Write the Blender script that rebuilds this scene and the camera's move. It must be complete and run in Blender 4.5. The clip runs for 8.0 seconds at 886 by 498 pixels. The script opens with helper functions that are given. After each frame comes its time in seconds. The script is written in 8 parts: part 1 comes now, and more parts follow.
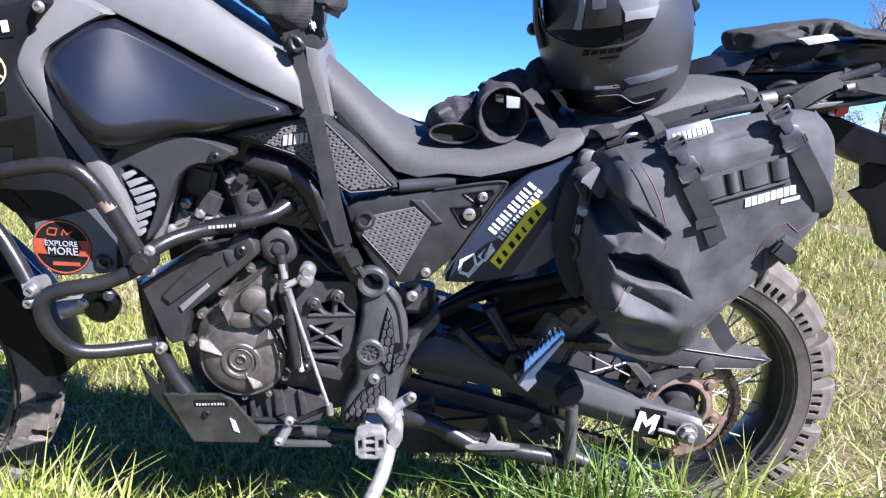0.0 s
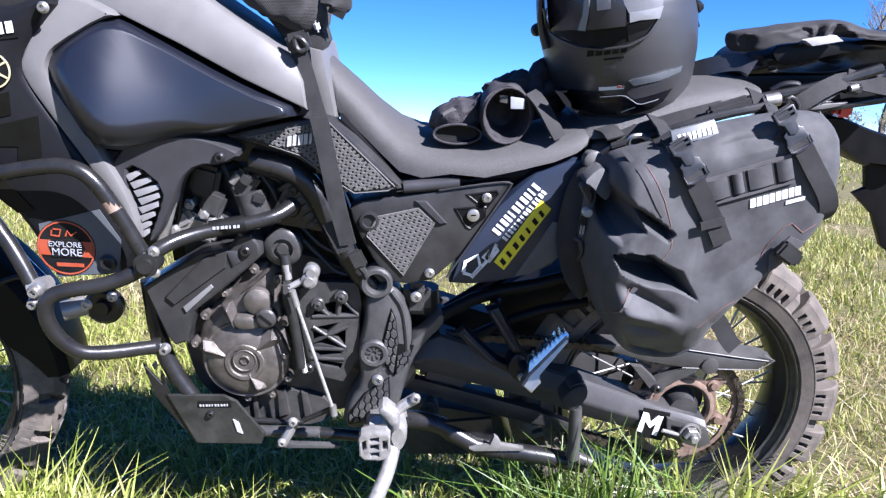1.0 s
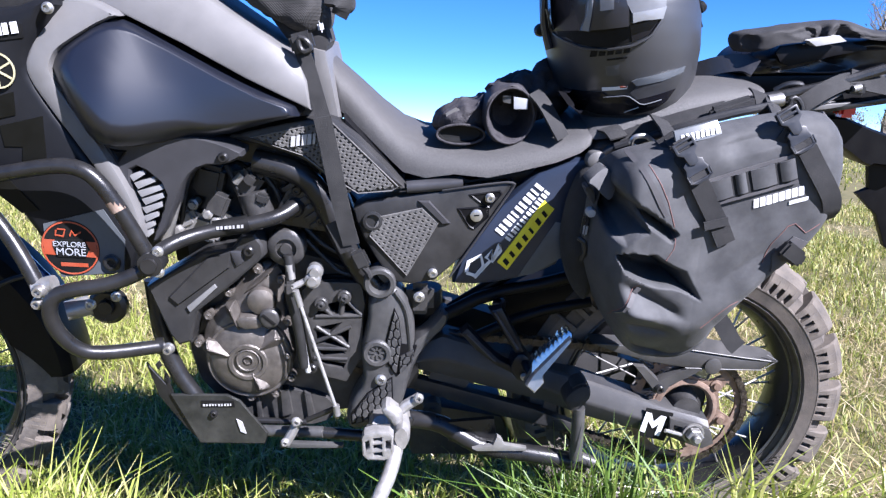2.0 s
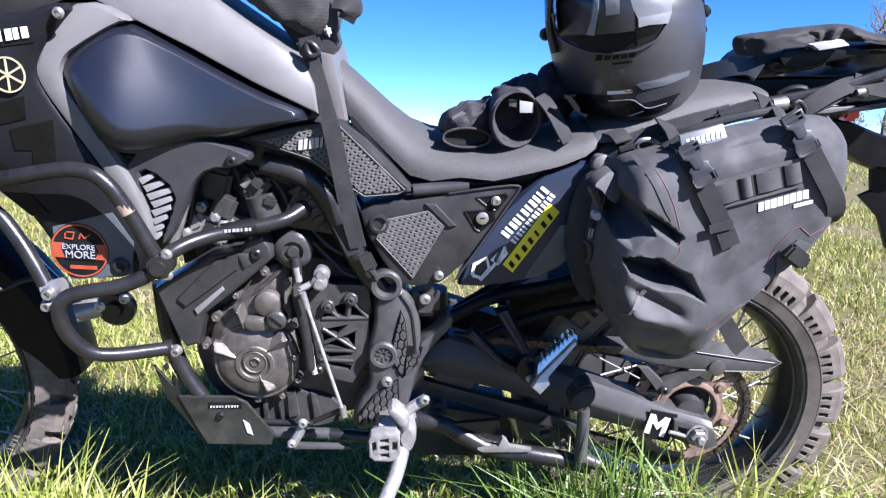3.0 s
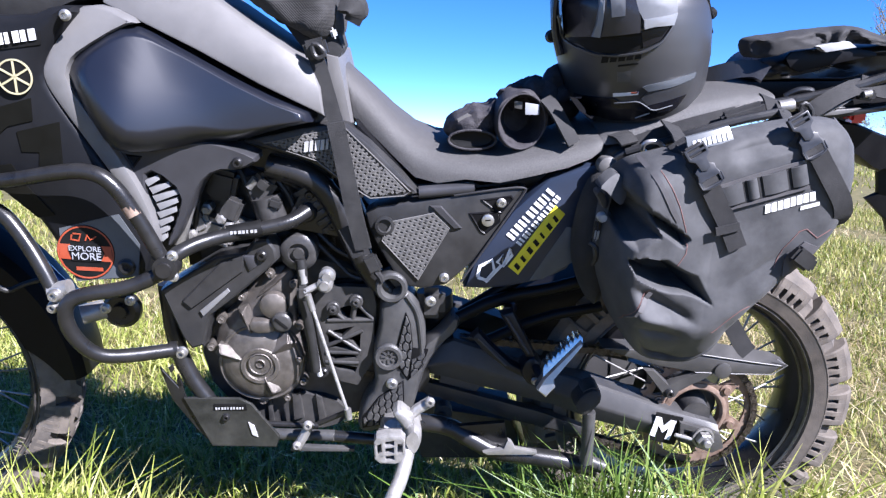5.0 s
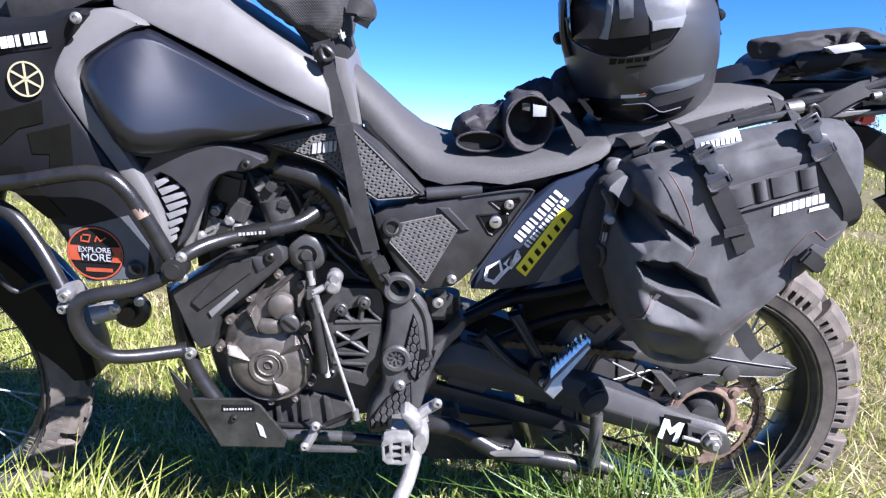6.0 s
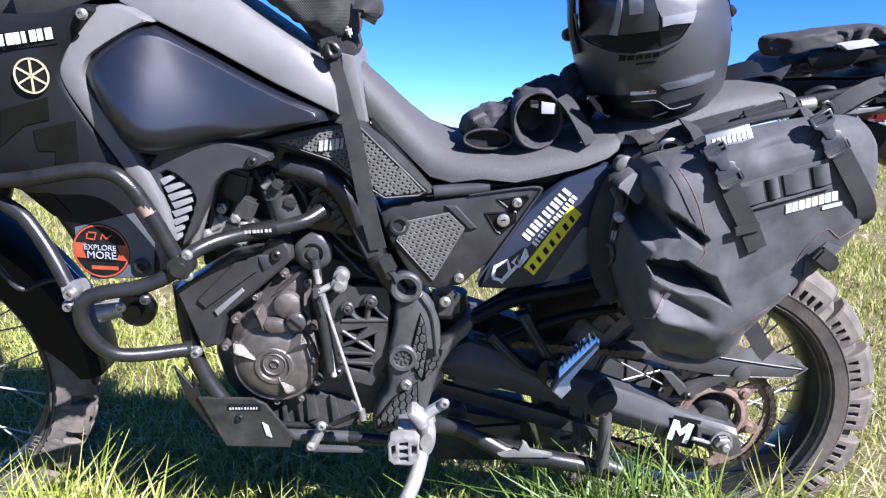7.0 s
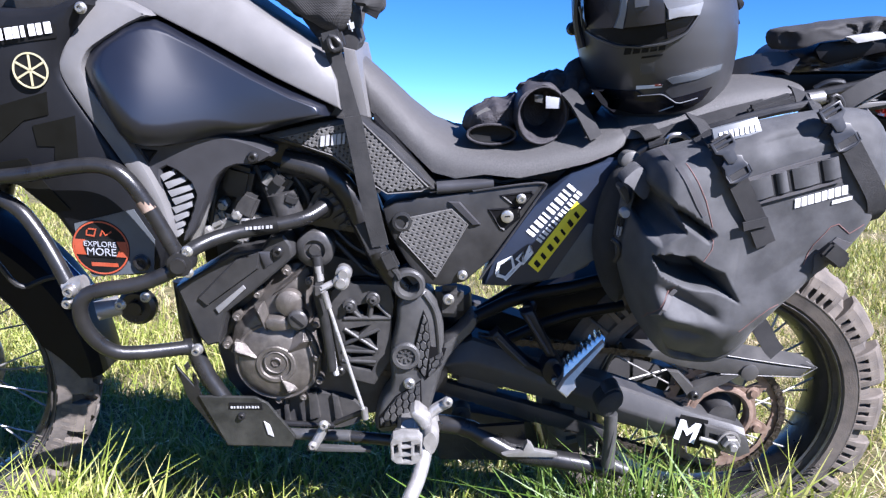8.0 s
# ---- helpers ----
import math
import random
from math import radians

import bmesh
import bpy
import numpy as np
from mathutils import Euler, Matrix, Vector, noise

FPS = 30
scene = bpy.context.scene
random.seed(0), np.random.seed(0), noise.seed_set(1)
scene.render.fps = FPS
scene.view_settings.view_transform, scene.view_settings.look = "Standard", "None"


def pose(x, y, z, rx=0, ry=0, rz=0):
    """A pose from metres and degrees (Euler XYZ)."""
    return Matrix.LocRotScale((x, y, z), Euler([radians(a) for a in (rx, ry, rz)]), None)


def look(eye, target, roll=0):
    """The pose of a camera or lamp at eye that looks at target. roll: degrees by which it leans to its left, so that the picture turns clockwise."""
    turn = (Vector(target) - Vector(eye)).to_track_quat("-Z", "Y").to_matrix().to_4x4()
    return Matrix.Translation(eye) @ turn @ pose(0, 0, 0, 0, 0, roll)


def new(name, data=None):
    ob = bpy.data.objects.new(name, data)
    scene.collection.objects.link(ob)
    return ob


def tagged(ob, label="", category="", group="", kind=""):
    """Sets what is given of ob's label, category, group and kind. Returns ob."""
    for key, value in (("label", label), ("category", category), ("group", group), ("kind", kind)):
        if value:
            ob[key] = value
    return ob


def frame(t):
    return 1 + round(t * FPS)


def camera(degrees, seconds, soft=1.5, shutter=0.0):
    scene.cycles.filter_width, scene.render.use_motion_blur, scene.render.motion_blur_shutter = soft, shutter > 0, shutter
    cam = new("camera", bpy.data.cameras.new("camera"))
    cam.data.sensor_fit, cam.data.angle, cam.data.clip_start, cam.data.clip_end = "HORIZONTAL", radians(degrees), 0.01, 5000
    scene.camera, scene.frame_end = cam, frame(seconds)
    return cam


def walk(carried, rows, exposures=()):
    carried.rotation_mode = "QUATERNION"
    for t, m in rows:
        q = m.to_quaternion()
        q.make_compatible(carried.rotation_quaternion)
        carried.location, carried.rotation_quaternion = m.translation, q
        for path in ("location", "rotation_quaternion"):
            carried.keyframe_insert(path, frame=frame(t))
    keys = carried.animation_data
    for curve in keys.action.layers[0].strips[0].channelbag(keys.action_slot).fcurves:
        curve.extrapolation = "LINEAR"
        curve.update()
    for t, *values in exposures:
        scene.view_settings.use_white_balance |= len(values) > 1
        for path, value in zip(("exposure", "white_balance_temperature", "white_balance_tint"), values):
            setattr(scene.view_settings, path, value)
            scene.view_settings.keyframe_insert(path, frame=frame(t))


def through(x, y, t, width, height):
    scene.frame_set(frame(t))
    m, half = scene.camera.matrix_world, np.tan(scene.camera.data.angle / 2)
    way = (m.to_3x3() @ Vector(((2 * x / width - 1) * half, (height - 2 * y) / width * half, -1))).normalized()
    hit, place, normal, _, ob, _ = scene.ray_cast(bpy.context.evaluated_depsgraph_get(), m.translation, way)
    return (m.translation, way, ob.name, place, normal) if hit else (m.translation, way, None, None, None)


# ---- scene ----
from mathutils.bvhtree import BVHTree

cam = camera(60.9, 8.0, soft=1.3)
PATH = [
    (0, (0.283, -1.536, 0.834), (0.358, 0.437, 0.516), 0.7),
    (0.5, (0.277, -1.535, 0.833), (0.352, 0.439, 0.516), 0.7),
    (1, (0.275, -1.535, 0.834), (0.352, 0.439, 0.518), 0.7),
    (1.5, (0.276, -1.534, 0.832), (0.35, 0.439, 0.517), 0.7),
    (3, (0.262, -1.544, 0.838), (0.334, 0.43, 0.525), 0.7),
    (3.5, (0.262, -1.541, 0.835), (0.334, 0.433, 0.526), 0.7),
    (4, (0.261, -1.541, 0.835), (0.329, 0.434, 0.526), 0.7),
    (4.5, (0.26, -1.542, 0.836), (0.326, 0.433, 0.528), 0.7),
    (6, (0.259, -1.545, 0.837), (0.301, 0.431, 0.535), 0.7),
    (6.5, (0.257, -1.543, 0.835), (0.288, 0.434, 0.534), 0.7),
    (7, (0.259, -1.535, 0.83), (0.282, 0.442, 0.532), 0.7),
    (7.5, (0.262, -1.525, 0.822), (0.278, 0.453, 0.527), 0.6),
    (8, (0.264, -1.521, 0.819), (0.271, 0.457, 0.526), 0.6),
]

walk(cam, [(t, look(eye, target, roll)) for t, eye, target, roll in PATH], [(0, 2.06, 5700, 21), (8, 2.06, 5700, 21)])

# ---- sky and sun ----
SUN_AZ, SUN_EL = radians(46), radians(37)      # the sun stands behind the viewer's right shoulder
to_sun = Vector((math.sin(SUN_AZ) * math.cos(SUN_EL), -math.cos(SUN_AZ) * math.cos(SUN_EL), math.sin(SUN_EL)))
world = bpy.data.worlds.new("sky")
scene.world = world
world.use_nodes = True
wn = world.node_tree.nodes
sky = wn.new("ShaderNodeTexSky")
sky.sky_type, sky.sun_disc = 'NISHITA', False
sky.sun_elevation, sky.sun_rotation = SUN_EL, math.pi - SUN_AZ
sky.air_density, sky.dust_density, sky.ozone_density, sky.altitude = 0.64, 0.0, 3.2, 4500
deep = wn.new("ShaderNodeHueSaturation")           # the clear spring sky is a deep blue
deep.inputs["Saturation"].default_value = 1.21
world.node_tree.links.new(sky.outputs[0], deep.inputs["Color"])
world.node_tree.links.new(deep.outputs[0], wn["Background"].inputs[0])
wn["Background"].inputs[1].default_value = 0.066
sun = new("sun", bpy.data.lights.new("sun", 'SUN'))
sun.data.energy, sun.data.angle, sun.data.color = 5.0, radians(0.5), (1.0, 0.96, 0.90)
sun.matrix_world = look(to_sun * 20, (0, 0, 0))


# ---- materials ----
def mat(name, a, b=None, rough=0.5, metal=0.0, scale=25.0, bump=0.0, fine=400.0, spread=0.12, coat=0.0, dust=0.0, dust_col=(0.22, 0.205, 0.185), spec=None):
    """Two tones mixed by a broad noise, roughness that varies, fine relief, and some settled dust."""
    m = bpy.data.materials.new(name)
    m.use_nodes = True
    nt = m.node_tree
    p = nt.nodes["Principled BSDF"]
    co = nt.nodes.new("ShaderNodeTexCoord")
    n1 = nt.nodes.new("ShaderNodeTexNoise")
    n1.inputs["Scale"].default_value, n1.inputs["Detail"].default_value, n1.inputs["Roughness"].default_value = scale, 5, 0.62
    nt.links.new(co.outputs["Object"], n1.inputs["Vector"])
    n2 = nt.nodes.new("ShaderNodeTexNoise")
    n2.inputs["Scale"].default_value, n2.inputs["Detail"].default_value = fine, 3
    nt.links.new(co.outputs["Object"], n2.inputs["Vector"])
    ramp = nt.nodes.new("ShaderNodeValToRGB")
    ramp.color_ramp.elements[0].position, ramp.color_ramp.elements[1].position = 0.35, 0.68
    b = b or tuple(c * 1.3 for c in a)
    ramp.color_ramp.elements[0].color, ramp.color_ramp.elements[1].color = (*a, 1), (*b, 1)
    nt.links.new(n1.outputs["Fac"], ramp.inputs[0])
    out = ramp.outputs[0]
    if dust:
        n3 = nt.nodes.new("ShaderNodeTexNoise")
        n3.inputs["Scale"].default_value, n3.inputs["Detail"].default_value, n3.inputs["Roughness"].default_value = scale * 0.4, 8, 0.7
        nt.links.new(co.outputs["Object"], n3.inputs["Vector"])
        r3 = nt.nodes.new("ShaderNodeMapRange")
        r3.inputs[1].default_value, r3.inputs[2].default_value, r3.inputs[4].default_value = 0.42, 0.75, dust
        nt.links.new(n3.outputs["Fac"], r3.inputs[0])
        mx = nt.nodes.new("ShaderNodeMix")
        mx.data_type = 'RGBA'
        mx.inputs[7].default_value = (*dust_col, 1)
        nt.links.new(r3.outputs[0], mx.inputs[0])
        nt.links.new(out, mx.inputs[6])
        out = mx.outputs[2]
    nt.links.new(out, p.inputs["Base Color"])
    rr = nt.nodes.new("ShaderNodeMapRange")
    rr.inputs[3].default_value, rr.inputs[4].default_value = max(0.03, rough - spread), min(1, rough + spread)
    nt.links.new(n1.outputs["Fac"], rr.inputs[0])
    nt.links.new(rr.outputs[0], p.inputs["Roughness"])
    p.inputs["Metallic"].default_value = metal
    p.inputs["Specular IOR Level"].default_value = spec if spec is not None else (0.5 if metal > 0.3 else 0.30)
    p.inputs["Coat Weight"].default_value = coat
    if bump:
        bu = nt.nodes.new("ShaderNodeBump")
        bu.inputs["Strength"].default_value, bu.inputs["Distance"].default_value = bump, 0.002
        nt.links.new(n2.outputs["Fac"], bu.inputs["Height"])
        nt.links.new(bu.outputs[0], p.inputs["Normal"])
    return m


def weave(name, a, b, size=1500.0, rough=0.75, bump=0.4, wrinkle=0.0):
    """Woven cloth: two crossed sets of threads over a soft mottling."""
    m = mat(name, a, b, rough, 0, 18, 0, 600, 0.1)
    nt = m.node_tree
    p = nt.nodes["Principled BSDF"]
    co = [n for n in nt.nodes if n.type == 'TEX_COORD'][0]
    add = None
    for axis in ('DIAGONAL', 'Z'):
        wv = nt.nodes.new("ShaderNodeTexWave")
        wv.bands_direction = axis
        wv.inputs["Scale"].default_value = size / 10
        wv.inputs["Distortion"].default_value, wv.inputs["Detail"].default_value = 1.5, 1
        nt.links.new(co.outputs["Object"], wv.inputs["Vector"])
        if add is None:
            add = wv
        else:
            mm = nt.nodes.new("ShaderNodeMath")
            mm.operation = 'ADD'
            nt.links.new(add.outputs["Fac"], mm.inputs[0])
            nt.links.new(wv.outputs["Fac"], mm.inputs[1])
            bu = nt.nodes.new("ShaderNodeBump")
            bu.inputs["Strength"].default_value, bu.inputs["Distance"].default_value = bump, 0.0012
            nt.links.new(mm.outputs[0], bu.inputs["Height"])
            nt.links.new(bu.outputs[0], p.inputs["Normal"])
    p.inputs["Sheen Weight"].default_value = 0.03
    p.inputs["Specular IOR Level"].default_value = 0.12
    return m


M = {
    "plastic": mat("black_plastic", (0.016, 0.016, 0.0165), (0.024, 0.024, 0.0245), 0.36, bump=0.14, fine=1100, dust=0.07, spec=0.30),
    "trim": mat("grey_plastic", (0.098, 0.096, 0.094), (0.118, 0.115, 0.113), 0.40, bump=0.14, fine=1400, scale=14, dust=0.05),
    "trim_dark": mat("dark_grey_plastic", (0.024, 0.024, 0.026), (0.034, 0.034, 0.037), 0.34, bump=0.10, fine=1400, scale=14),
    "tank": mat("satin_midnight_paint", (0.005, 0.006, 0.011), (0.006, 0.0075, 0.013), 0.33, 0.0, scale=6, spread=0.012, spec=0.75),
    "shroud": mat("graphite_paint", (0.0055, 0.006, 0.0075), (0.008, 0.0085, 0.010), 0.36, scale=10, dust=0.02, spec=0.12),
    "navy": mat("matt_navy_plastic", (0.014, 0.020, 0.036), (0.019, 0.026, 0.046), 0.34, scale=12, dust=0.03, spec=0.38),
    "camo": mat("dark_camouflage_film", (0.004, 0.004, 0.0032), (0.006, 0.006, 0.005), 0.36, scale=20, spec=0.14),
    "film_grey": mat("grey_film", (0.060, 0.067, 0.075), (0.080, 0.088, 0.096), 0.34, scale=20, spec=0.3),
    "seat": mat("grained_seat_cover", (0.046, 0.045, 0.0445), (0.074, 0.072, 0.070), 0.52, scale=420, bump=0.55, fine=800),
    # Near-black plastic, also used as painted shade in recesses and openings.
    "seat_dark": mat("black_plastic_and_shade", (0.004, 0.004, 0.005), (0.006, 0.006, 0.0065), 0.36, bump=0.1, spec=0.12),
    "steel_black": mat("powder_coated_steel", (0.008, 0.008, 0.0085), (0.012, 0.012, 0.0125), 0.30, 0.0, scale=30, bump=0.10, fine=900, dust=0.05, spec=0.4),
    "guard": mat("dark_grey_guard_plastic", (0.034, 0.034, 0.035), (0.050, 0.050, 0.049), 0.38, 0.0, scale=40, bump=0.25, fine=900, dust=0.14, spec=0.45),
    "alu": mat("bare_aluminium", (0.23, 0.225, 0.215), (0.34, 0.33, 0.315), 0.45, 0.5, scale=70, bump=0.35, fine=300, dust=0.20),
    "alu_dull": mat("dull_aluminium", (0.20, 0.197, 0.19), (0.29, 0.283, 0.27), 0.45, 0.6, scale=40, bump=0.2, dust=0.35),
    "chrome": mat("zinc_plated_steel", (0.34, 0.335, 0.325), (0.46, 0.45, 0.43), 0.36, 0.85, scale=80),
    "bronze": mat("bronze_engine_case", (0.080, 0.072, 0.064), (0.135, 0.122, 0.108), 0.40, 0.55, scale=60, bump=0.5, fine=700, dust=0.30, dust_col=(0.17, 0.145, 0.12)),
    "engine": mat("black_engine_case", (0.023, 0.023, 0.0235), (0.038, 0.037, 0.036), 0.36, 0.1, scale=40, bump=0.25, fine=500, dust=0.14, spec=0.32),
    "skid": mat("scuffed_skid_plate", (0.020, 0.021, 0.020), (0.040, 0.041, 0.038), 0.34, 0.4, scale=30, bump=0.15, dust=0.14),
    "rubber": mat("tyre_rubber", (0.048, 0.0425, 0.0375), (0.090, 0.080, 0.070), 0.80, scale=24, bump=0.35, fine=420, dust=0.55, dust_col=(0.20, 0.165, 0.13)),
    "peg_rubber": mat("peg_rubber", (0.015, 0.015, 0.015), (0.028, 0.028, 0.028), 0.7, bump=0.6, fine=300),
    "rust": mat("rusty_sprocket_steel", (0.120, 0.076, 0.054), (0.230, 0.165, 0.122), 0.6, 0.3, scale=55, bump=0.3, dust=0.25),
    "chain": mat("oily_chain", (0.035, 0.028, 0.022), (0.10, 0.085, 0.07), 0.45, 0.7, scale=80, bump=0.2),
    "swing": mat("painted_swingarm", (0.026, 0.026, 0.027), (0.038, 0.0375, 0.0375), 0.46, 0.0, scale=16, bump=0.12, fine=900, dust=0.10, spec=0.30),
    "chain_guard": mat("weathered_grey_plastic", (0.024, 0.024, 0.0245), (0.036, 0.0355, 0.035), 0.42, scale=20, bump=0.2, dust=0.16, spec=0.4),
    "cloth": weave("black_ballistic_cloth", (0.045, 0.0455, 0.047), (0.078, 0.0785, 0.080), 3600, 0.58, 0.16),
    "smooth_cloth": weave("coated_cloth", (0.060, 0.058, 0.060), (0.085, 0.082, 0.082), 4200, 0.5, 0.12),
    "coated": mat("shiny_coated_cloth", (0.010, 0.010, 0.012), (0.017, 0.017, 0.019), 0.30, scale=20, bump=0.25, fine=120, spec=0.5),
    "web": weave("black_webbing", (0.020, 0.020, 0.0205), (0.034, 0.0335, 0.0335), 5200, 0.75, 0.30),
    "web_grey": weave("faded_webbing", (0.020, 0.020, 0.0205), (0.036, 0.0355, 0.035), 5200, 0.75, 0.30),
    "louvre": mat("grey_louvre_paint", (0.13, 0.13, 0.13), (0.17, 0.17, 0.168), 0.45, 0.1, scale=30, dust=0.1),
    "mesh": mat("grey_rubber_mesh", (0.082, 0.080, 0.077), (0.110, 0.107, 0.102), 0.50, scale=50, bump=0.2, dust=0.1),
    "white": mat("white_print", (0.60, 0.60, 0.60), (0.68, 0.68, 0.68), 0.5, scale=60),
    "grey_print": mat("dull_grey_print", (0.28, 0.28, 0.28), (0.36, 0.36, 0.36), 0.5, scale=60),
    "yellow": mat("yellow_vinyl", (0.62, 0.53, 0.02), (0.68, 0.59, 0.03), 0.4, scale=50),
    "orange": mat("red_orange_vinyl", (0.26, 0.045, 0.018), (0.31, 0.06, 0.025), 0.45, scale=60, dust=0.1),
    "black_vinyl": mat("black_vinyl", (0.006, 0.006, 0.006), (0.010, 0.010, 0.010), 0.5, scale=50, spec=0.12),
    "gold": mat("gold_emblem", (0.55, 0.50, 0.30), (0.62, 0.57, 0.36), 0.4, 0.4, scale=50),
    "helmet": mat("matt_graphite_shell", (0.022, 0.0225, 0.024), (0.026, 0.0265, 0.028), 0.40, 0.0, scale=5, spread=0.03, fine=2500, bump=0.05, spec=0.7),
    "helmet_black": mat("black_helmet_vent", (0.005, 0.005, 0.007), (0.008, 0.008, 0.010), 0.26, scale=10, spread=0.05, spec=0.3),
    "leather": mat("worn_glove_cloth", (0.026, 0.0245, 0.027), (0.050, 0.047, 0.050), 0.65, scale=60, bump=0.7, fine=350, spec=0.15),
    "red_lens": mat("red_lens", (0.45, 0.02, 0.02), (0.55, 0.03, 0.03), 0.2, scale=60, coat=0.6),
    "red_thread": mat("red_thread", (0.110, 0.060, 0.055), (0.150, 0.080, 0.070), 0.7, scale=60),
    "cable": mat("black_cable", (0.012, 0.012, 0.012), (0.02, 0.02, 0.02), 0.45, scale=60),
    "buckle": mat("buckle_plastic", (0.016, 0.0165, 0.018), (0.024, 0.0245, 0.027), 0.32, scale=40, spec=0.34),
    "tag": mat("care_tag_paper", (0.24, 0.25, 0.27), (0.30, 0.31, 0.33), 0.7, scale=40),
    "blade": mat("silver_grey_plastic", (0.10, 0.105, 0.113), (0.13, 0.135, 0.143), 0.55, 0.1, scale=30, spec=0.15),
    "mesh_cloth": weave("grey_mesh_cloth", (0.026, 0.0255, 0.025), (0.050, 0.049, 0.048), 1500, 0.7, 0.5),
    "bright_steel": mat("bright_worn_steel", (0.50, 0.50, 0.50), (0.60, 0.60, 0.59), 0.22, 0.95, scale=60, spread=0.06),
    # Navy steel darkened in colour for the shade of the saddle bag.
    "bracket": mat("navy_steel_in_shade", (0.005, 0.006, 0.009), (0.008, 0.009, 0.013), 0.34, scale=20, spec=0.25),
    "dry_bag": weave("matt_dry_bag_cloth", (0.024, 0.0235, 0.024), (0.038, 0.037, 0.037), 2600, 0.62, 0.2),
    # Brighter metal that puts the rim edges' shine into the colour.
    "rim_lip": mat("rim_edge_shine", (0.09, 0.085, 0.08), (0.16, 0.15, 0.14), 0.35, 0.7, scale=40, dust=0.2),
}


# ---- geometry helpers ----
LEAN = Matrix.Rotation(radians(10), 4, 'X')      # the bike leans on its side stand


def part(name, bm, material, parent, label="", sharp=35, smooth=True):
    """One mesh object under a thing or under a part, given in the bike's own axes."""
    bmesh.ops.recalc_face_normals(bm, faces=bm.faces)
    me = bpy.data.meshes.new(name)
    bm.to_mesh(me)
    bm.free()
    if smooth:
        me.shade_smooth()
        me.set_sharp_from_angle(angle=radians(sharp))
    me.materials.append(M[material] if isinstance(material, str) else material)
    ob = new(name, me)
    ob.parent = parent
    root = parent
    while root.parent:
        root = root.parent
    if parent is root:
        ob.matrix_basis = Matrix.Translation(-Vector(root["base"]))
    if label:
        ob["label"] = label
    return ob


def thing(name, base, label, category, group="", lean=True):
    ob = new(name)
    ob["base"] = base
    ob.matrix_world = (LEAN if lean else Matrix.Identity(4)) @ Matrix.Translation(base)
    return tagged(ob, label, category, group)


def chaikin(pts, n=2, closed=True, keep=0.25):
    pts = [Vector(p) for p in pts]
    for _ in range(n):
        out = [] if closed else [pts[0]]
        m = len(pts)
        for i in range(m if closed else m - 1):
            a, b = pts[i], pts[(i + 1) % m]
            out += [a.lerp(b, keep), a.lerp(b, 1 - keep)]
        if not closed:
            out.append(pts[-1])
        pts = out
    return pts


def inset(pts, d):
    """The polygon moved inward by d at every side."""
    n = len(pts)
    area = sum(pts[i][0] * pts[(i + 1) % n][1] - pts[(i + 1) % n][0] * pts[i][1] for i in range(n))
    sg = 1 if area > 0 else -1
    out = []
    for i in range(n):
        p, a, b = Vector(pts[i][:2]), Vector(pts[i - 1][:2]), Vector(pts[(i + 1) % n][:2])
        e1, e2 = (p - a).normalized(), (b - p).normalized()
        n1, n2 = Vector((-e1.y, e1.x)) * sg, Vector((-e2.y, e2.x)) * sg
        nn = n1 + n2
        if nn.length < 1e-6:
            nn = n1
        nn.normalize()
        out.append(p + nn * (d / max(0.45, nn.dot(n1))))
    return out


def fill(bm, loops, y):
    edges = []
    for pts in loops:
        vs = [bm.verts.new((p[0], y, p[1])) for p in pts]
        edges += [bm.edges.new((vs[i], vs[(i + 1) % len(vs)])) for i in range(len(vs))]
    r = bmesh.ops.triangle_fill(bm, use_beauty=True, use_dissolve=False, edges=edges)
    return [g for g in r["geom"] if isinstance(g, bmesh.types.BMFace)]


def plate(pts, y, depth, bevel=0.002, holes=(), soft=0, bm=None, bend=None):
    """A plate of that outline (x, z), its outer face at y, depth metres thick towards the bike's middle."""
    own = bmesh.new()
    pts = [tuple(p[:2]) for p in (chaikin([(*p, 0) for p in pts], soft) if soft else pts)]
    faces = fill(own, [pts, *holes], y)
    r = bmesh.ops.extrude_face_region(own, geom=faces)
    for v in r["geom"]:
        if isinstance(v, bmesh.types.BMVert):
            v.co.y += depth
    if bevel:
        bmesh.ops.recalc_face_normals(own, faces=own.faces)
        es = [e for e in own.edges if len(e.link_faces) == 2 and e.calc_face_angle(0) > 0.9 and min(v.co.y for v in e.verts) < y + depth * 0.5 and abs(e.verts[0].co.y - e.verts[1].co.y) < 1e-5]
        bmesh.ops.bevel(own, geom=es, offset=bevel, segments=2, affect='EDGES', profile=0.6, clamp_overlap=True)
    if bend:
        for v in own.verts:
            v.co.y += bend(v.co.x, v.co.z)
    if bm is None:
        return own
    join(bm, own)
    return bm


def join(bm, other):
    me = bpy.data.meshes.new("tmp")
    other.to_mesh(me)
    other.free()
    bm.from_mesh(me)
    bpy.data.meshes.remove(me)
    return bm


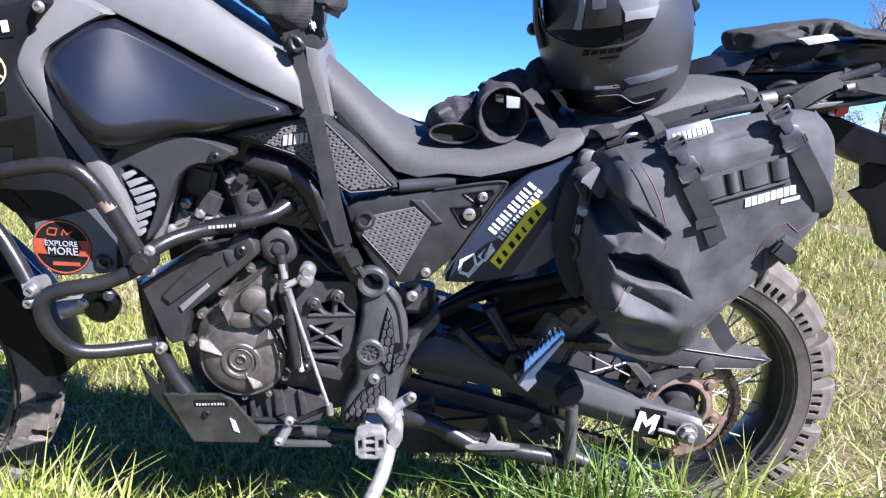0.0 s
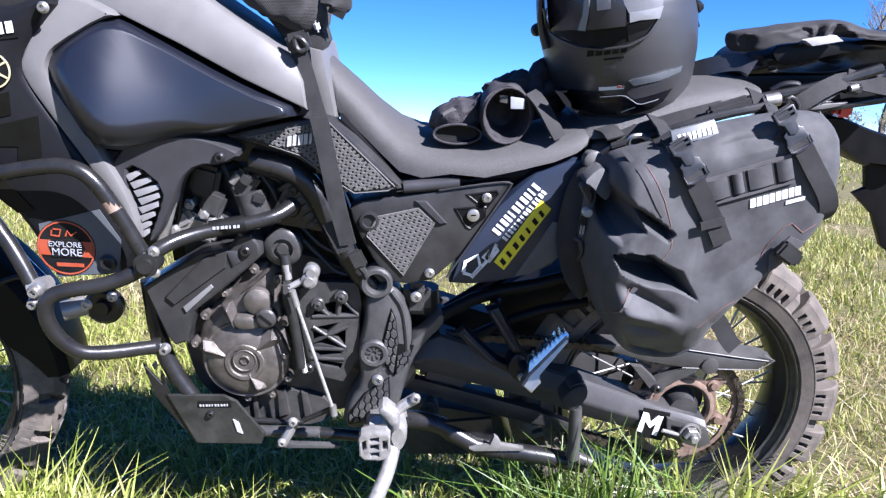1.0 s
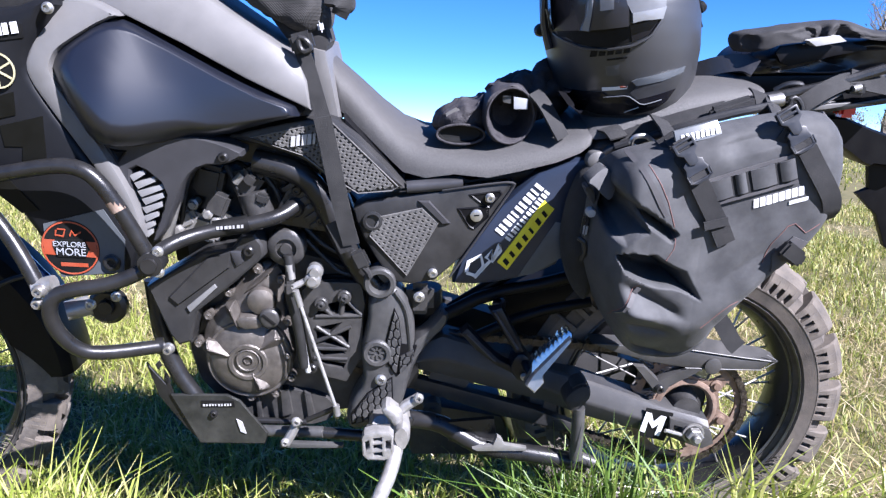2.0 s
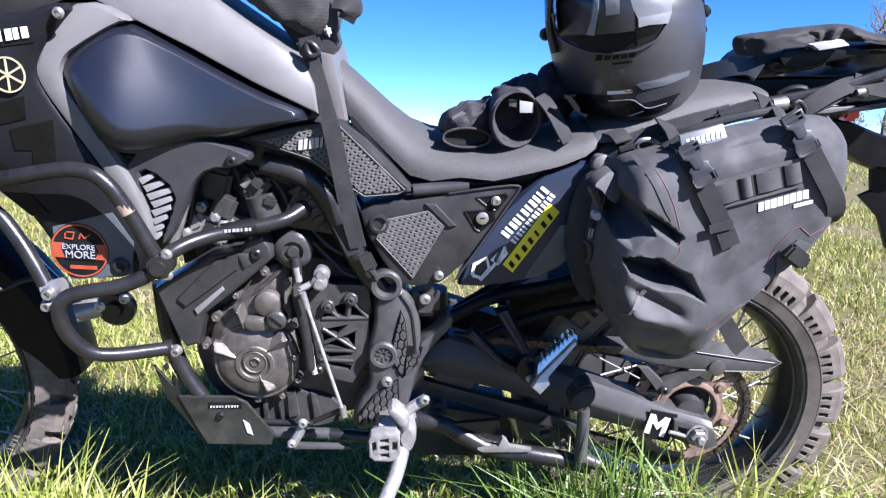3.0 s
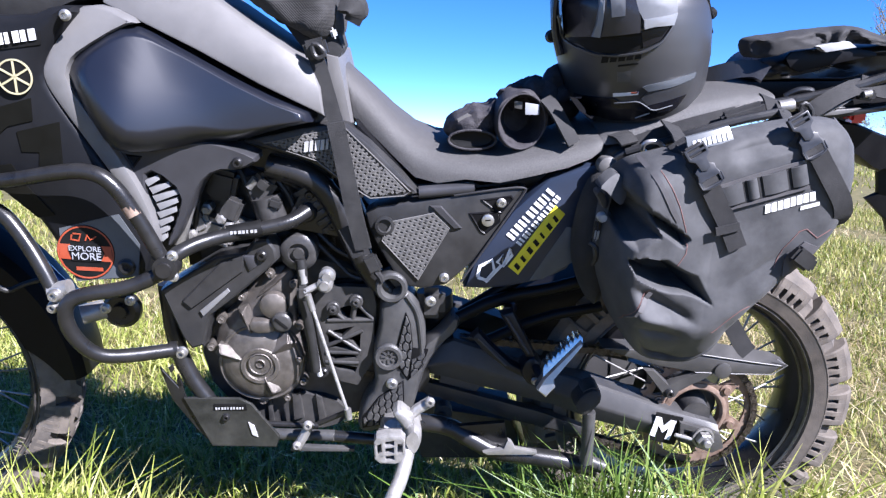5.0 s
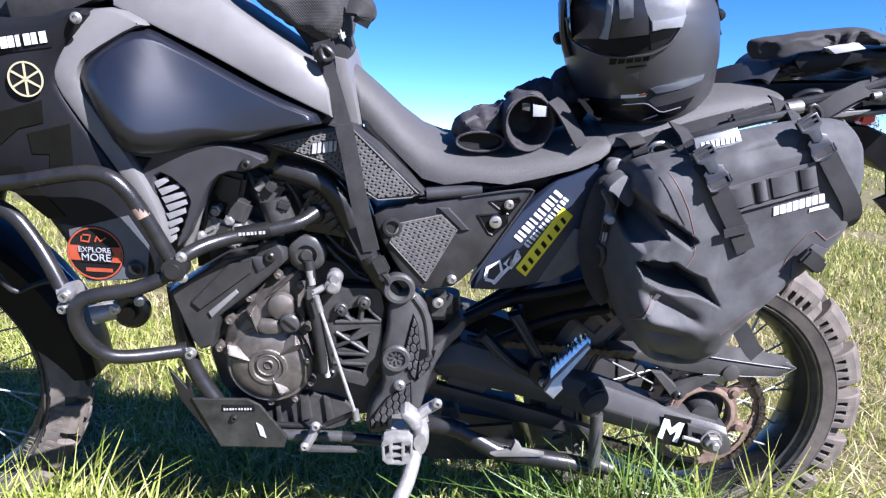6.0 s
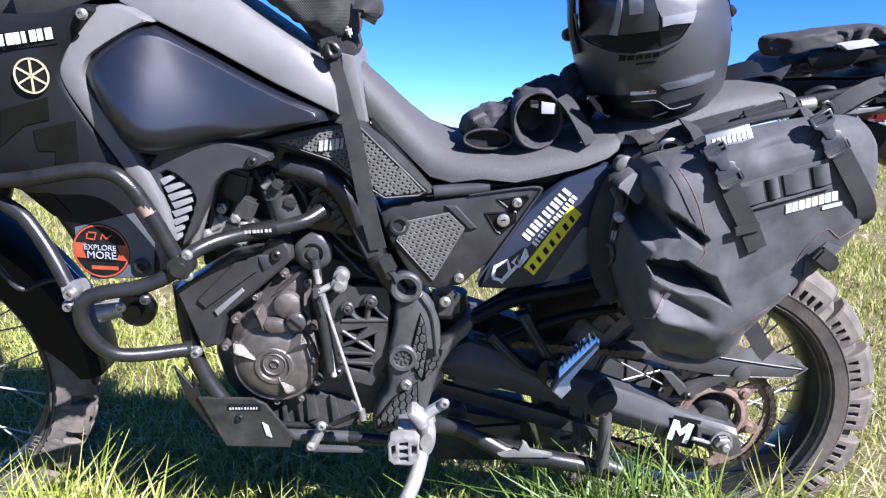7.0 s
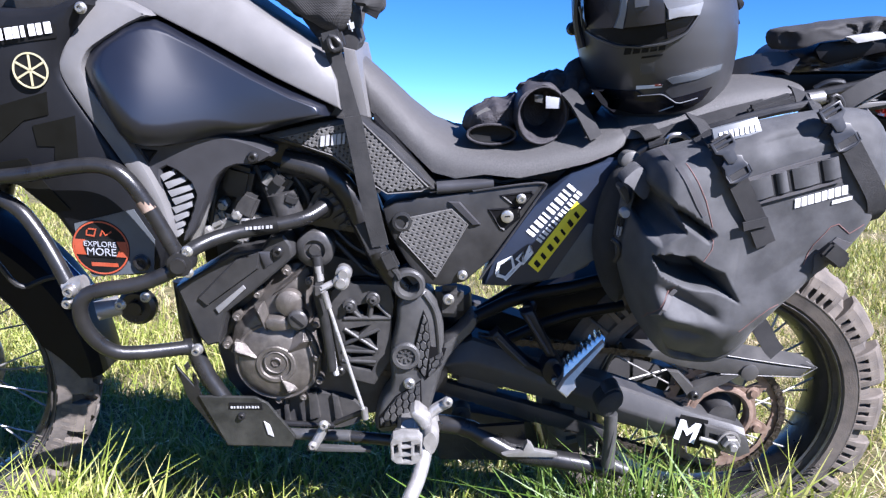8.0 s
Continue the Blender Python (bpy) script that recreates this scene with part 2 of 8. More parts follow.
def dome(pts, rings, back, soft=2, bend=None):
    """A panel of that outline: rings of (inward distance, y), closed by a flat top, and a skirt that reaches back."""
    bm = bmesh.new()
    pts = [tuple(p[:2]) for p in (chaikin([(*p, 0) for p in pts], soft) if soft else pts)]
    loops = [[(*p, back) for p in pts]]
    for d, y in rings:
        loops.append([(*p, y) for p in (inset(pts, d) if d else pts)])
    vv = [[bm.verts.new((p[0], p[2], p[1])) for p in lp] for lp in loops]
    n = len(pts)
    for a, b in zip(vv, vv[1:]):
        for i in range(n):
            bm.faces.new((a[i], a[(i + 1) % n], b[(i + 1) % n], b[i]))
    edges = [bm.edges.get((vv[-1][i], vv[-1][(i + 1) % n])) for i in range(n)]
    bmesh.ops.triangle_fill(bm, use_beauty=True, use_dissolve=False, edges=edges)
    if bend:
        for v in bm.verts:
            v.co.y += bend(v.co.x, v.co.z)
    return bm


def pillow(pts, back, depth, power=3.0, na=96, nr=20, folds=(), rough=0.0, seed=0, soft=2, flat=0.5, cliffs=(), hollows=()):
    """A stuffed, star-shaped form of that outline that bulges from y = back by depth towards the viewer."""
    pts = [tuple(p[:2]) for p in chaikin([(*p, 0) for p in pts], soft)]
    cx, cz = sum(p[0] for p in pts) / len(pts), sum(p[1] for p in pts) / len(pts)
    # even steps along the outline
    seg = [math.dist(pts[i], pts[(i + 1) % len(pts)]) for i in range(len(pts))]
    total, ring, i, acc = sum(seg), [], 0, 0.0
    for k in range(na):
        want = total * k / na
        while acc + seg[i] < want:
            acc += seg[i]
            i += 1
        f = (want - acc) / seg[i]
        a, b = pts[i], pts[(i + 1) % len(pts)]
        ring.append((a[0] + (b[0] - a[0]) * f, a[1] + (b[1] - a[1]) * f))
    bm = bmesh.new()
    rows = []
    front = (back(-9) if callable(back) else back) - depth
    for j in range(nr + 1):
        t = math.sin((j / nr) * math.pi / 2) if j < nr else 1.0
        t = max(t, 0.0)
        row = []
        for x, z in ring:
            px, pz = cx + (x - cx) * t, cz + (z - cz) * t
            h = (1 - t ** power) ** flat
            rim = back(pz) if callable(back) else back
            y = rim - (rim - front) * h
            for x0, z0, x1, z1, w, d in folds:
                ax, az = px - x0, pz - z0
                lx, lz = x1 - x0, z1 - z0
                L = math.hypot(lx, lz)
                s = (ax * lx + az * lz) / (L * L)
                off = (ax * lz - az * lx) / L
                along = math.exp(-((s - 0.5) / 0.45) ** 4)
                y -= d * along * math.exp(-abs(off / w) ** 1.4) * min(1, (1 - t) * 6)
            for x0, z0, x1, z1, w, d, e in cliffs:      # sharp creases: a steep drop that runs out gently
                ax, az = px - x0, pz - z0
                lx, lz = x1 - x0, z1 - z0
                L = math.hypot(lx, lz)
                s = (ax * lx + az * lz) / (L * L)
                off = (ax * lz - az * lx) / L + 0.006 * math.sin(s * 5.0 + x0 * 60)
                if off > 0 and -0.25 < s < 1.25:
                    along = min(1.0, max(0.0, (s + 0.25) / 0.4), max(0.0, (1.25 - s) / 0.5))
                    drop = min(1.0, off / e)
                    drop = drop * drop * (3 - 2 * drop)
                    y += d * along * drop * max(0.0, 1 - (off / w) ** 3) * min(1, (1 - t) * 9)
            for poly, soft_edges, d in hollows:         # folds that sink between ridges: each side has its own steepness
                deep = 1.0
                for k, e in enumerate(soft_edges):
                    (ax, az), (bx, bz) = poly[k], poly[(k + 1) % len(poly)]
                    inside = -((bx - ax) * (pz - az) - (bz - az) * (px - ax)) / math.hypot(bx - ax, bz - az)
                    inside += 0.004 * math.sin(px * 70 + pz * 50)
                    deep = min(deep, max(0.0, inside / e))
                y += d * deep * deep * (3 - 2 * deep) * min(1, (1 - t) * 9)
            if rough:
                y -= rough * h * (noise.noise((px * 9 + seed, pz * 9, 3.1)) + 0.5 * noise.noise((px * 24 + seed, pz * 24, 1.7)))
            row.append((px, y, pz))
        rows.append(row)
    centre = bm.verts.new((cx, sum(p[1] for p in rows[0]) / na, cz))
    vv = [[bm.verts.new(p) for p in row] for row in rows[1:]]
    for k in range(na):
        bm.faces.new((centre, vv[0][k], vv[0][(k + 1) % na]))
    for a, b in zip(vv, vv[1:]):
        for k in range(na):
            bm.faces.new((a[k], b[k], b[(k + 1) % na], a[(k + 1) % na]))
    bm.faces.new(vv[-1])
    return bm


def tube(pts, r, seg=12, smooth=2, bm=None, r_end=None, closed=False):
    bm = bm or bmesh.new()
    p = chaikin(pts, smooth, closed) if smooth else [Vector(q) for q in pts]
    n = len(p)
    t0 = (p[1] - p[0]).normalized()
    nrm = t0.orthogonal().normalized()
    rings = []
    for i in range(n):
        if closed:
            t = (p[(i + 1) % n] - p[i - 1]).normalized()
        else:
            t = (p[min(i + 1, n - 1)] - p[max(i - 1, 0)]).normalized()
        nrm = (nrm - t * nrm.dot(t)).normalized()
        b = t.cross(nrm)
        rad = r if r_end is None else r + (r_end - r) * i / (n - 1)
        rings.append([bm.verts.new(p[i] + (nrm * math.cos(a) + b * math.sin(a)) * rad) for a in (2 * math.pi * k / seg for k in range(seg))])
    for i in range(n if closed else n - 1):
        a, b = rings[i], rings[(i + 1) % n]
        for k in range(seg):
            bm.faces.new((a[k], a[(k + 1) % seg], b[(k + 1) % seg], b[k]))
    if not closed:
        bm.faces.new(rings[0][::-1])
        bm.faces.new(rings[-1])
    return bm


def strap(pts, w, th=0.002, normal=(0, -1, 0), smooth=2, bm=None):
    """A flat band along pts; normal points out of its face."""
    bm = bm or bmesh.new()
    p = chaikin(pts, smooth, False) if smooth else [Vector(q) for q in pts]
    nv = Vector(normal).normalized()
    rings = []
    for i in range(len(p)):
        t = (p[min(i + 1, len(p) - 1)] - p[max(i - 1, 0)]).normalized()
        side = t.cross(nv).normalized()
        up = side.cross(t).normalized()
        rings.append([bm.verts.new(p[i] + side * (w / 2) * a + up * (th / 2) * b) for a, b in ((-1, -1), (1, -1), (1, 1), (-1, 1))])
    for a, b in zip(rings, rings[1:]):
        for k in range(4):
            bm.faces.new((a[k], a[(k + 1) % 4], b[(k + 1) % 4], b[k]))
    bm.faces.new(rings[0][::-1])
    bm.faces.new(rings[-1])
    return bm


def lathe(profile, centre, seg=48, bm=None, closed=False):
    """Turns (radius, y) about the crosswise axis through centre (x, y, z)."""
    bm = bm or bmesh.new()
    cx, cy, cz = centre
    rings = []
    for r, y in profile:
        if r < 1e-6:
            rings.append([bm.verts.new((cx, cy + y, cz))])
        else:
            rings.append([bm.verts.new((cx + r * math.cos(2 * math.pi * k / seg), cy + y, cz + r * math.sin(2 * math.pi * k / seg))) for k in range(seg)])
    pairs = list(zip(rings, rings[1:])) + ([(rings[-1], rings[0])] if closed else [])
    for a, b in pairs:
        for k in range(seg):
            k2 = (k + 1) % seg
            if len(a) == 1 and len(b) == 1:
                continue
            if len(a) == 1:
                bm.faces.new((a[0], b[k], b[k2]))
            elif len(b) == 1:
                bm.faces.new((a[k], a[k2], b[0]))
            else:
                bm.faces.new((a[k], a[k2], b[k2], b[k]))
    return bm


def surface(bm):
    """y of the outer face of bm under (x, z), seen from the left side of the bike."""
    tree_ = BVHTree.FromBMesh(bm)

    def y_at(x, z, fallback=0.0):
        hit = tree_.ray_cast(Vector((x, -3, z)), Vector((0, 1, 0)))
        return hit[0].y if hit[0] else fallback
    return y_at


def applique(pts, y_at, lift, thick=0.002, nr=5, soft=0):
    """A thin piece of that outline laid on a curved face."""
    pts = [tuple(p[:2]) for p in (chaikin([(*p, 0) for p in pts], soft) if soft else pts)]
    dense = []
    for i in range(len(pts)):
        a, b = pts[i], pts[(i + 1) % len(pts)]
        k = max(1, int(math.dist(a, b) / 0.012))
        dense += [(a[0] + (b[0] - a[0]) * j / k, a[1] + (b[1] - a[1]) * j / k) for j in range(k)]
    cx, cz = sum(p[0] for p in dense) / len(dense), sum(p[1] for p in dense) / len(dense)
    last = y_at(cx, cz)
    bm = bmesh.new()
    loops = []
    for j in range(nr + 1):
        f = 1 - j / nr
        row = []
        for x, z in dense:
            px, pz = cx + (x - cx) * f, cz + (z - cz) * f
            row.append((px, y_at(px, pz, last) - lift, pz))
        loops.append(row)
    skirt = [bm.verts.new((x, y + thick + lift, z)) for x, y, z in loops[0]]
    vv = [skirt] + [[bm.verts.new(p) for p in row] for row in loops[:-1]]
    mid = bm.verts.new(loops[-1][0])
    n = len(dense)
    for a, b in zip(vv, vv[1:]):
        for k in range(n):
            bm.faces.new((a[k], a[(k + 1) % n], b[(k + 1) % n], b[k]))
    for k in range(n):
        bm.faces.new((vv[-1][k], vv[-1][(k + 1) % n], mid))
    return bm


def panel(outer, inner, y_skirt, y_out, y_in, bulge, soft=2, bend=None, nr=6):
    """A panel with a chamfer between two outlines of equal point count, and a gently domed face."""
    o = [p[:2] for p in chaikin([(*p, 0) for p in outer], soft)]
    q = [p[:2] for p in chaikin([(*p, 0) for p in inner], soft)]
    n = len(o)
    cx, cz = sum(p[0] for p in q) / n, sum(p[1] for p in q) / n
    loops = [[(p[0], y_skirt, p[1]) for p in o], [(p[0], y_out, p[1]) for p in o]]
    for f in (0.1, 0.5, 0.9, 1.0):
        loops.append([(a[0] + (b[0] - a[0]) * f, y_out + (y_in - y_out) * math.sin(f * math.pi / 2), a[1] + (b[1] - a[1]) * f) for a, b in zip(o, q)])
    for j in range(1, nr):
        f = 1 - j / nr
        loops.append([(cx + (p[0] - cx) * f, y_in - bulge * (1 - f * f), cz + (p[1] - cz) * f) for p in q])
    bm = bmesh.new()
    vv = [[bm.verts.new(p) for p in lp] for lp in loops]
    for a, b in zip(vv, vv[1:]):
        for k in range(n):
            bm.faces.new((a[k], a[(k + 1) % n], b[(k + 1) % n], b[k]))
    mid = bm.verts.new((cx, y_in - bulge, cz))
    for k in range(n):
        bm.faces.new((vv[-1][k], vv[-1][(k + 1) % n], mid))
    if bend:
        for v in bm.verts:
            v.co.y += bend(v.co.x, v.co.z)
    return bm


def lattice(poly, y, step, angles, w, th):
    """Crossed ribs that fill a convex outline, one mesh each."""
    ribs = []
    cx, cz = sum(p[0] for p in poly) / len(poly), sum(p[1] for p in poly) / len(poly)
    for ang in angles:
        d = Vector((math.cos(radians(ang)), math.sin(radians(ang))))
        nn = Vector((-d.y, d.x))
        for k in range(-40, 41):
            o = Vector((cx, cz)) + nn * step * k
            cuts = []
            for i in range(len(poly)):
                a, b = Vector(poly[i]), Vector(poly[(i + 1) % len(poly)])
                e = b - a
                den = d.x * e.y - d.y * e.x
                if abs(den) < 1e-9:
                    continue
                s = ((a.x - o.x) * e.y - (a.y - o.y) * e.x) / den
                u = ((a.x - o.x) * d.y - (a.y - o.y) * d.x) / den
                if 0 <= u <= 1:
                    cuts.append(s)
            cuts.sort()
            if len(cuts) >= 2 and cuts[-1] - cuts[0] > step * 0.5:
                p0, p1 = o + d * cuts[0], o + d * cuts[-1]
                ring = lambda p: [(p.x + nn.x * a, y + b, p.y + nn.y * a) for a, b in ((-w, th), (-w * 0.8, 0), (w * 0.8, 0), (w, th))]
                ribs.append(loft([ring(p0), ring(p1)]))
    return ribs


def lettering(parent, words, centre, size, turn, material, y, label=""):
    """Readable words in the built-in font, as a thin mesh that faces the viewer."""
    cu = bpy.data.curves.new("words", 'FONT')
    cu.body, cu.size, cu.extrude, cu.align_x, cu.align_y, cu.space_line = words, size, 0.0004, 'CENTER', 'CENTER', 0.75
    ob = bpy.data.objects.new("words", cu)
    scene.collection.objects.link(ob)
    bpy.context.view_layer.update()
    me = bpy.data.meshes.new_from_object(ob.evaluated_get(bpy.context.evaluated_depsgraph_get()))
    bpy.data.objects.remove(ob)
    bm = bmesh.new()
    bm.from_mesh(me)
    bm.transform(Matrix.Translation((centre[0], y, centre[1])) @ Matrix.Rotation(radians(-turn), 4, 'Y') @ Matrix.Rotation(radians(90), 4, 'X'))
    return part("lettering", bm, material, parent, label, smooth=False)


def crumple(bm, amp, scale, seed=0):
    """Creases cloth: pushes the points about by two sizes of noise."""
    for v in bm.verts:
        q = v.co * scale + Vector((seed, 0, 0))
        v.co += (noise.noise_vector(q) + 0.5 * noise.noise_vector(q * 2.3)) * amp
    return bm


def rod(a, b, r, seg=8, bm=None, r2=None):
    return tube([a, b], r, seg, 0, bm, r2)


def loft(rings, bm=None, cap=True):
    bm = bm or bmesh.new()
    vv = [[bm.verts.new(p) for p in ring] for ring in rings]
    n = len(vv[0])
    for a, b in zip(vv, vv[1:]):
        for k in range(n):
            bm.faces.new((a[k], a[(k + 1) % n], b[(k + 1) % n], b[k]))
    if cap:
        bm.faces.new(vv[0][::-1])
        bm.faces.new(vv[-1])
    return bm


def block(c, size, bevel=0.003, rot=(0, 0, 0), bm=None):
    own = bmesh.new()
    m = Matrix.Translation(c) @ Euler([radians(a) for a in rot]).to_matrix().to_4x4() @ Matrix.Diagonal((*size, 1))
    bmesh.ops.create_cube(own, size=1, matrix=m)
    if bevel:
        bmesh.ops.bevel(own, geom=own.edges[:], offset=bevel, segments=2, affect='EDGES', clamp_overlap=True)
    return own if bm is None else join(bm, own)


def disc_bolt(c, r, material, parent, label="", name="bolt", h=0.006):
    """A button-head bolt that faces the viewer, with a hexagon socket."""
    bm = lathe([(r * 1.12, 0.002), (r * 1.12, -0.001), (r, -0.0015), (r, -h * 0.6), (r * 0.75, -h), (r * 0.45, -h)], c, 18)
    lathe([(r * 0.45, -h), (r * 0.42, -h * 0.4), (0, -h * 0.4)], c, 6, bm)
    return part(name, bm, material, parent, label)


def bars(parent, name, start, way, size, count, material, y, gap=0.25, slant=0.3, label="", widths=None):
    """A row of upright block strokes: print that stands for a maker's name."""
    d = Vector(way).normalized()
    up = Vector((-d.y, d.x))
    bm = bmesh.new()
    step = Vector(way).length / count
    for i in range(count):
        w = step * (1 - gap) * (widths[i % len(widths)] if widths else (1.0, 0.8, 1.08, 0.92, 0.6)[i % 5])
        o = Vector(start) + d * step * i
        q = [o, o + d * w, o + d * (w + size * slant) + up * size, o + d * size * slant + up * size]
        plate([tuple(v) for v in q], y, 0.0012, 0, bm=bm)
    return part(name, bm, material, parent, label)


# ---- ground, grass and distance ----
def ground_height(x, y):
    return 0.02 * noise.noise((x * 0.7, y * 0.7, 0)) * min(1, math.hypot(x, y) / 3) - 0.004


soil = mat("dry_meadow_soil", (0.060, 0.060, 0.020), (0.150, 0.125, 0.058), 0.95, scale=9, bump=0.8, fine=60)
bm = bmesh.new()
xs = [-400, -120, -40, -15, -8] + [-5 + 0.25 * i for i in range(45)] + [8, 15, 40, 120, 400]
ys = [-300, -60, -15, -6] + [-3 + 0.25 * i for i in range(53)] + [14, 20, 40, 100, 400]
grid = [[bm.verts.new((x, y, ground_height(x, y))) for x in xs] for y in ys]
for a, b in zip(grid, grid[1:]):
    for k in range(len(xs) - 1):
        bm.faces.new((a[k], a[k + 1], b[k + 1], b[k]))
me = bpy.data.meshes.new("ground")
bm.to_mesh(me)
bm.free()
me.shade_smooth()
me.materials.append(soil)
ground = tagged(new("ground", me), "dry spring meadow ground with straw and green shoots", "ground", kind="structure")


def leaf_mat(name, stops, through=0.35, rough=0.5):
    """Thin leaves: each one takes its own tone, and some light passes through."""
    m = bpy.data.materials.new(name)
    m.use_nodes = True
    nt = m.node_tree
    p = nt.nodes["Principled BSDF"]
    g = nt.nodes.new("ShaderNodeNewGeometry")
    ramp = nt.nodes.new("ShaderNodeValToRGB")
    els = ramp.color_ramp.elements
    els[0].position, els[0].color = stops[0][0], (*stops[0][1], 1)
    els[1].position, els[1].color = stops[-1][0], (*stops[-1][1], 1)
    for pos, c in stops[1:-1]:
        e = els.new(pos)
        e.color = (*c, 1)
    nt.links.new(g.outputs["Random Per Island"], ramp.inputs[0])
    nt.links.new(ramp.outputs[0], p.inputs["Base Color"])
    p.inputs["Roughness"].default_value = rough
    tr = nt.nodes.new("ShaderNodeBsdfTranslucent")
    nt.links.new(ramp.outputs[0], tr.inputs[0])
    mx = nt.nodes.new("ShaderNodeMixShader")
    mx.inputs[0].default_value = through
    nt.links.new(p.outputs[0], mx.inputs[1])
    nt.links.new(tr.outputs[0], mx.inputs[2])
    nt.links.new(mx.outputs[0], nt.nodes["Material Output"].inputs[0])
    return m


GRASS = leaf_mat("meadow_grass", [(0.0, (0.11, 0.15, 0.019)), (0.38, (0.19, 0.225, 0.036)), (0.62, (0.28, 0.28, 0.063)), (0.82, (0.36, 0.32, 0.11)), (1.0, (0.44, 0.39, 0.19))])
TUFT = leaf_mat("fresh_pale_grass", [(0.0, (0.17, 0.22, 0.025)), (0.55, (0.30, 0.34, 0.065)), (1.0, (0.48, 0.44, 0.18))], 0.36)
GREEN = leaf_mat("fresh_green_grass", [(0.0, (0.05, 0.10, 0.010)), (0.7, (0.115, 0.19, 0.026)), (1.0, (0.24, 0.27, 0.07))], 0.3)
STRAW = leaf_mat("dry_straw", [(0.0, (0.26, 0.19, 0.10)), (0.6, (0.41, 0.33, 0.19)), (1.0, (0.56, 0.48, 0.32))], 0.15, 0.7)


def blades(name, xy, h, w, bend, material, label, seed, flat=False):
    """Grass as one mesh: tapering blades of three faces each, bent in their own directions."""
    rg = np.random.default_rng(seed)
    n = len(xy)
    a = rg.uniform(0, 2 * math.pi, n)
    b = rg.uniform(0, 2 * math.pi, n)
    z = np.array([ground_height(x, y) for x, y in xy])
    side = np.stack([np.cos(a), np.sin(a), np.zeros(n)], 1) * (w / 2)[:, None]
    out = np.stack([np.cos(b), np.sin(b), np.zeros(n)], 1)
    base = np.stack([xy[:, 0], xy[:, 1], z - 0.004], 1)
    up = np.array([0, 0, 1.0])
    if flat:
        mid = base + out * (h * 0.5)[:, None] + up * rg.uniform(0.012, 0.05, n)[:, None]
        tip = base + out * h[:, None] + up * rg.uniform(0.004, 0.03, n)[:, None]
    else:
        mid = base + up * (h * 0.55)[:, None] + out * (h * bend * 0.25)[:, None]
        tip = base + up * (h * (1 - bend * 0.35))[:, None] + out * (h * bend)[:, None]
    v = np.stack([base - side, base + side, mid - side * 0.8, mid + side * 0.8, tip], 1).reshape(-1, 3)
    k = np.arange(n) * 5
    tri = np.stack([k, k + 1, k + 3, k, k + 3, k + 2, k + 2, k + 3, k + 4], 1).reshape(-1)
    me = bpy.data.meshes.new(name)
    me.vertices.add(len(v))
    me.vertices.foreach_set("co", v.ravel())
    me.loops.add(len(tri))
    me.loops.foreach_set("vertex_index", tri)
    me.polygons.add(len(tri) // 3)
    me.polygons.foreach_set("loop_start", np.arange(0, len(tri), 3))
    me.update(calc_edges=True)
    me.materials.append(material)
    return tagged(new(name, me), label, "grass", kind="stuff")


def scatter(n, x0, x1, y0, y1, seed, clump=1.2, bare=0.35):
    """Points spread unevenly: thick in some patches, thin in others."""
    rg = np.random.default_rng(seed)
    p = np.stack([rg.uniform(x0, x1, n * 2), rg.uniform(y0, y1, n * 2)], 1)
    keep = np.array([noise.noise((x * clump, y * clump, seed * 0.37)) * 0.9 + 0.5 > u * (1 - bare) for (x, y), u in zip(p, rg.uniform(0, 1, n * 2))])
    return p[keep][:n]


rg = np.random.default_rng(11)
p = scatter(26000, -1.6, 2.6, -0.42, 1.6, 1, 3.0)
blades("short_grass", p, rg.uniform(0.02, 0.08, len(p)), rg.uniform(0.002, 0.005, len(p)), rg.uniform(0.4, 1.3, len(p)), GRASS, "short mixed green and straw-coloured meadow grass", 2)
# Pale blades added to lighten the ground in the motorcycle's shade.
p = scatter(15000, -1.5, 1.2, -0.25, 1.5, 13, 5.0)
blades("shade_lift_grass", p, rg.uniform(0.04, 0.12, len(p)), rg.uniform(0.003, 0.007, len(p)), rg.uniform(0.4, 1.4, len(p)), TUFT, "denser pale grass that lightens the motorcycle's shade", 14)
p = scatter(80000, -4.5, 8.0, 1.4, 7.0, 3, 1.6)
blades("meadow_grass", p, rg.uniform(0.03, 0.11, len(p)), rg.uniform(0.004, 0.008, len(p)), rg.uniform(0.3, 1.3, len(p)), GRASS, "sunlit mixed meadow grass behind the motorcycle", 4)
p = scatter(42000, -16, 34, 7.0, 30, 5, 0.5)
blades("far_grass", p, rg.uniform(0.05, 0.16, len(p)), rg.uniform(0.012, 0.03, len(p)), rg.uniform(0.3, 1.2, len(p)), GRASS, "far sunlit meadow grass", 6)
p = scatter(14000, -1.6, 2.6, -0.4, 2.2, 7, 2.5)
blades("fallen_straw", p, rg.uniform(0.04, 0.20, len(p)), rg.uniform(0.0015, 0.004, len(p)), rg.uniform(0, 1, len(p)), STRAW, "dry straw lying in the grass", 8, True)
p = scatter(11000, -4, 8, 2.0, 8.0, 9, 1.2)
blades("fallen_straw", p, rg.uniform(0.08, 0.26, len(p)), rg.uniform(0.003, 0.006, len(p)), rg.uniform(0, 1, len(p)), STRAW, "dry straw lying in the far grass", 10, True)


def tuft(centre, n, spread, h0, h1, w0, w1, material, label, seed):
    r2 = np.random.default_rng(seed)
    xy = np.stack([r2.normal(centre[0], spread[0], n), r2.normal(centre[1], spread[1], n)], 1)
    ob = blades("grass_tuft", xy, r2.uniform(h0, h1, n), r2.uniform(w0, w1, n), r2.uniform(0.1, 1.0, n), material, label, seed + 50)
    ob["kind"] = "stuff"
    return ob


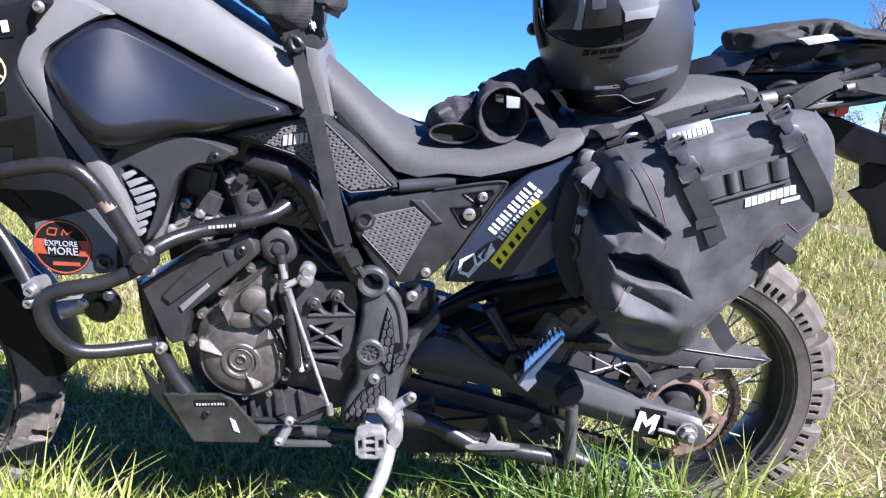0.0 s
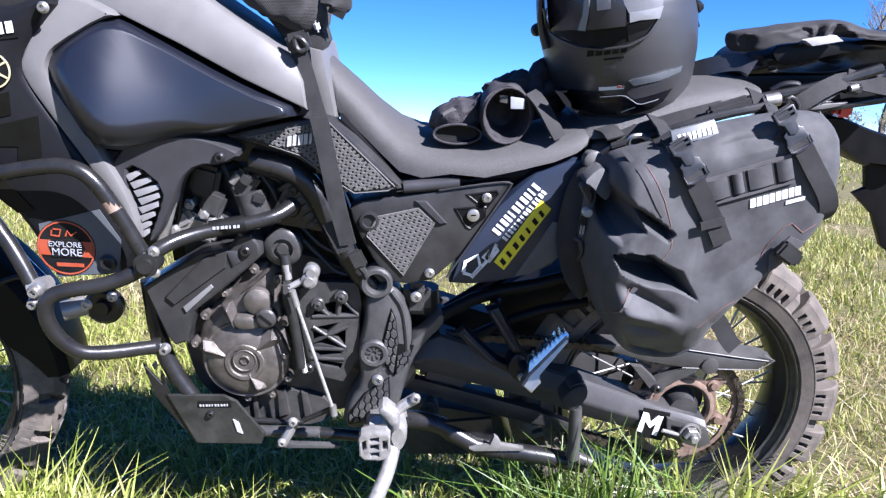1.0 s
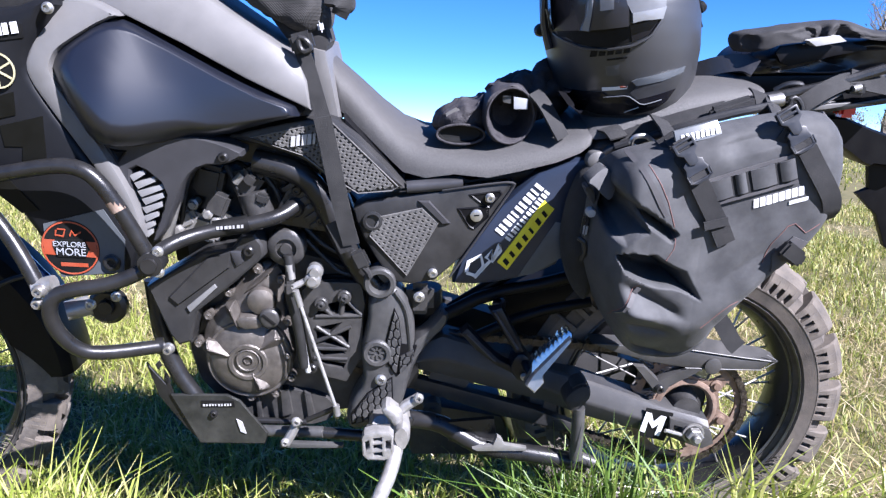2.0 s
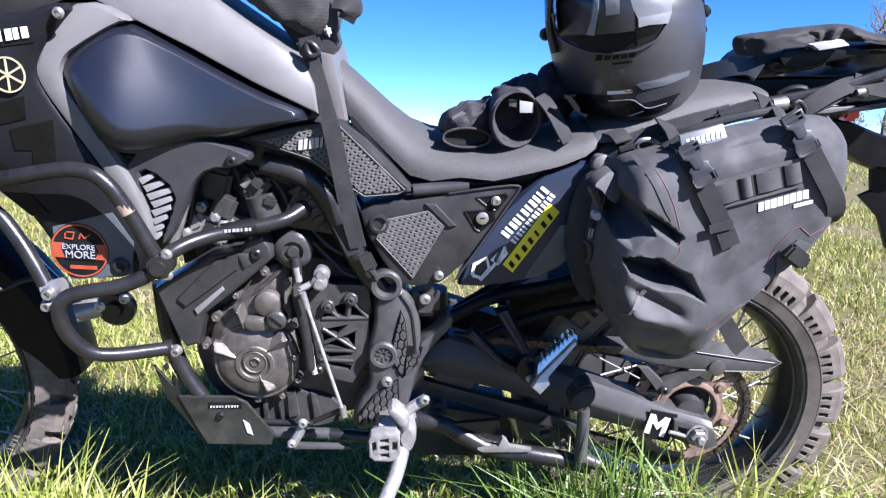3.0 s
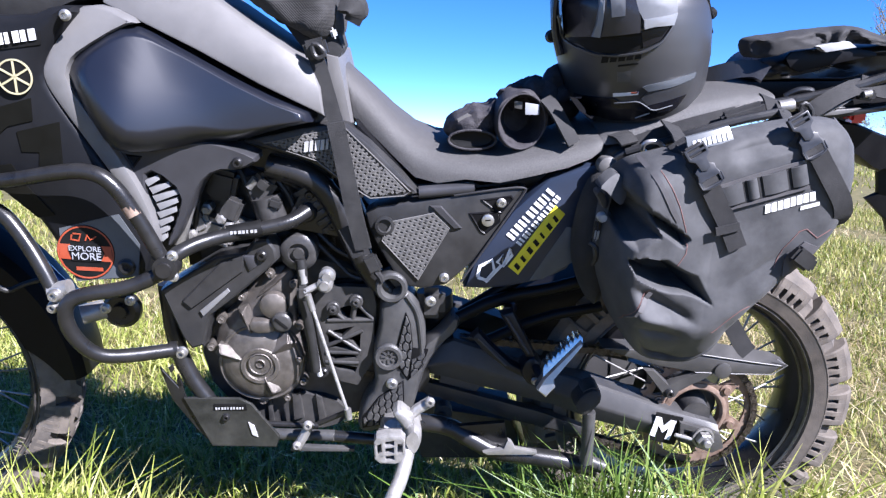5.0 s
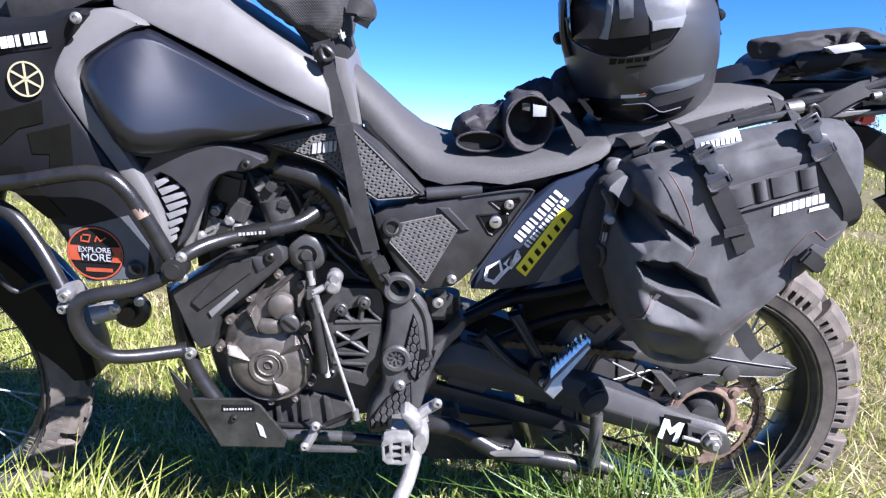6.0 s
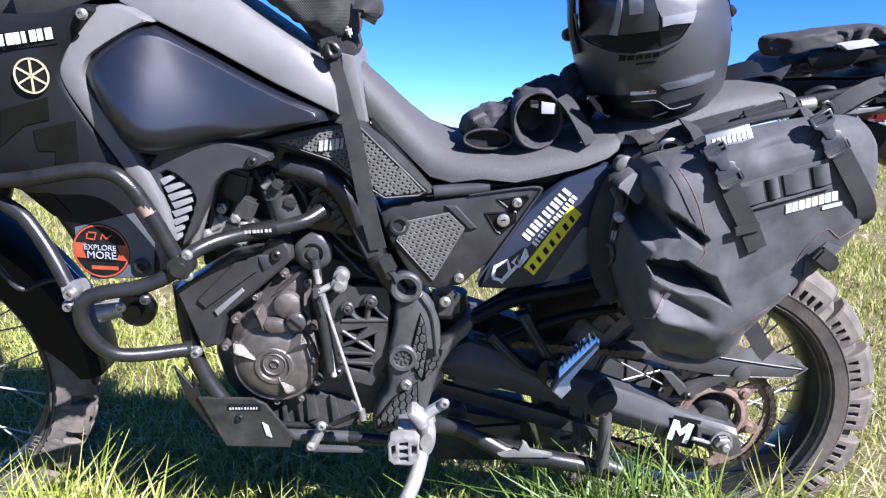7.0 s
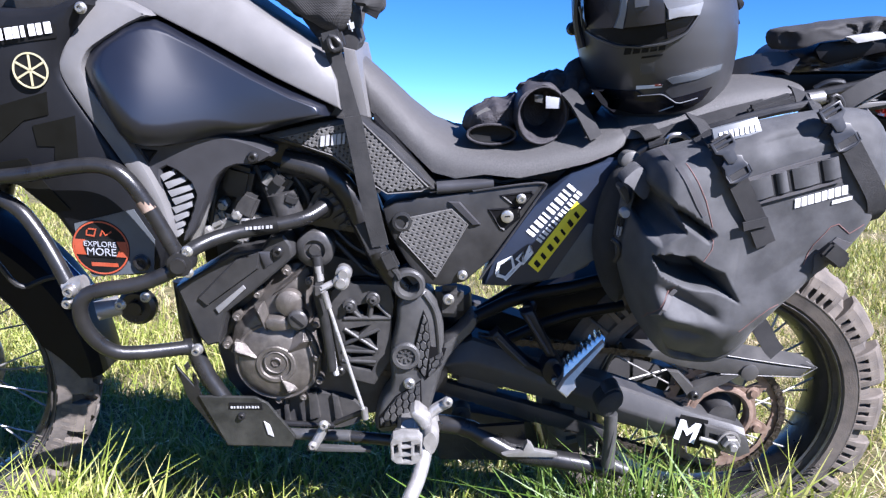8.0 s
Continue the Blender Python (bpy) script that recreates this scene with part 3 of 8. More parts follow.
PALE = "tall pale green grass tuft in the sun"
tuft((-0.40, -0.27), 204, (0.06, 0.03), 0.14, 0.36, 0.004, 0.008, TUFT, PALE, 21)
tuft((-0.28, -0.27), 153, (0.05, 0.03), 0.12, 0.29, 0.004, 0.008, TUFT, PALE, 22)
tuft((-0.36, -0.29), 190, (0.09, 0.03), 0.17, 0.27, 0.006, 0.011, TUFT, PALE, 35)
tuft((-0.24, -0.29), 110, (0.07, 0.03), 0.15, 0.24, 0.006, 0.010, TUFT, PALE, 36)
tuft((-0.56, -0.25), 204, (0.08, 0.04), 0.12, 0.30, 0.004, 0.008, TUFT, PALE, 23)
tuft((-0.14, -0.27), 76, (0.06, 0.03), 0.10, 0.24, 0.004, 0.007, TUFT, PALE, 24)
tuft((-0.45, -0.24), 1530, (0.28, 0.06), 0.05, 0.15, 0.004, 0.008, GREEN, "low green grass in front of the engine", 31)
tuft((-0.50, -0.27), 595, (0.26, 0.04), 0.06, 0.17, 0.004, 0.008, TUFT, "low pale grass in the sun", 32)
tuft((-0.06, -0.29), 190, (0.06, 0.03), 0.10, 0.24, 0.004, 0.007, TUFT, PALE, 33)
tuft((0.04, -0.30), 110, (0.06, 0.03), 0.06, 0.17, 0.004, 0.007, TUFT, "low pale grass in the sun", 34)
LUSH = "lush green grass tuft beside the rear wheel"
tuft((0.60, -0.25), 442, (0.07, 0.03), 0.14, 0.36, 0.004, 0.008, GREEN, LUSH, 25)
tuft((0.50, -0.24), 221, (0.07, 0.03), 0.12, 0.30, 0.004, 0.009, GREEN, LUSH, 26)
tuft((0.72, -0.25), 119, (0.06, 0.03), 0.10, 0.28, 0.004, 0.009, GREEN, LUSH, 29)
tuft((0.86, -0.22), 136, (0.09, 0.03), 0.10, 0.32, 0.004, 0.008, TUFT, "thin pale grass beside the rear wheel", 27)
tuft((1.05, -0.16), 153, (0.12, 0.05), 0.08, 0.26, 0.004, 0.008, TUFT, "thin pale grass beside the rear wheel", 28)
tuft((0.22, -0.22), 153, (0.16, 0.04), 0.06, 0.22, 0.004, 0.008, GREEN, "sparse green grass under the motorcycle", 30)

BARK = mat("grey_bark", (0.07, 0.06, 0.05), (0.14, 0.12, 0.10), 0.9, scale=6, bump=0.5, fine=40)
BUDS = leaf_mat("young_leaves", [(0.0, (0.09, 0.10, 0.04)), (0.5, (0.16, 0.15, 0.07)), (1.0, (0.24, 0.20, 0.12))], 0.3)


def tree(name, base, height, label, seed, leaves=900, spread=0.45, stems=1):
    """A tapered trunk with forking limbs and twigs, and a thin crown of small leaves."""
    rd = random.Random(seed)
    t = new(name)
    t.matrix_world = Matrix.Translation(base)
    tagged(t, label, "tree" if stems == 1 else "shrub")
    wood, tips = bmesh.new(), []

    def grow(p, d, length, r, depth):
        pts = [p]
        for k in range(3):
            d = (d + Vector((rd.uniform(-1, 1), rd.uniform(-1, 1), rd.uniform(-0.3, 0.6))) * 0.16).normalized()
            pts.append(pts[-1] + d * length / 3)
        tube(pts, r, 6 if depth < 2 else 4, 0, wood, r * 0.6)
        if depth >= 4:
            tips.extend(pts[1:])
            return
        for k in range(3 if depth else 5):
            side = Vector((rd.uniform(-1, 1), rd.uniform(-1, 1), rd.uniform(-0.1, 0.7))).normalized()
            grow(pts[-1 - (k % 3 if depth else k % 2)], (d * (1 - spread) + side * spread * 1.5).normalized(), length * rd.uniform(0.55, 0.78), r * 0.52, depth + 1)

    for s in range(stems):
        d0 = Vector((rd.uniform(-0.4, 0.4), rd.uniform(-0.4, 0.4), 1)).normalized() if stems > 1 else Vector((0, 0, 1))
        grow(Vector((rd.uniform(-0.3, 0.3) * (stems > 1), rd.uniform(-0.3, 0.3) * (stems > 1), -0.1)), d0, height * 0.36, height * 0.018, 0)
    for nm, b, mt in (("trunk", wood, BARK), ("crown", None, BUDS)):
        if b is None:
            b = bmesh.new()
            for k in range(leaves):
                c = rd.choice(tips) + Vector((rd.gauss(0, 0.2), rd.gauss(0, 0.2), rd.gauss(0, 0.2)))
                q = Euler((rd.uniform(0, 6), rd.uniform(0, 6), 0)).to_matrix() * rd.uniform(0.04, 0.10)
                b.faces.new([b.verts.new(c + q @ Vector(v)) for v in ((-1, 0, 0), (0, -0.5, 0.1), (1, 0, 0), (0, 0.5, 0.1))])
        me = bpy.data.meshes.new(nm)
        b.to_mesh(me)
        b.free()
        me.materials.append(mt)
        new(nm, me).parent = t
    return t


tree("bare_tree", (40, 62, 0), 17, "tall bare spring tree with thin twigs", 5, 700)
tree("bare_tree", (52, 66, 0), 15, "bare spring tree with first leaves", 8, 900)
for k in range(12):
    rd = random.Random(90 + k)
    tree("shrub", (24 + 3.1 * k + rd.uniform(-1, 1), 50 + rd.uniform(-4, 6), 0), rd.uniform(2.6, 4.6), "brownish budding shrub at the field's edge", 60 + k, 900, 0.6, 3)


# ---- motorcycle: the whole stands in its own upright axes and leans as one ----
bike = thing("motorcycle", (0.0, 0.0, 0.0), "black adventure motorcycle leaning on its side stand in the grass", "motorcycle")

REAR, FRONT = (0.80, 0.0, 0.320), (-0.785, 0.0, 0.345)


def wheel(name, centre, tyre_r, width, rim_r, knobs, label, turn=0.0):
    """Spoked off-road wheel: tyre with blocks, rim, hub and spokes, built on the axle."""
    w = new(name)
    w.parent = bike
    w["label"] = label
    w.matrix_basis = Matrix.Translation(centre) @ Matrix.Rotation(turn, 4, 'Z')
    h = width / 2
    o = (0, 0, 0)
    side = rim_r + 0.012
    prof = [(rim_r, -h * 0.62), (side, -h * 0.80), (side + 0.004, -h * 0.90), (side + 0.010, -h * 0.92), (side + 0.03, -h * 1.0), (tyre_r - 0.064, -h * 1.0), (tyre_r - 0.060, -h * 0.90), (tyre_r - 0.036, -h * 0.80), (tyre_r - 0.023, -h * 0.5), (tyre_r - 0.019, 0)]
    prof = prof + [(r, -y) for r, y in prof[-2::-1]]
    bm = lathe(prof, o, 96, closed=True)
    tyre = part("tyre", bm, "rubber", w, "dusty knobbly off-road tyre", sharp=40)

    def share(kb):
        bmesh.ops.recalc_face_normals(kb, faces=kb.faces)
        km = bpy.data.meshes.new("knob")
        kb.to_mesh(km)
        kb.free()
        km.materials.append(M["rubber"])
        return km

    def ring_at(a, pts):
        return [(r * math.cos(a), y, r * math.sin(a)) for r, y in pts]

    # middle blocks: two staggered rows of lugs set askew, with rounded tops
    step = 2 * math.pi / knobs
    for row, (y0, y1) in enumerate(((-h * 0.50, -h * 0.04), (h * 0.04, h * 0.50))):
        rings = []
        for u in (-1, -0.8, 0, 0.8, 1):
            top = tyre_r - (0.005 if abs(u) == 1 else 0.0)
            skew = 0.22 * step * (1 if row else -1)
            da = step * 0.36 * u
            rings.append([(r * math.cos(da + skew * f), y, r * math.sin(da + skew * f)) for r, y, f in ((tyre_r - 0.028, y0, -1), (top - 0.004, y0, -1), (top - 0.001, y0 * 0.7 + y1 * 0.3, -0.4), (top, (y0 + y1) / 2, 0), (top, y1, 1), (tyre_r - 0.028, y1, 1))])
        shared = share(loft(rings))
        for k in range(knobs):
            kn = new("knob", shared)
            kn.parent = w
            kn.matrix_basis = Matrix.Rotation(step * (k + (0.5 if row else 0)), 4, 'Y')
    # shoulder blocks: broad lugs whose outer edge is cut by three short notches
    step *= 2
    for sgn in (-1, 1):
        rings = []
        for u, cut in ((-1, 0), (-0.92, 0), (-0.66, 0), (-0.64, 1), (-0.40, 1), (-0.38, 0), (-0.13, 0), (-0.11, 1), (0.13, 1), (0.15, 0), (0.40, 0), (0.42, 1), (0.66, 1), (0.68, 0), (0.92, 0), (1, 0)):
            k = 0.004 if abs(u) == 1 else 0.0
            low = [(tyre_r - 0.064, 0.84), (tyre_r - 0.043, 0.86), (tyre_r - 0.041, 1.0)] if cut else [(tyre_r - 0.066, 0.985), (tyre_r - 0.046, 1.015 - k * 8), (tyre_r - 0.041, 1.012 - k * 8)]
            sect = low + [(tyre_r - 0.024 - k, 0.97 - k * 8), (tyre_r - 0.010 - k, 0.83), (tyre_r - 0.003 - k, 0.56), (tyre_r - 0.026, 0.52), (tyre_r - 0.05, 0.66)]
            rings.append(ring_at(step * 0.375 * u, [(r, sgn * h * y) for r, y in sect]))
        shared = share(loft(rings))
        for k in range(knobs // 2):
            kn = new("knob", shared)
            kn.parent = w
            kn.matrix_basis = Matrix.Rotation(step * (k + (0.3 if sgn > 0 else 0.05)), 4, 'Y')
    # raised letters on the sidewall
    ra = tyre_r - 0.083
    lb = loft([[(r * math.cos(q), -h * 1.0 - d, r * math.sin(q)) for r, q in ((ra - 0.006, 0), (ra + 0.006, 0.006), (ra + 0.006, 0.012), (ra - 0.006, 0.006))] for d in (-0.001, 0.0006)])
    lm = bpy.data.meshes.new("sidewall_letter")
    lb.to_mesh(lm)
    lb.free()
    lm.materials.append(M["rubber"])
    for s0 in (0.50, 2.6):
        for k in range(9):
            le = new("sidewall_letter", lm)
            le.parent = w
            le.matrix_basis = Matrix.Rotation(s0 + k * 0.030 + 0.006 * (k % 3), 4, 'Y')
    rp = [(rim_r + 0.008, -h * 0.74), (rim_r + 0.008, -h * 0.68), (rim_r - 0.006, -h * 0.62), (rim_r - 0.016, -h * 0.40), (rim_r - 0.022, 0)]
    rp = rp + [(r, -y) for r, y in rp[-2::-1]] + [(rim_r + 0.004, h * 0.6), (rim_r + 0.004, -h * 0.6)]
    rim = part("rim", lathe(rp, o, 96, closed=True), "steel_black", w, "black spoked rim")
    # Two thin rings paint the shiny lines along the rim's edges.
    for rr, yy in ((rim_r + 0.010, -h * 0.83), (rim_r - 0.003, -h * 0.66)):
        part("rim_lip", lathe([(rr - 0.003, yy), (rr, yy - 0.003), (rr + 0.003, yy), (rr, yy + 0.003)], o, 96, closed=True), "rim_lip", w, "thin rim edge with its shine painted in")
    part("hub", lathe([(0, -0.075), (0.028, -0.075), (0.028, -0.055), (0.055, -0.055), (0.055, -0.045), (0.032, -0.035), (0.030, 0.035), (0.055, 0.045), (0.055, 0.055), (0.028, 0.055), (0.028, 0.075), (0, 0.075)], o, 36), "steel_black", w)
    spoke_me = None
    for k in range(32):
        sgn = -1 if k % 2 else 1
        a = 2 * math.pi * k / 32
        b = a + (0.62 if (k // 2) % 2 else -0.62)
        p0 = (0.052 * math.cos(b), sgn * 0.050, 0.052 * math.sin(b))
        p1 = ((rim_r - 0.016) * math.cos(a), sgn * 0.012, (rim_r - 0.016) * math.sin(a))
        part("spoke", rod(p0, p1, 0.0021, 6), "alu_dull", w)
    return w


rear = wheel("rear_wheel", REAR, 0.336, 0.150, 0.232, 38, "rear spoked wheel with a worn knobbly tyre")
front = wheel("front_wheel", FRONT, 0.350, 0.098, 0.272, 46, "front spoked wheel with a dusty knobbly tyre", radians(6))

# rear sprocket, carrier and brake disc
SX, SY, SZ = REAR[0], -0.088, REAR[2]


def ring_pts(r, n, a0=0.0, cx=SX, cz=SZ):
    return [(cx + r * math.cos(a0 + 2 * math.pi * k / n), cz + r * math.sin(a0 + 2 * math.pi * k / n)) for k in range(n)]


teeth = []
for k in range(46):
    a = 2 * math.pi * k / 46
    for da, rr in ((-0.045, 0.112), (-0.018, 0.1195), (0.018, 0.1195), (0.045, 0.112)):
        teeth.append((SX + rr * math.cos(a + da), SZ + rr * math.sin(a + da)))
holes = []
for k in range(6):
    a = 2 * math.pi * k / 6 + 0.2
    holes.append([(SX + r * math.cos(a + q), SZ + r * math.sin(a + q)) for r, q in ((0.072, -0.30), (0.096, -0.43), (0.100, -0.2), (0.101, 0), (0.100, 0.2), (0.096, 0.43), (0.072, 0.30), (0.069, 0))])
holes.append(ring_pts(0.058, 24))
part("sprocket", plate(teeth, SY - 0.003, 0.006, 0, holes), "rust", rear, "rusty brown chain sprocket").matrix_basis = Matrix.Translation((-REAR[0], 0, -REAR[2]))
bm = lathe([(0.064, 0.010), (0.064, -0.005), (0.058, -0.008), (0.055, -0.008), (0.051, -0.004), (0.050, 0.012)], (0, SY, 0), 36, closed=True)
part("hub_carrier", lathe([(0.050, 0.030), (0.036, 0.028), (0.030, 0.010), (0.028, -0.014), (0.0, -0.016)], (0, SY, 0), 36), "engine", rear, "dark sprocket hub")
for k in range(6):
    a = 2 * math.pi * k / 6 + 0.2 + math.pi / 6
    part("carrier_bolt", lathe([(0.012, 0.004), (0.012, -0.005), (0.008, -0.006), (0.007, -0.011), (0, -0.011)], (0.076 * math.cos(a), SY, 0.076 * math.sin(a)), 12), "rust", rear)
part("sprocket_carrier", bm, "rust", rear)
part("brake_disc", lathe([(0.122, 0.09), (0.122, 0.095), (0.085, 0.095), (0.085, 0.09)], (0, 0, 0), 48, closed=True), "chrome", rear)
for s in (-1, 1):
    part("brake_disc", lathe([(0.141, s * 0.062), (0.141, s * 0.067), (0.100, s * 0.067), (0.100, s * 0.062)], (0, 0, 0), 48, closed=True), "chrome", front)

# chain round the sprockets
GX, GZ = (0.142, -0.088, 0.455)[0], (0.142, -0.088, 0.455)[2]
r1, r2 = 0.116, 0.040
d = Vector((GX - SX, GZ - SZ))
base_a = math.atan2(d.y, d.x)
off = math.acos((r1 - r2) / d.length)
path = []
for k in range(40):
    a = base_a + off + (2 * math.pi - 2 * off) * k / 39
    path.append((SX + r1 * math.cos(a), SZ + r1 * math.sin(a)))
for k in range(14):
    a = base_a - off + (2 * off) * k / 13
    path.append((GX + r2 * math.cos(a), GZ + r2 * math.sin(a)))
lens = [math.dist(path[i], path[(i + 1) % len(path)]) for i in range(len(path))]
total = sum(lens)
links = int(total / 0.0159)
bm = bmesh.new()


def along(s):
    s %= total
    i = 0
    while s > lens[i]:
        s -= lens[i]
        i += 1
    a, b = path[i], path[(i + 1) % len(path)]
    return Vector((a[0] + (b[0] - a[0]) * s / lens[i], a[1] + (b[1] - a[1]) * s / lens[i]))


for k in range(links):
    a, b = along(total * k / links), along(total * (k + 1) / links)
    t = (b - a).normalized()
    nn = Vector((-t.y, t.x))
    c = (a + b) / 2
    wide = 0.0085 if k % 2 else 0.0062
    prof = [c + t * u + nn * v for u, v in ((-0.013, -0.004), (-0.009, -0.0075), (-0.004, -0.006), (0.004, -0.006), (0.009, -0.0075), (0.013, -0.004), (0.013, 0.004), (0.009, 0.0075), (0.004, 0.006), (-0.004, 0.006), (-0.009, 0.0075), (-0.013, 0.004))]
    for sgn in (-1, 1):
        loft([[(p.x, SY + sgn * wide + e, p.y) for p in prof] for e in (-0.0009, 0.0009)], bm)
    lathe([(0.0045, -0.0105), (0.0045, 0.0105)], (a.x, SY, a.y), 8, bm)
part("chain", bm, "chain", bike, "oily brown drive chain", sharp=50)

# swingarm
SWING = ((0.262, 0.450, 0.421), (0.292, 0.474, 0.413), (0.323, 0.488, 0.405), (0.420, 0.455, 0.377), (0.518, 0.419, 0.349), (0.600, 0.391, 0.316), (0.680, 0.362, 0.292), (0.756, 0.335, 0.276), (0.815, 0.318, 0.269), (0.840, 0.308, 0.276))
for sgn in (-1, 1):
    rings = []
    for x, zt, zb in SWING:
        h = zt - zb
        rings.append([(x, sgn * y, z) for y, z in ((0.062, zt), (0.108, zt), (0.114, zt - 0.05 * h), (0.1278, zt - 0.44 * h), (0.1285, zt - 0.52 * h), (0.1272, zt - 0.58 * h), (0.114, zb + 0.02 * h), (0.106, zb), (0.062, zb))])
    part("swingarm", loft(rings), "swing", bike, "dark grey box-section swingarm with a ridge", sharp=25)
bm = rod((0.245, -0.13, 0.42), (0.245, 0.13, 0.42), 0.035, 20)
part("swingarm_pivot", bm, "steel_black", bike)
block((0.34, 0.0, 0.40), (0.10, 0.20, 0.06), 0.012, (0, 12, 0), bm := bmesh.new())
part("swingarm_bridge", bm, "swing", bike)

# axle end: adjuster block, washer and nut
AXP = (0.803, -0.140, 0.295)
part("adjuster", plate([(0.757, 0.326), (0.819, 0.308), (0.839, 0.298), (0.847, 0.270), (0.826, 0.259), (0.759, 0.285)], -0.139, 0.012, 0.002, [[(0.766, 0.311), (0.783, 0.306), (0.780, 0.293), (0.766, 0.298)]]), "chain_guard", bike, "dark machined chain adjuster end plate")
bm = lathe([(0.021, 0.0), (0.021, -0.004), (0.017, -0.004)], AXP, 24)
lathe([(0.0165, -0.004), (0.0165, -0.016), (0.014, -0.018), (0.008, -0.018)], AXP, 6, bm)
lathe([(0.008, -0.018), (0.008, -0.026), (0.006, -0.028), (0, -0.028)], AXP, 16, bm)
part("axle_nut", bm, "alu_dull", bike, "silver rear axle nut")
part("adjuster_bolt", rod((0.749, -0.141, 0.301), (0.783, -0.141, 0.291), 0.004, 8), "alu_dull", bike)
part("axle_shaft", rod((AXP[0], -0.13, AXP[2]), (AXP[0], 0.14, AXP[2]), 0.011, 16), "steel_black", bike)

# square black decal with a white letter shape
part("decal", plate([(0.713, 0.343), (0.765, 0.331), (0.754, 0.271), (0.702, 0.284)], -0.1302, 0.003, 0), "black_vinyl", bike, "black square decal with a white bold letter")
part("decal_letter", plate([(0.703, 0.295), (0.712, 0.335), (0.723, 0.332), (0.728, 0.314), (0.741, 0.327), (0.752, 0.324), (0.742, 0.283), (0.733, 0.286), (0.739, 0.310), (0.727, 0.300), (0.718, 0.316), (0.713, 0.291)], -0.1318, 0.0018, 0), "white", bike)

# chain guard
part("chain_guard", dome([(0.600, 0.470), (0.733, 0.464), (0.764, 0.459), (0.830, 0.447), (0.892, 0.437), (0.948, 0.433), (0.930, 0.414), (0.856, 0.416), (0.782, 0.419), (0.716, 0.430), (0.650, 0.449)], [(0, -0.100), (0.0015, -0.1115), (0.004, -0.1125)], -0.07, 0), "chain_guard", bike, "grey plastic chain guard with a bevelled top")
part("guard_bevel", loft([[(x, -0.1135, z0), (x, -0.112, z0 - 0.003), (x, -0.080, z1 - 0.004), (x, -0.082, z1)] for x, z0, z1 in ((0.764, 0.461, 0.466), (0.788, 0.458, 0.473), (0.840, 0.449, 0.464), (0.892, 0.441, 0.455), (0.933, 0.435, 0.448), (0.956, 0.432, 0.437))]), "chain_guard", bike)
# Thin pale tubes paint the bright light lines along the guard's bevels.
part("guard_edge_glint", tube([(0.935, -0.1125, 0.447), (0.958, -0.112, 0.434), (0.930, -0.1125, 0.4145), (0.856, -0.113, 0.4165), (0.782, -0.113, 0.4195)], 0.0011, 6, 0), "trim", bike)
part("guard_edge_glint", tube([(0.764, -0.1135, 0.461), (0.840, -0.1135, 0.449), (0.892, -0.1135, 0.441), (0.945, -0.1130, 0.4335)], 0.0011, 6, 0), "trim", bike)
part("guard_bracket", dome([(0.683, 0.425), (0.704, 0.424), (0.735, 0.393), (0.764, 0.409), (0.795, 0.421), (0.825, 0.421), (0.797, 0.401), (0.758, 0.380), (0.751, 0.365), (0.730, 0.364), (0.719, 0.380)], [(0, -0.108), (0.002, -0.1135)], -0.095, 0), "chain_guard", bike, "forked chain guard bracket")
disc_bolt((0.737, -0.116, 0.376), 0.0085, "steel_black", bike)
part("guard_eye", lathe([(0.016, 0.008), (0.016, -0.004), (0.010, -0.006), (0, -0.006)], (0.834, -0.113, 0.424), 24), "chain_guard", bike)

# fuel tank side, tank top, grey trim band and dark shroud
def soft_step(v, k=0.03):
    return 0.5 * (v + math.sqrt(v * v + k * k))


def crown(x, z):
    """The trim band bows a little and leans in above the tank's shoulder."""
    return 0.10 * (x + 0.12) ** 2 + 0.45 * soft_step(z - 0.99, 0.04)


def cover_curve(x, z):
    return 0.10 * (x + 0.12) ** 2 + 0.10 * (x + 0.12) + 0.50 * soft_step(z - 0.95, 0.04)


def tank_curve(x, z):
    """The tank is widest at its front shoulder, draws in towards the knees and leans in at the top."""
    inward = 0.20 + 0.34 / (1 + math.exp((x + 0.06) / 0.03))
    return 0.46 * (soft_step(x + 0.185, 0.02) - soft_step(x + 0.065, 0.05)) + 0.03 * soft_step(x + 0.10, 0.06) + inward * soft_step(z - 0.915, 0.07) + 0.15 * soft_step(-0.21 - x, 0.02) - 0.020


tank_out = [(-0.271, 0.961), (-0.267, 0.985), (-0.253, 0.998), (-0.203, 1.034), (-0.177, 1.038), (-0.145, 1.025), (0.009, 0.942), (0.109, 0.900), (0.033, 0.884), (-0.030, 0.864), (-0.087, 0.864), (-0.125, 0.857), (-0.169, 0.853), (-0.209, 0.862), (-0.236, 0.906)]
tank_in = [(-0.231, 0.968), (-0.229, 0.983), (-0.222, 0.999), (-0.182, 1.022), (-0.159, 1.022), (-0.135, 1.013), (0.015, 0.933), (0.091, 0.905), (0.030, 0.895), (-0.030, 0.887), (-0.081, 0.895), (-0.114, 0.894), (-0.150, 0.889), (-0.179, 0.894), (-0.205, 0.928)]
part("tank_panel", panel(tank_out, tank_in, -0.12, -0.228, -0.258, 0.0, 1, tank_curve, 24), "tank", bike, "satin midnight blue fuel tank side", sharp=75)
top = [(-0.224, 1.068), (-0.169, 1.042), (-0.082, 1.001), (0.010, 0.952), (0.109, 0.903), (0.104, 0.949), (0.091, 0.981), (0.035, 1.017), (-0.060, 1.078), (-0.138, 1.120), (-0.229, 1.110)]
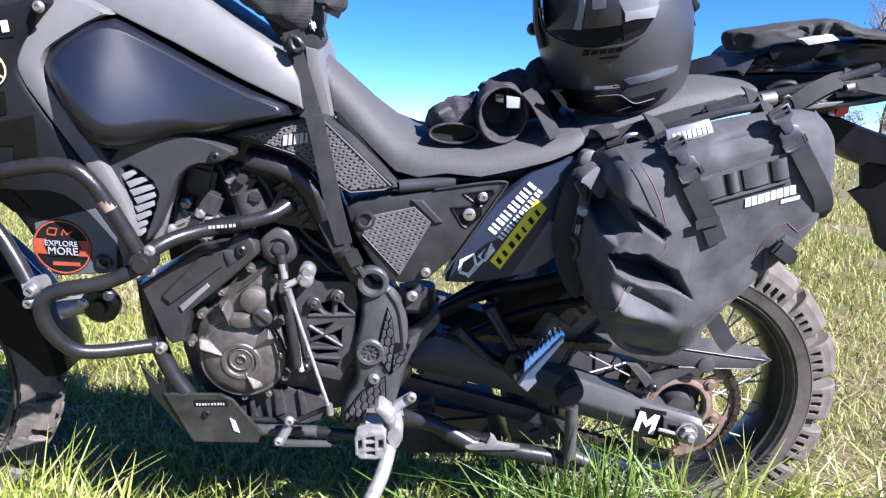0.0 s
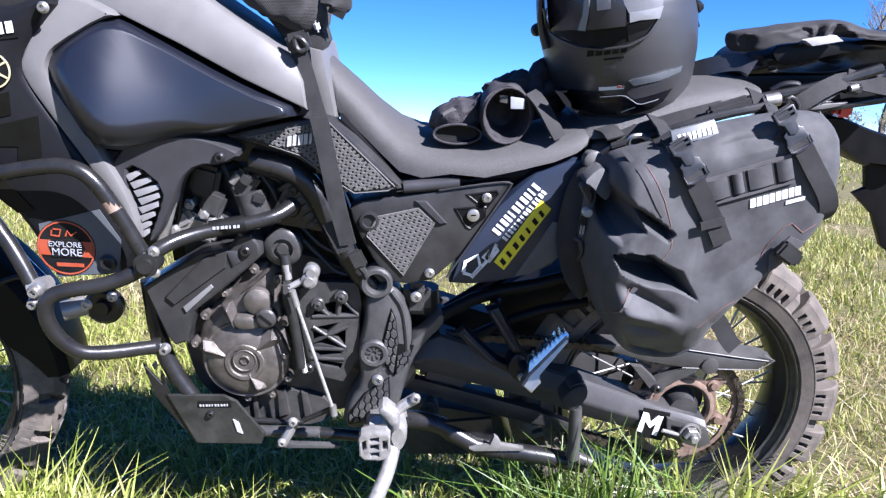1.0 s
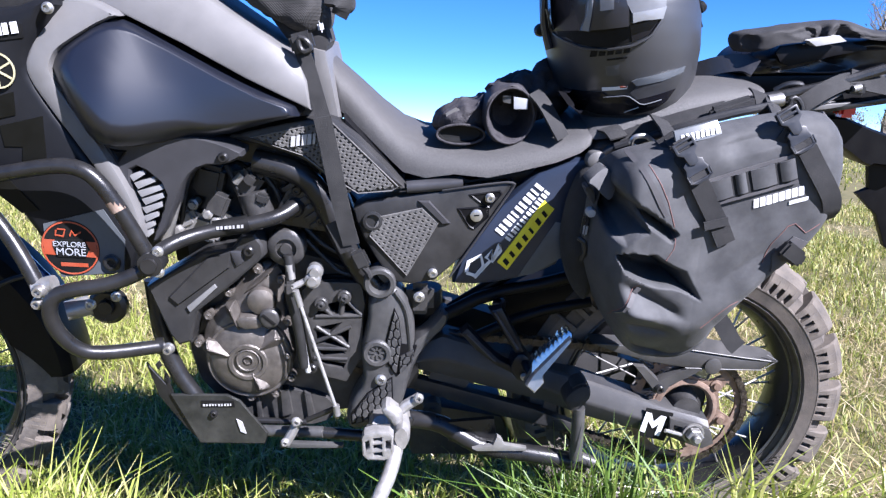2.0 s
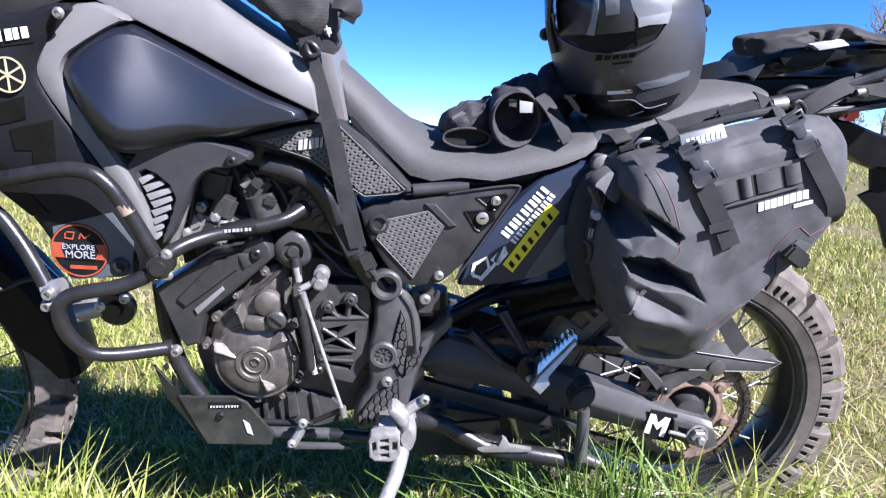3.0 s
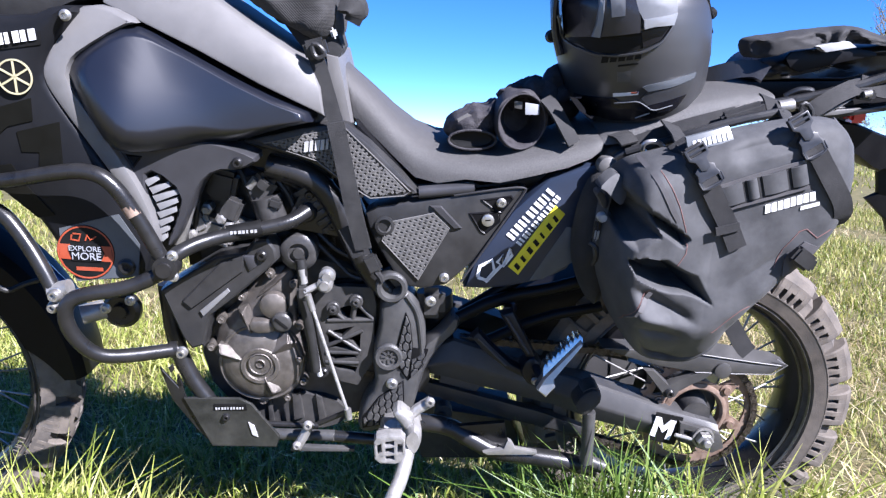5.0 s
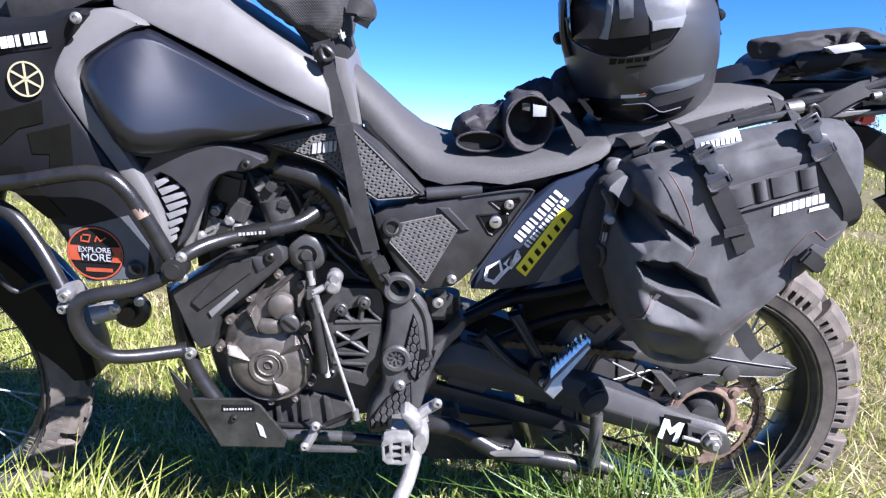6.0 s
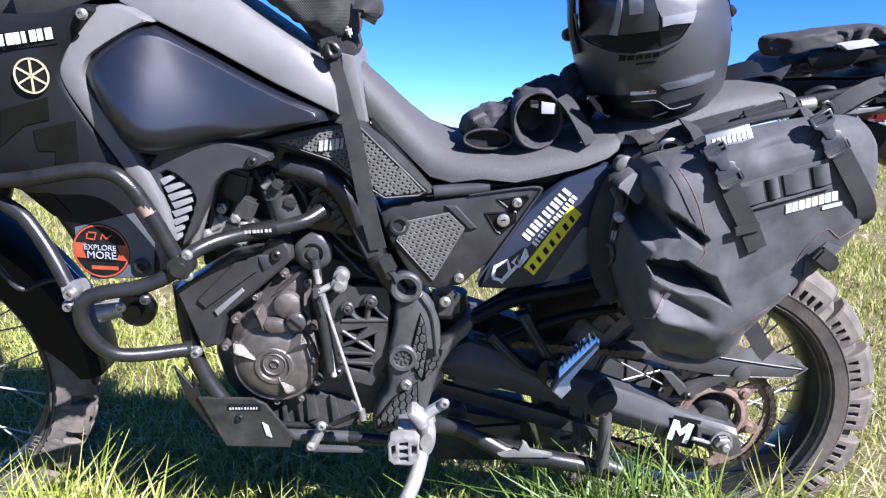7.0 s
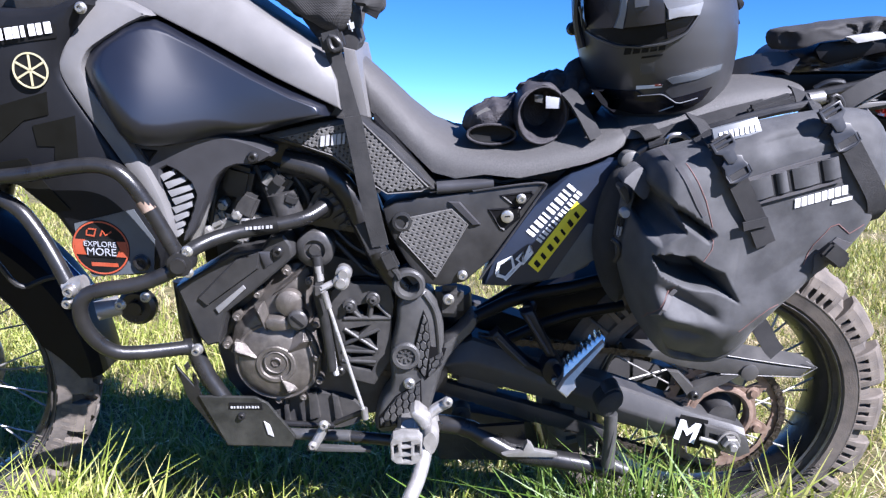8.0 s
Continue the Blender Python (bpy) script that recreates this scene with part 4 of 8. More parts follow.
part("tank_cover", dome(top, [(0, -0.204), (0.002, -0.213), (0.005, -0.215)], -0.05, 0, cover_curve), "trim", bike, "grey plastic fuel tank top cover", sharp=50)
band = [(-0.256, 1.063), (-0.213, 1.067), (-0.161, 1.042), (-0.185, 1.038), (-0.247, 1.001), (-0.263, 0.986), (-0.271, 0.959), (-0.238, 0.904), (-0.210, 0.856), (-0.192, 0.823), (-0.175, 0.787), (-0.162, 0.746), (-0.156, 0.702), (-0.164, 0.706), (-0.186, 0.762), (-0.219, 0.816), (-0.244, 0.857), (-0.279, 0.913), (-0.299, 0.947), (-0.305, 0.969), (-0.298, 0.993), (-0.280, 1.028)]
part("side_trim", dome(band, [(0, -0.214), (0.002, -0.222), (0.006, -0.2235)], -0.15, 1, crown), "trim", bike, "satin grey trim band round the tank", sharp=50)
shroud = [(-0.497, 1.050), (-0.316, 1.049), (-0.276, 1.065), (-0.240, 1.064), (-0.268, 1.030), (-0.291, 0.995), (-0.299, 0.970), (-0.294, 0.949), (-0.275, 0.914), (-0.241, 0.858), (-0.217, 0.817), (-0.184, 0.764), (-0.164, 0.708), (-0.182, 0.664), (-0.190, 0.640), (-0.295, 0.634), (-0.324, 0.704), (-0.357, 0.759), (-0.408, 0.790), (-0.509, 0.796)]
part("shroud", dome(shroud, [(0, -0.190), (0.004, -0.204), (0.014, -0.209)], -0.12, 1, lambda x, z: 0.10 * (x + 0.12) ** 2 - 0.012), "shroud", bike, "graphite radiator shroud with dark camouflage film", sharp=50)
# mirror copies on the far side
for name, pts, y, mt in (("tank_panel", tank_out, 0.23, "tank"), ("shroud", shroud, 0.21, "shroud"), ("side_trim", band, 0.225, "trim")):
    part(name, dome(pts, [(0, y - 0.02), (0.006, y)], 0.12, 1), mt, bike)
# tank core between the sides
core = [(-0.250, 1.007), (-0.181, 1.036), (0.095, 0.908), (0.130, 0.872), (0.109, 0.782), (-0.029, 0.809), (-0.183, 0.826), (-0.234, 0.853)]
part("tank_core", plate(core, -0.12, 0.24, 0.01), "plastic", bike)
rings = []
for x, zt, zb, h in ((-0.40, 1.00, 0.90, 0.05), (-0.30, 1.10, 0.88, 0.10), (-0.15, 1.09, 0.86, 0.125), (-0.05, 1.06, 0.84, 0.125), (0.04, 1.00, 0.82, 0.11), (0.09, 0.95, 0.80, 0.09)):
    rings.append([(x, -h, zb), (x, -h * 1.05, (zt + zb) / 2), (x, -h * 0.75, zt - 0.012), (x, 0, zt), (x, h * 0.75, zt - 0.012), (x, h * 1.05, (zt + zb) / 2), (x, h, zb)])
part("tank_top", loft(rings), "plastic", bike)
part("tank_rear", plate([(0.105, 0.995), (0.125, 0.990), (0.133, 0.952), (0.146, 0.875), (0.122, 0.888), (0.109, 0.942)], -0.115, 0.22, 0.006), "trim", bike, "grey rear edge of the tank")

# inner fairing bracket and radiator louvres
part("fairing_bracket", dome([(-0.220, 0.860), (-0.169, 0.851), (-0.120, 0.863), (-0.085, 0.868), (-0.058, 0.865), (-0.024, 0.855), (0.010, 0.839), (-0.024, 0.820), (-0.063, 0.820), (-0.090, 0.797), (-0.109, 0.755), (-0.137, 0.698), (-0.157, 0.688), (-0.132, 0.741), (-0.119, 0.783), (-0.158, 0.819), (-0.176, 0.810), (-0.166, 0.741), (-0.182, 0.778), (-0.199, 0.814)], [(0, -0.194), (0.002, -0.203), (0.004, -0.205)], -0.15, 1), "trim_dark", bike, "dark grey plastic inner fairing")
part("radiator", plate([(-0.216, 0.830), (-0.122, 0.831), (-0.137, 0.668), (-0.204, 0.657)], -0.165, 0.05, 0.004), "plastic", bike)
for (x0, z0), (x1, z1) in (((-0.176, 0.803), (-0.154, 0.812)), ((-0.170, 0.791), (-0.138, 0.801)), ((-0.166, 0.778), (-0.126, 0.789)), ((-0.161, 0.765), (-0.128, 0.775)),
                           ((-0.162, 0.751), (-0.132, 0.760)), ((-0.163, 0.737), (-0.140, 0.744)), ((-0.164, 0.724), (-0.148, 0.728)), ((-0.163, 0.711), (-0.152, 0.715))):
    part("louvre", plate([(x0, z0), (x1, z1), (x1 + 0.002, z1 - 0.0075), (x0 + 0.006, z0 - 0.0095)], -0.200, 0.010, 0.0008, bend=lambda x, z, zt=z1: 0.25 * (z - zt)), "louvre", bike)

# camouflage film, grey film and emblem on the shroud
def on_shroud(x, z):
    return 0.10 * (x + 0.12) ** 2 - 0.012

for pts in ([(-0.399, 0.911), (-0.325, 0.932), (-0.327, 0.898), (-0.366, 0.889), (-0.409, 0.855)], [(-0.354, 0.881), (-0.287, 0.897), (-0.291, 0.831), (-0.328, 0.826), (-0.324, 0.850), (-0.351, 0.850)], [(-0.432, 0.821), (-0.371, 0.831), (-0.351, 0.795), (-0.315, 0.750), (-0.342, 0.745), (-0.387, 0.786)]):
    part("film", plate(pts, -0.2105, 0.003, 0, bend=on_shroud), "camo", bike, "near-black camouflage film patch")
part("film", plate([(-0.312, 0.728), (-0.215, 0.753), (-0.187, 0.703), (-0.195, 0.649), (-0.295, 0.639), (-0.313, 0.692)], -0.2105, 0.003, 0, bend=on_shroud), "film_grey", bike, "grey film on the lower shroud")
part("sticker_white", plate([(-0.395, 1.025), (-0.296, 1.029), (-0.297, 1.010), (-0.400, 0.996)], -0.2108, 0.003, 0, bend=on_shroud), "black_vinyl", bike)

# round sticker with two readable words
stc = (-0.274, -0.222, 0.689)
part("round_sticker", lathe([(0, 0), (0.0455, 0), (0.0455, 0.004)], (stc[0], -0.212 + on_shroud(stc[0], stc[2]), stc[2]), 40), "black_vinyl", bike, "round black and orange sticker")
part("sticker_ring", lathe([(0.0445, 0), (0.0445, -0.0006), (0.042, -0.0006), (0.042, 0)], (stc[0], -0.212 + on_shroud(stc[0], stc[2]), stc[2]), 40), "orange", bike)

# seat for the rider
def seat_loft(stations):
    rings = []
    for x, zt, zb, h in stations:
        m = zt - zb
        half = [(1.09, 0.0), (1.08, 0.18), (1.04, 0.42), (0.96, 0.62), (0.82, 0.80), (0.60, 0.93), (0.30, 1.0)]
        ring = [(x, -h * a, zb + m * b) for a, b in half] + [(x, h * a, zb + m * b) for a, b in half[::-1]]
        rings.append(ring)
    return loft(rings)
RIDER = [
    (0.121, 0.977, 0.970, 0.050),
    (0.130, 0.971, 0.939, 0.060),
    (0.145, 0.958, 0.888, 0.072),
    (0.173, 0.933, 0.866, 0.088),
    (0.211, 0.897, 0.831, 0.104),
    (0.250, 0.866, 0.797, 0.122),
    (0.288, 0.850, 0.790, 0.134),
    (0.335, 0.842, 0.799, 0.142),
    (0.391, 0.845, 0.795, 0.148),
    (0.447, 0.858, 0.808, 0.150),
    (0.503, 0.868, 0.822, 0.148),
    (0.541, 0.878, 0.837, 0.145),
    (0.558, 0.881, 0.849, 0.140),
    (0.564, 0.876, 0.863, 0.130),
]
PILLION = [
    (0.554, 0.876, 0.859, 0.130),
    (0.568, 0.888, 0.858, 0.135),
    (0.606, 0.906, 0.863, 0.138),
    (0.671, 0.930, 0.882, 0.136),
    (0.728, 0.948, 0.901, 0.130),
    (0.787, 0.953, 0.915, 0.120),
    (0.833, 0.950, 0.924, 0.110),
    (0.855, 0.944, 0.932, 0.100),
]
part("rider_seat", seat_loft(RIDER), "seat", bike, "grained black rider seat", sharp=60)
part("passenger_seat", seat_loft(PILLION), "seat", bike, "grained black passenger seat", sharp=60)
part("seat_base", plate([(0.152, 0.887), (0.254, 0.783), (0.336, 0.791), (0.365, 0.783), (0.460, 0.800), (0.554, 0.830), (0.693, 0.878), (0.829, 0.924), (0.822, 0.909), (0.696, 0.851), (0.565, 0.811), (0.461, 0.780), (0.365, 0.764), (0.259, 0.763), (0.164, 0.807)], -0.125, 0.25, 0.006), "seat_dark", bike)

# side panels
part("upper_side_panel", dome([(-0.037, 0.860), (0.110, 0.893), (0.152, 0.883), (0.257, 0.779), (0.255, 0.771), (0.166, 0.763), (0.130, 0.788), (0.094, 0.819), (0.040, 0.839), (-0.022, 0.853)], [(0, -0.150), (0.003, -0.158), (0.008, -0.160)], -0.10, 1), "plastic", bike, "black plastic upper side panel")
part("lower_side_panel", dome([(0.165, 0.747), (0.259, 0.763), (0.316, 0.771), (0.415, 0.786), (0.440, 0.786), (0.434, 0.775), (0.327, 0.612), (0.243, 0.596), (0.212, 0.632), (0.174, 0.703)], [(0, -0.143), (0.003, -0.150), (0.008, -0.152)], -0.10, 1), "plastic", bike, "black plastic side panel with a lock")
part("rear_side_panel", dome([(0.319, 0.605), (0.449, 0.794), (0.554, 0.832), (0.579, 0.826), (0.538, 0.718), (0.528, 0.646), (0.475, 0.619), (0.389, 0.601)], [(0, -0.146), (0.003, -0.153), (0.007, -0.155)], -0.10, 1), "navy", bike, "matt navy rear side panel with white print")
part("side_tube", rod((0.257, -0.150, 0.775), (0.350, -0.145, 0.782), 0.0105, 14), "trim_dark", bike)

# engine block and its covers
part("crankcase", dome([(-0.135, 0.618), (-0.002, 0.662), (0.158, 0.620), (0.219, 0.565), (0.219, 0.354), (0.153, 0.311), (-0.032, 0.311), (-0.126, 0.354), (-0.153, 0.473)], [(0, -0.085), (0.006, -0.095)], 0.12, 1), "engine", bike, "black engine crankcase")
part("cylinder_block", plate([(-0.137, 0.764), (0.006, 0.796), (0.121, 0.767), (0.118, 0.642), (-0.004, 0.619), (-0.135, 0.618)], -0.085, 0.2, 0.01), "engine", bike)
cover = [(-0.113, 0.447), (-0.113, 0.491), (-0.096, 0.532), (-0.058, 0.566), (-0.028, 0.610), (0.005, 0.631), (0.029, 0.627), (0.039, 0.604), (0.035, 0.561), (0.039, 0.517), (0.054, 0.461), (0.045, 0.417), (0.012, 0.386), (-0.033, 0.376), (-0.083, 0.389), (-0.108, 0.417)]
part("generator_cover", dome(cover, [(0, -0.108), (0.003, -0.113), (0.008, -0.115), (0.018, -0.126), (0.026, -0.130)], -0.08, 2), "bronze", bike, "bronze-brown cast engine cover", sharp=50)

# crash bars
R = 0.0120
part("upper_crash_bar", tube([(-0.490, -0.220, 0.793), (-0.411, -0.235, 0.805), (-0.351, -0.250, 0.814), (-0.277, -0.262, 0.830), (-0.234, -0.265, 0.833), (-0.203, -0.265, 0.818), (-0.176, -0.262, 0.772), (-0.142, -0.252, 0.687)], R, 14, 2), "steel_black", bike, "black tubular crash bar")
part("lower_crash_bar", tube([(-0.139, -0.252, 0.673), (-0.165, -0.258, 0.657), (-0.207, -0.266, 0.643), (-0.256, -0.275, 0.640), (-0.285, -0.280, 0.631), (-0.295, -0.280, 0.602), (-0.288, -0.275, 0.566), (-0.266, -0.265, 0.531), (-0.237, -0.250, 0.517), (-0.158, -0.190, 0.502)], R, 14, 2), "steel_black", bike, "black tubular lower crash bar")
part("crash_bar_arm", tube([(-0.138, -0.250, 0.684), (-0.115, -0.235, 0.700), (-0.078, -0.205, 0.709), (-0.010, -0.180, 0.716), (0.044, -0.165, 0.725), (0.069, -0.140, 0.738)], R, 14, 2), "steel_black", bike, "black crash bar arm to the engine")
part("front_crash_bar", tube([(-0.441, -0.220, 0.780), (-0.391, -0.225, 0.755), (-0.368, -0.230, 0.724), (-0.343, -0.240, 0.686), (-0.318, -0.250, 0.632)], R, 14, 2), "steel_black", bike)

# skid plate
part("skid_plate", dome([(-0.170, 0.385), (-0.068, 0.384), (-0.046, 0.372), (0.002, 0.303), (-0.006, 0.281), (-0.125, 0.283)], [(0, -0.146), (0.002, -0.151)], -0.147, 0), "skid", bike, "scuffed black skid plate")
part("skid_front", plate([(-0.208, 0.446), (-0.190, 0.461), (-0.177, 0.430), (-0.166, 0.384), (-0.125, 0.283), (-0.150, 0.315), (-0.191, 0.379)], -0.146, 0.005, 0.001, [[(-0.192, 0.443), (-0.185, 0.450), (-0.182, 0.439), (-0.188, 0.432)], [(-0.180, 0.416), (-0.173, 0.421), (-0.169, 0.407), (-0.176, 0.402)]]), "steel_black", bike, "black folded front edge of the skid plate")
part("skid_belly", loft([[(-0.170, -0.150, 0.385), (-0.125, -0.150, 0.283), (-0.006, -0.150, 0.281), (0.002, -0.150, 0.303)], [(-0.271, 0.140, 0.217), (-0.216, 0.140, 0.092), (-0.069, 0.140, 0.089), (-0.060, 0.140, 0.116)]]), "steel_black", bike)

# frame guard and frame
part("frame_guard", dome([(0.190, 0.576), (0.188, 0.527), (0.175, 0.477), (0.180, 0.409), (0.159, 0.377), (0.145, 0.338), (0.151, 0.311), (0.178, 0.311), (0.243, 0.338), (0.260, 0.403), (0.268, 0.444), (0.273, 0.505), (0.265, 0.555), (0.243, 0.597), (0.221, 0.603)], [(0, -0.140), (0.004, -0.150), (0.010, -0.154)], -0.10, 1), "guard", bike, "grey cast frame guard with scale pattern")
part("frame_ring", lathe([(0.028, 0.03), (0.028, -0.004), (0.025, -0.008), (0.019, -0.008), (0.017, -0.004), (0.016, 0.02), (0, 0.02)], (0.211, -0.155, 0.606), 32), "guard", bike)

# side stand and foot pegs
part("side_stand", tube([(0.222, -0.200, 0.372), (0.243, -0.235, 0.337), (0.232, -0.270, 0.303), (0.216, -0.310, 0.285), (0.201, -0.360, 0.276)], 0.013, 12, 1), "alu", bike, "bare metal side stand leg")

# subframe and tail
part("subframe", tube([(0.219, -0.100, 0.432), (0.323, -0.100, 0.525), (0.425, -0.100, 0.593), (0.579, -0.110, 0.705), (0.798, -0.110, 0.868), (0.994, -0.090, 0.925)], 0.012, 12, 1), "seat_dark", bike)
part("tail", plate([(0.941, 0.907), (1.042, 0.903), (1.068, 0.878), (0.989, 0.876)], -0.02, 0.05, 0.01), "plastic", bike)

# ---- luggage and riding kit ----
bag = thing("saddle_bag", (0.72, -0.27, 0.56), "black cloth saddle bag with buckled straps hung beside the seat", "saddle bag")
bag_out = [(0.548, 0.789), (0.555, 0.849), (0.578, 0.871), (0.614, 0.881), (0.697, 0.914), (0.839, 0.938), (0.873, 0.915), (0.896, 0.854), (0.887, 0.781), (0.843, 0.724), (0.765, 0.640), (0.738, 0.566), (0.714, 0.538), (0.688, 0.523), (0.655, 0.519), (0.618, 0.530), (0.596, 0.556), (0.572, 0.602), (0.547, 0.667), (0.538, 0.716)]
def fold(a, b, w, d):
    return (a[0], a[1], b[0], b[1], w, d)


BAG_FOLDS = [fold((0.695, 0.888), (0.770, 0.909), 0.018, -0.008), fold((0.713, 0.873), (0.826, 0.906), 0.010, 0.004), fold((0.723, 0.697), (0.797, 0.749), 0.012, -0.005),
             fold((0.570, 0.690), (0.668, 0.632), 0.011, -0.016), fold((0.556, 0.652), (0.640, 0.634), 0.013, 0.013), fold((0.575, 0.625), (0.655, 0.603), 0.011, -0.015)]


def crease(a, b, w, d, e):
    return (a[0], a[1], b[0], b[1], w, d, e)


BAG_CREASES = [crease((0.511, 0.628), (0.705, 0.628), 1.0, 0.080, 0.11), crease((0.678, 0.624), (0.831, 0.750), 1.0, 0.040, 0.07), crease((0.856, 0.874), (0.614, 0.840), 1.0, 0.014, 0.10)]
BAG_HOLLOWS = [([(0.524, 0.874), (0.591, 0.801), (0.618, 0.745), (0.571, 0.753), (0.519, 0.737), (0.440, 0.781), (0.440, 0.890)], (0.010, 0.014, 0.022, 0.022, 0.02, 0.02, 0.02), 0.150),
               ([(0.576, 0.817), (0.641, 0.764), (0.635, 0.753), (0.599, 0.771), (0.555, 0.795)], (0.006, 0.006, 0.008, 0.02, 0.02), 0.050),
               ([(0.559, 0.731), (0.617, 0.739), (0.664, 0.708), (0.697, 0.657), (0.573, 0.707)], (0.010, 0.018, 0.020, 0.006, 0.008), 0.090)]
BAG_TOP = (0.698, -0.360, 0.865)[2]
BAG_FORM = dict(back=lambda z: -0.175 - 0.125 * min(1.0, max(0.0, (z - BAG_TOP + 0.06) / 0.09)), depth=0.185, power=16, na=260, nr=130, folds=BAG_FOLDS, rough=0.005, seed=5, cliffs=BAG_CREASES, hollows=BAG_HOLLOWS)
def bag_mesh():
    """The stuffed bag; its sunken end stays clear of the bike."""
    bm = pillow(bag_out, **BAG_FORM)
    for v in bm.verts:
        out = min(1.0, max(0.0, (-0.20 - v.co.y) / 0.10))
        v.co.y -= out * 0.13 * max(0.0, 0.68 - max(v.co.x, 0.58))      # the stuffed front end stands out a little
        if v.co.x < 0.66:
            v.co.y = min(v.co.y, -0.176)
    return bm


part("body", bag_mesh(), "cloth", bag, "wrinkled black ballistic cloth bag", sharp=80)

helmet = thing("helmet", (0.58, -0.02, 0.93), "matt graphite full-face helmet on the passenger seat", "helmet")
hc = (0.621, -0.020, 1.025)


def shell_mesh():
    """Full-face shell seen from behind: broad at the brow, drawn in towards the neck roll."""
    levels = ((0.868, 0.628, 0.660), (0.872, 0.606, 0.682), (0.880, 0.564, 0.696), (0.893, 0.547, 0.718), (0.918, 0.527, 0.740), (0.937, 0.517, 0.750), (0.960, 0.507, 0.755),
              (1.002, 0.494, 0.757), (1.030, 0.487, 0.755), (1.055, 0.484, 0.752), (1.080, 0.482, 0.745), (1.105, 0.490, 0.732), (1.130, 0.507, 0.712), (1.150, 0.532, 0.688), (1.165, 0.562, 0.660), (1.172, 0.595, 0.630))
    rings = []
    for z, x0, x1 in levels:
        cx, hx = (x0 + x1) / 2, (x1 - x0) / 2
        hy = 0.160 * min(1.0, hx / 0.134) ** 0.8
        rings.append([(cx + hx * math.cos(a), hc[1] - 0.006 * (z < 0.93) + hy * math.sin(a), z) for a in (2 * math.pi * k / 72 for k in range(72))])
    bm = loft(rings)
    bmesh.ops.subdivide_edges(bm, edges=[e for e in bm.edges if abs(e.verts[0].co.z - e.verts[1].co.z) > 0.004], cuts=2, smooth=1.0)
    return bm


bm = shell_mesh()
part("shell", bm, "helmet", helmet)

tank_bag = thing("tank_bag", (0.0, -0.05, 1.02), "black fabric tank bag strapped on the fuel tank", "tank bag")
part("body", crumple(pillow([(-0.086, 1.121), (-0.023, 1.074), (0.042, 1.032), (0.080, 1.010), (0.113, 1.007), (0.130, 1.022), (0.135, 1.052), (0.126, 1.093), (0.106, 1.140)], -0.02, 0.13, 4, 90, 22, (), 0.014, 5), 0.007, 20, 1), "mesh_cloth", tank_bag, "dark meshed fabric", sharp=80)
roll = thing("rear_roll_bag", (0.95, 0.0, 0.95), "folded black dry bag strapped on the rear rack", "duffel bag")
ROLL_CREASES = [crease(*[(0.892, 0.970), (1.055, 1.001)], 0.05, 0.030, 0.008), crease(*[(0.865, 0.952), (1.061, 0.972)], 0.03, 0.022, 0.008), crease(*[(0.865, 1.003), (0.897, 0.976)], 0.03, 0.014, 0.006), crease(*[(0.993, 1.017), (1.017, 0.991)], 0.03, 0.014, 0.006)]
part("body", crumple(pillow([(0.832, 0.953), (0.846, 0.977), (0.863, 0.996), (0.905, 1.008), (0.983, 1.021), (1.082, 1.026), (1.241, 1.032), (1.264, 0.942), (1.039, 0.937), (0.918, 0.933), (0.856, 0.938)], 0.1, 0.15, 8, 120, 40, (), 0.008, 9, cliffs=ROLL_CREASES), 0.003, 16, 2), "coated", roll, "folded shiny black dry bag", sharp=80)

# ---- motorcycle details ----
# front mudguard, fork and guard
turn_f = Matrix.Translation(FRONT) @ Matrix.Rotation(radians(6), 4, 'Z')


def arc_shell(r_in, r_out, h, a0, a1, n=40):
    """A mudguard: an arched strip with side skirts round the wheel."""
    rings = []
    for k in range(n + 1):
        a = radians(a0 + (a1 - a0) * k / n)
        end = min(1, min(k, n - k) / 4)
        ri = r_out - (r_out - r_in) * (0.45 + 0.55 * end)
        prof = [(ri, -h), (r_out - 0.02, -h * 1.02), (r_out - 0.004, -h * 0.8), (r_out + 0.006, 0), (r_out - 0.004, h * 0.8), (r_out - 0.02, h * 1.02), (ri, h), (ri, h - 0.004), (r_out - 0.024, h * 0.9), (r_out - 0.010, h * 0.7), (r_out, 0), (r_out - 0.010, -h * 0.7), (r_out - 0.024, -h * 0.9), (ri, -h + 0.004)]
        rings.append([(r * math.cos(a), y, r * math.sin(a)) for r, y in prof])
    return loft(rings)


bm = arc_shell(0.292, 0.385, 0.072, 2, 150)
bm.transform(turn_f)
part("front_mudguard", bm, "seat_dark", bike, "black plastic front mudguard")
for s in (-1, 1):
    bm = rod((0.03, s * 0.098, -0.06), (0.27, s * 0.098, 0.62), 0.026, 20)
    rod((0.27, s * 0.098, 0.60), (0.37, s * 0.098, 0.90), 0.022, 16, bm)
    bm.transform(turn_f)
    part("fork_leg", bm, "steel_black", bike)
    bm = block((0.0, s * 0.098, 0.0), (0.07, 0.05, 0.11), 0.012)
    bm.transform(turn_f)
    part("fork_foot", bm, "alu_dull", bike)
bm = block((0.10, -0.075, 0.02), (0.10, 0.04, 0.08), 0.012, (0, -30, 0))
bm.transform(turn_f)
part("brake_caliper", bm, "steel_black", bike)
part("brake_hose", tube([(-0.500, -0.130, 0.630), (-0.476, -0.120, 0.574), (-0.444, -0.100, 0.588), (-0.409, -0.090, 0.593)], 0.005, 8), "cable", bike)
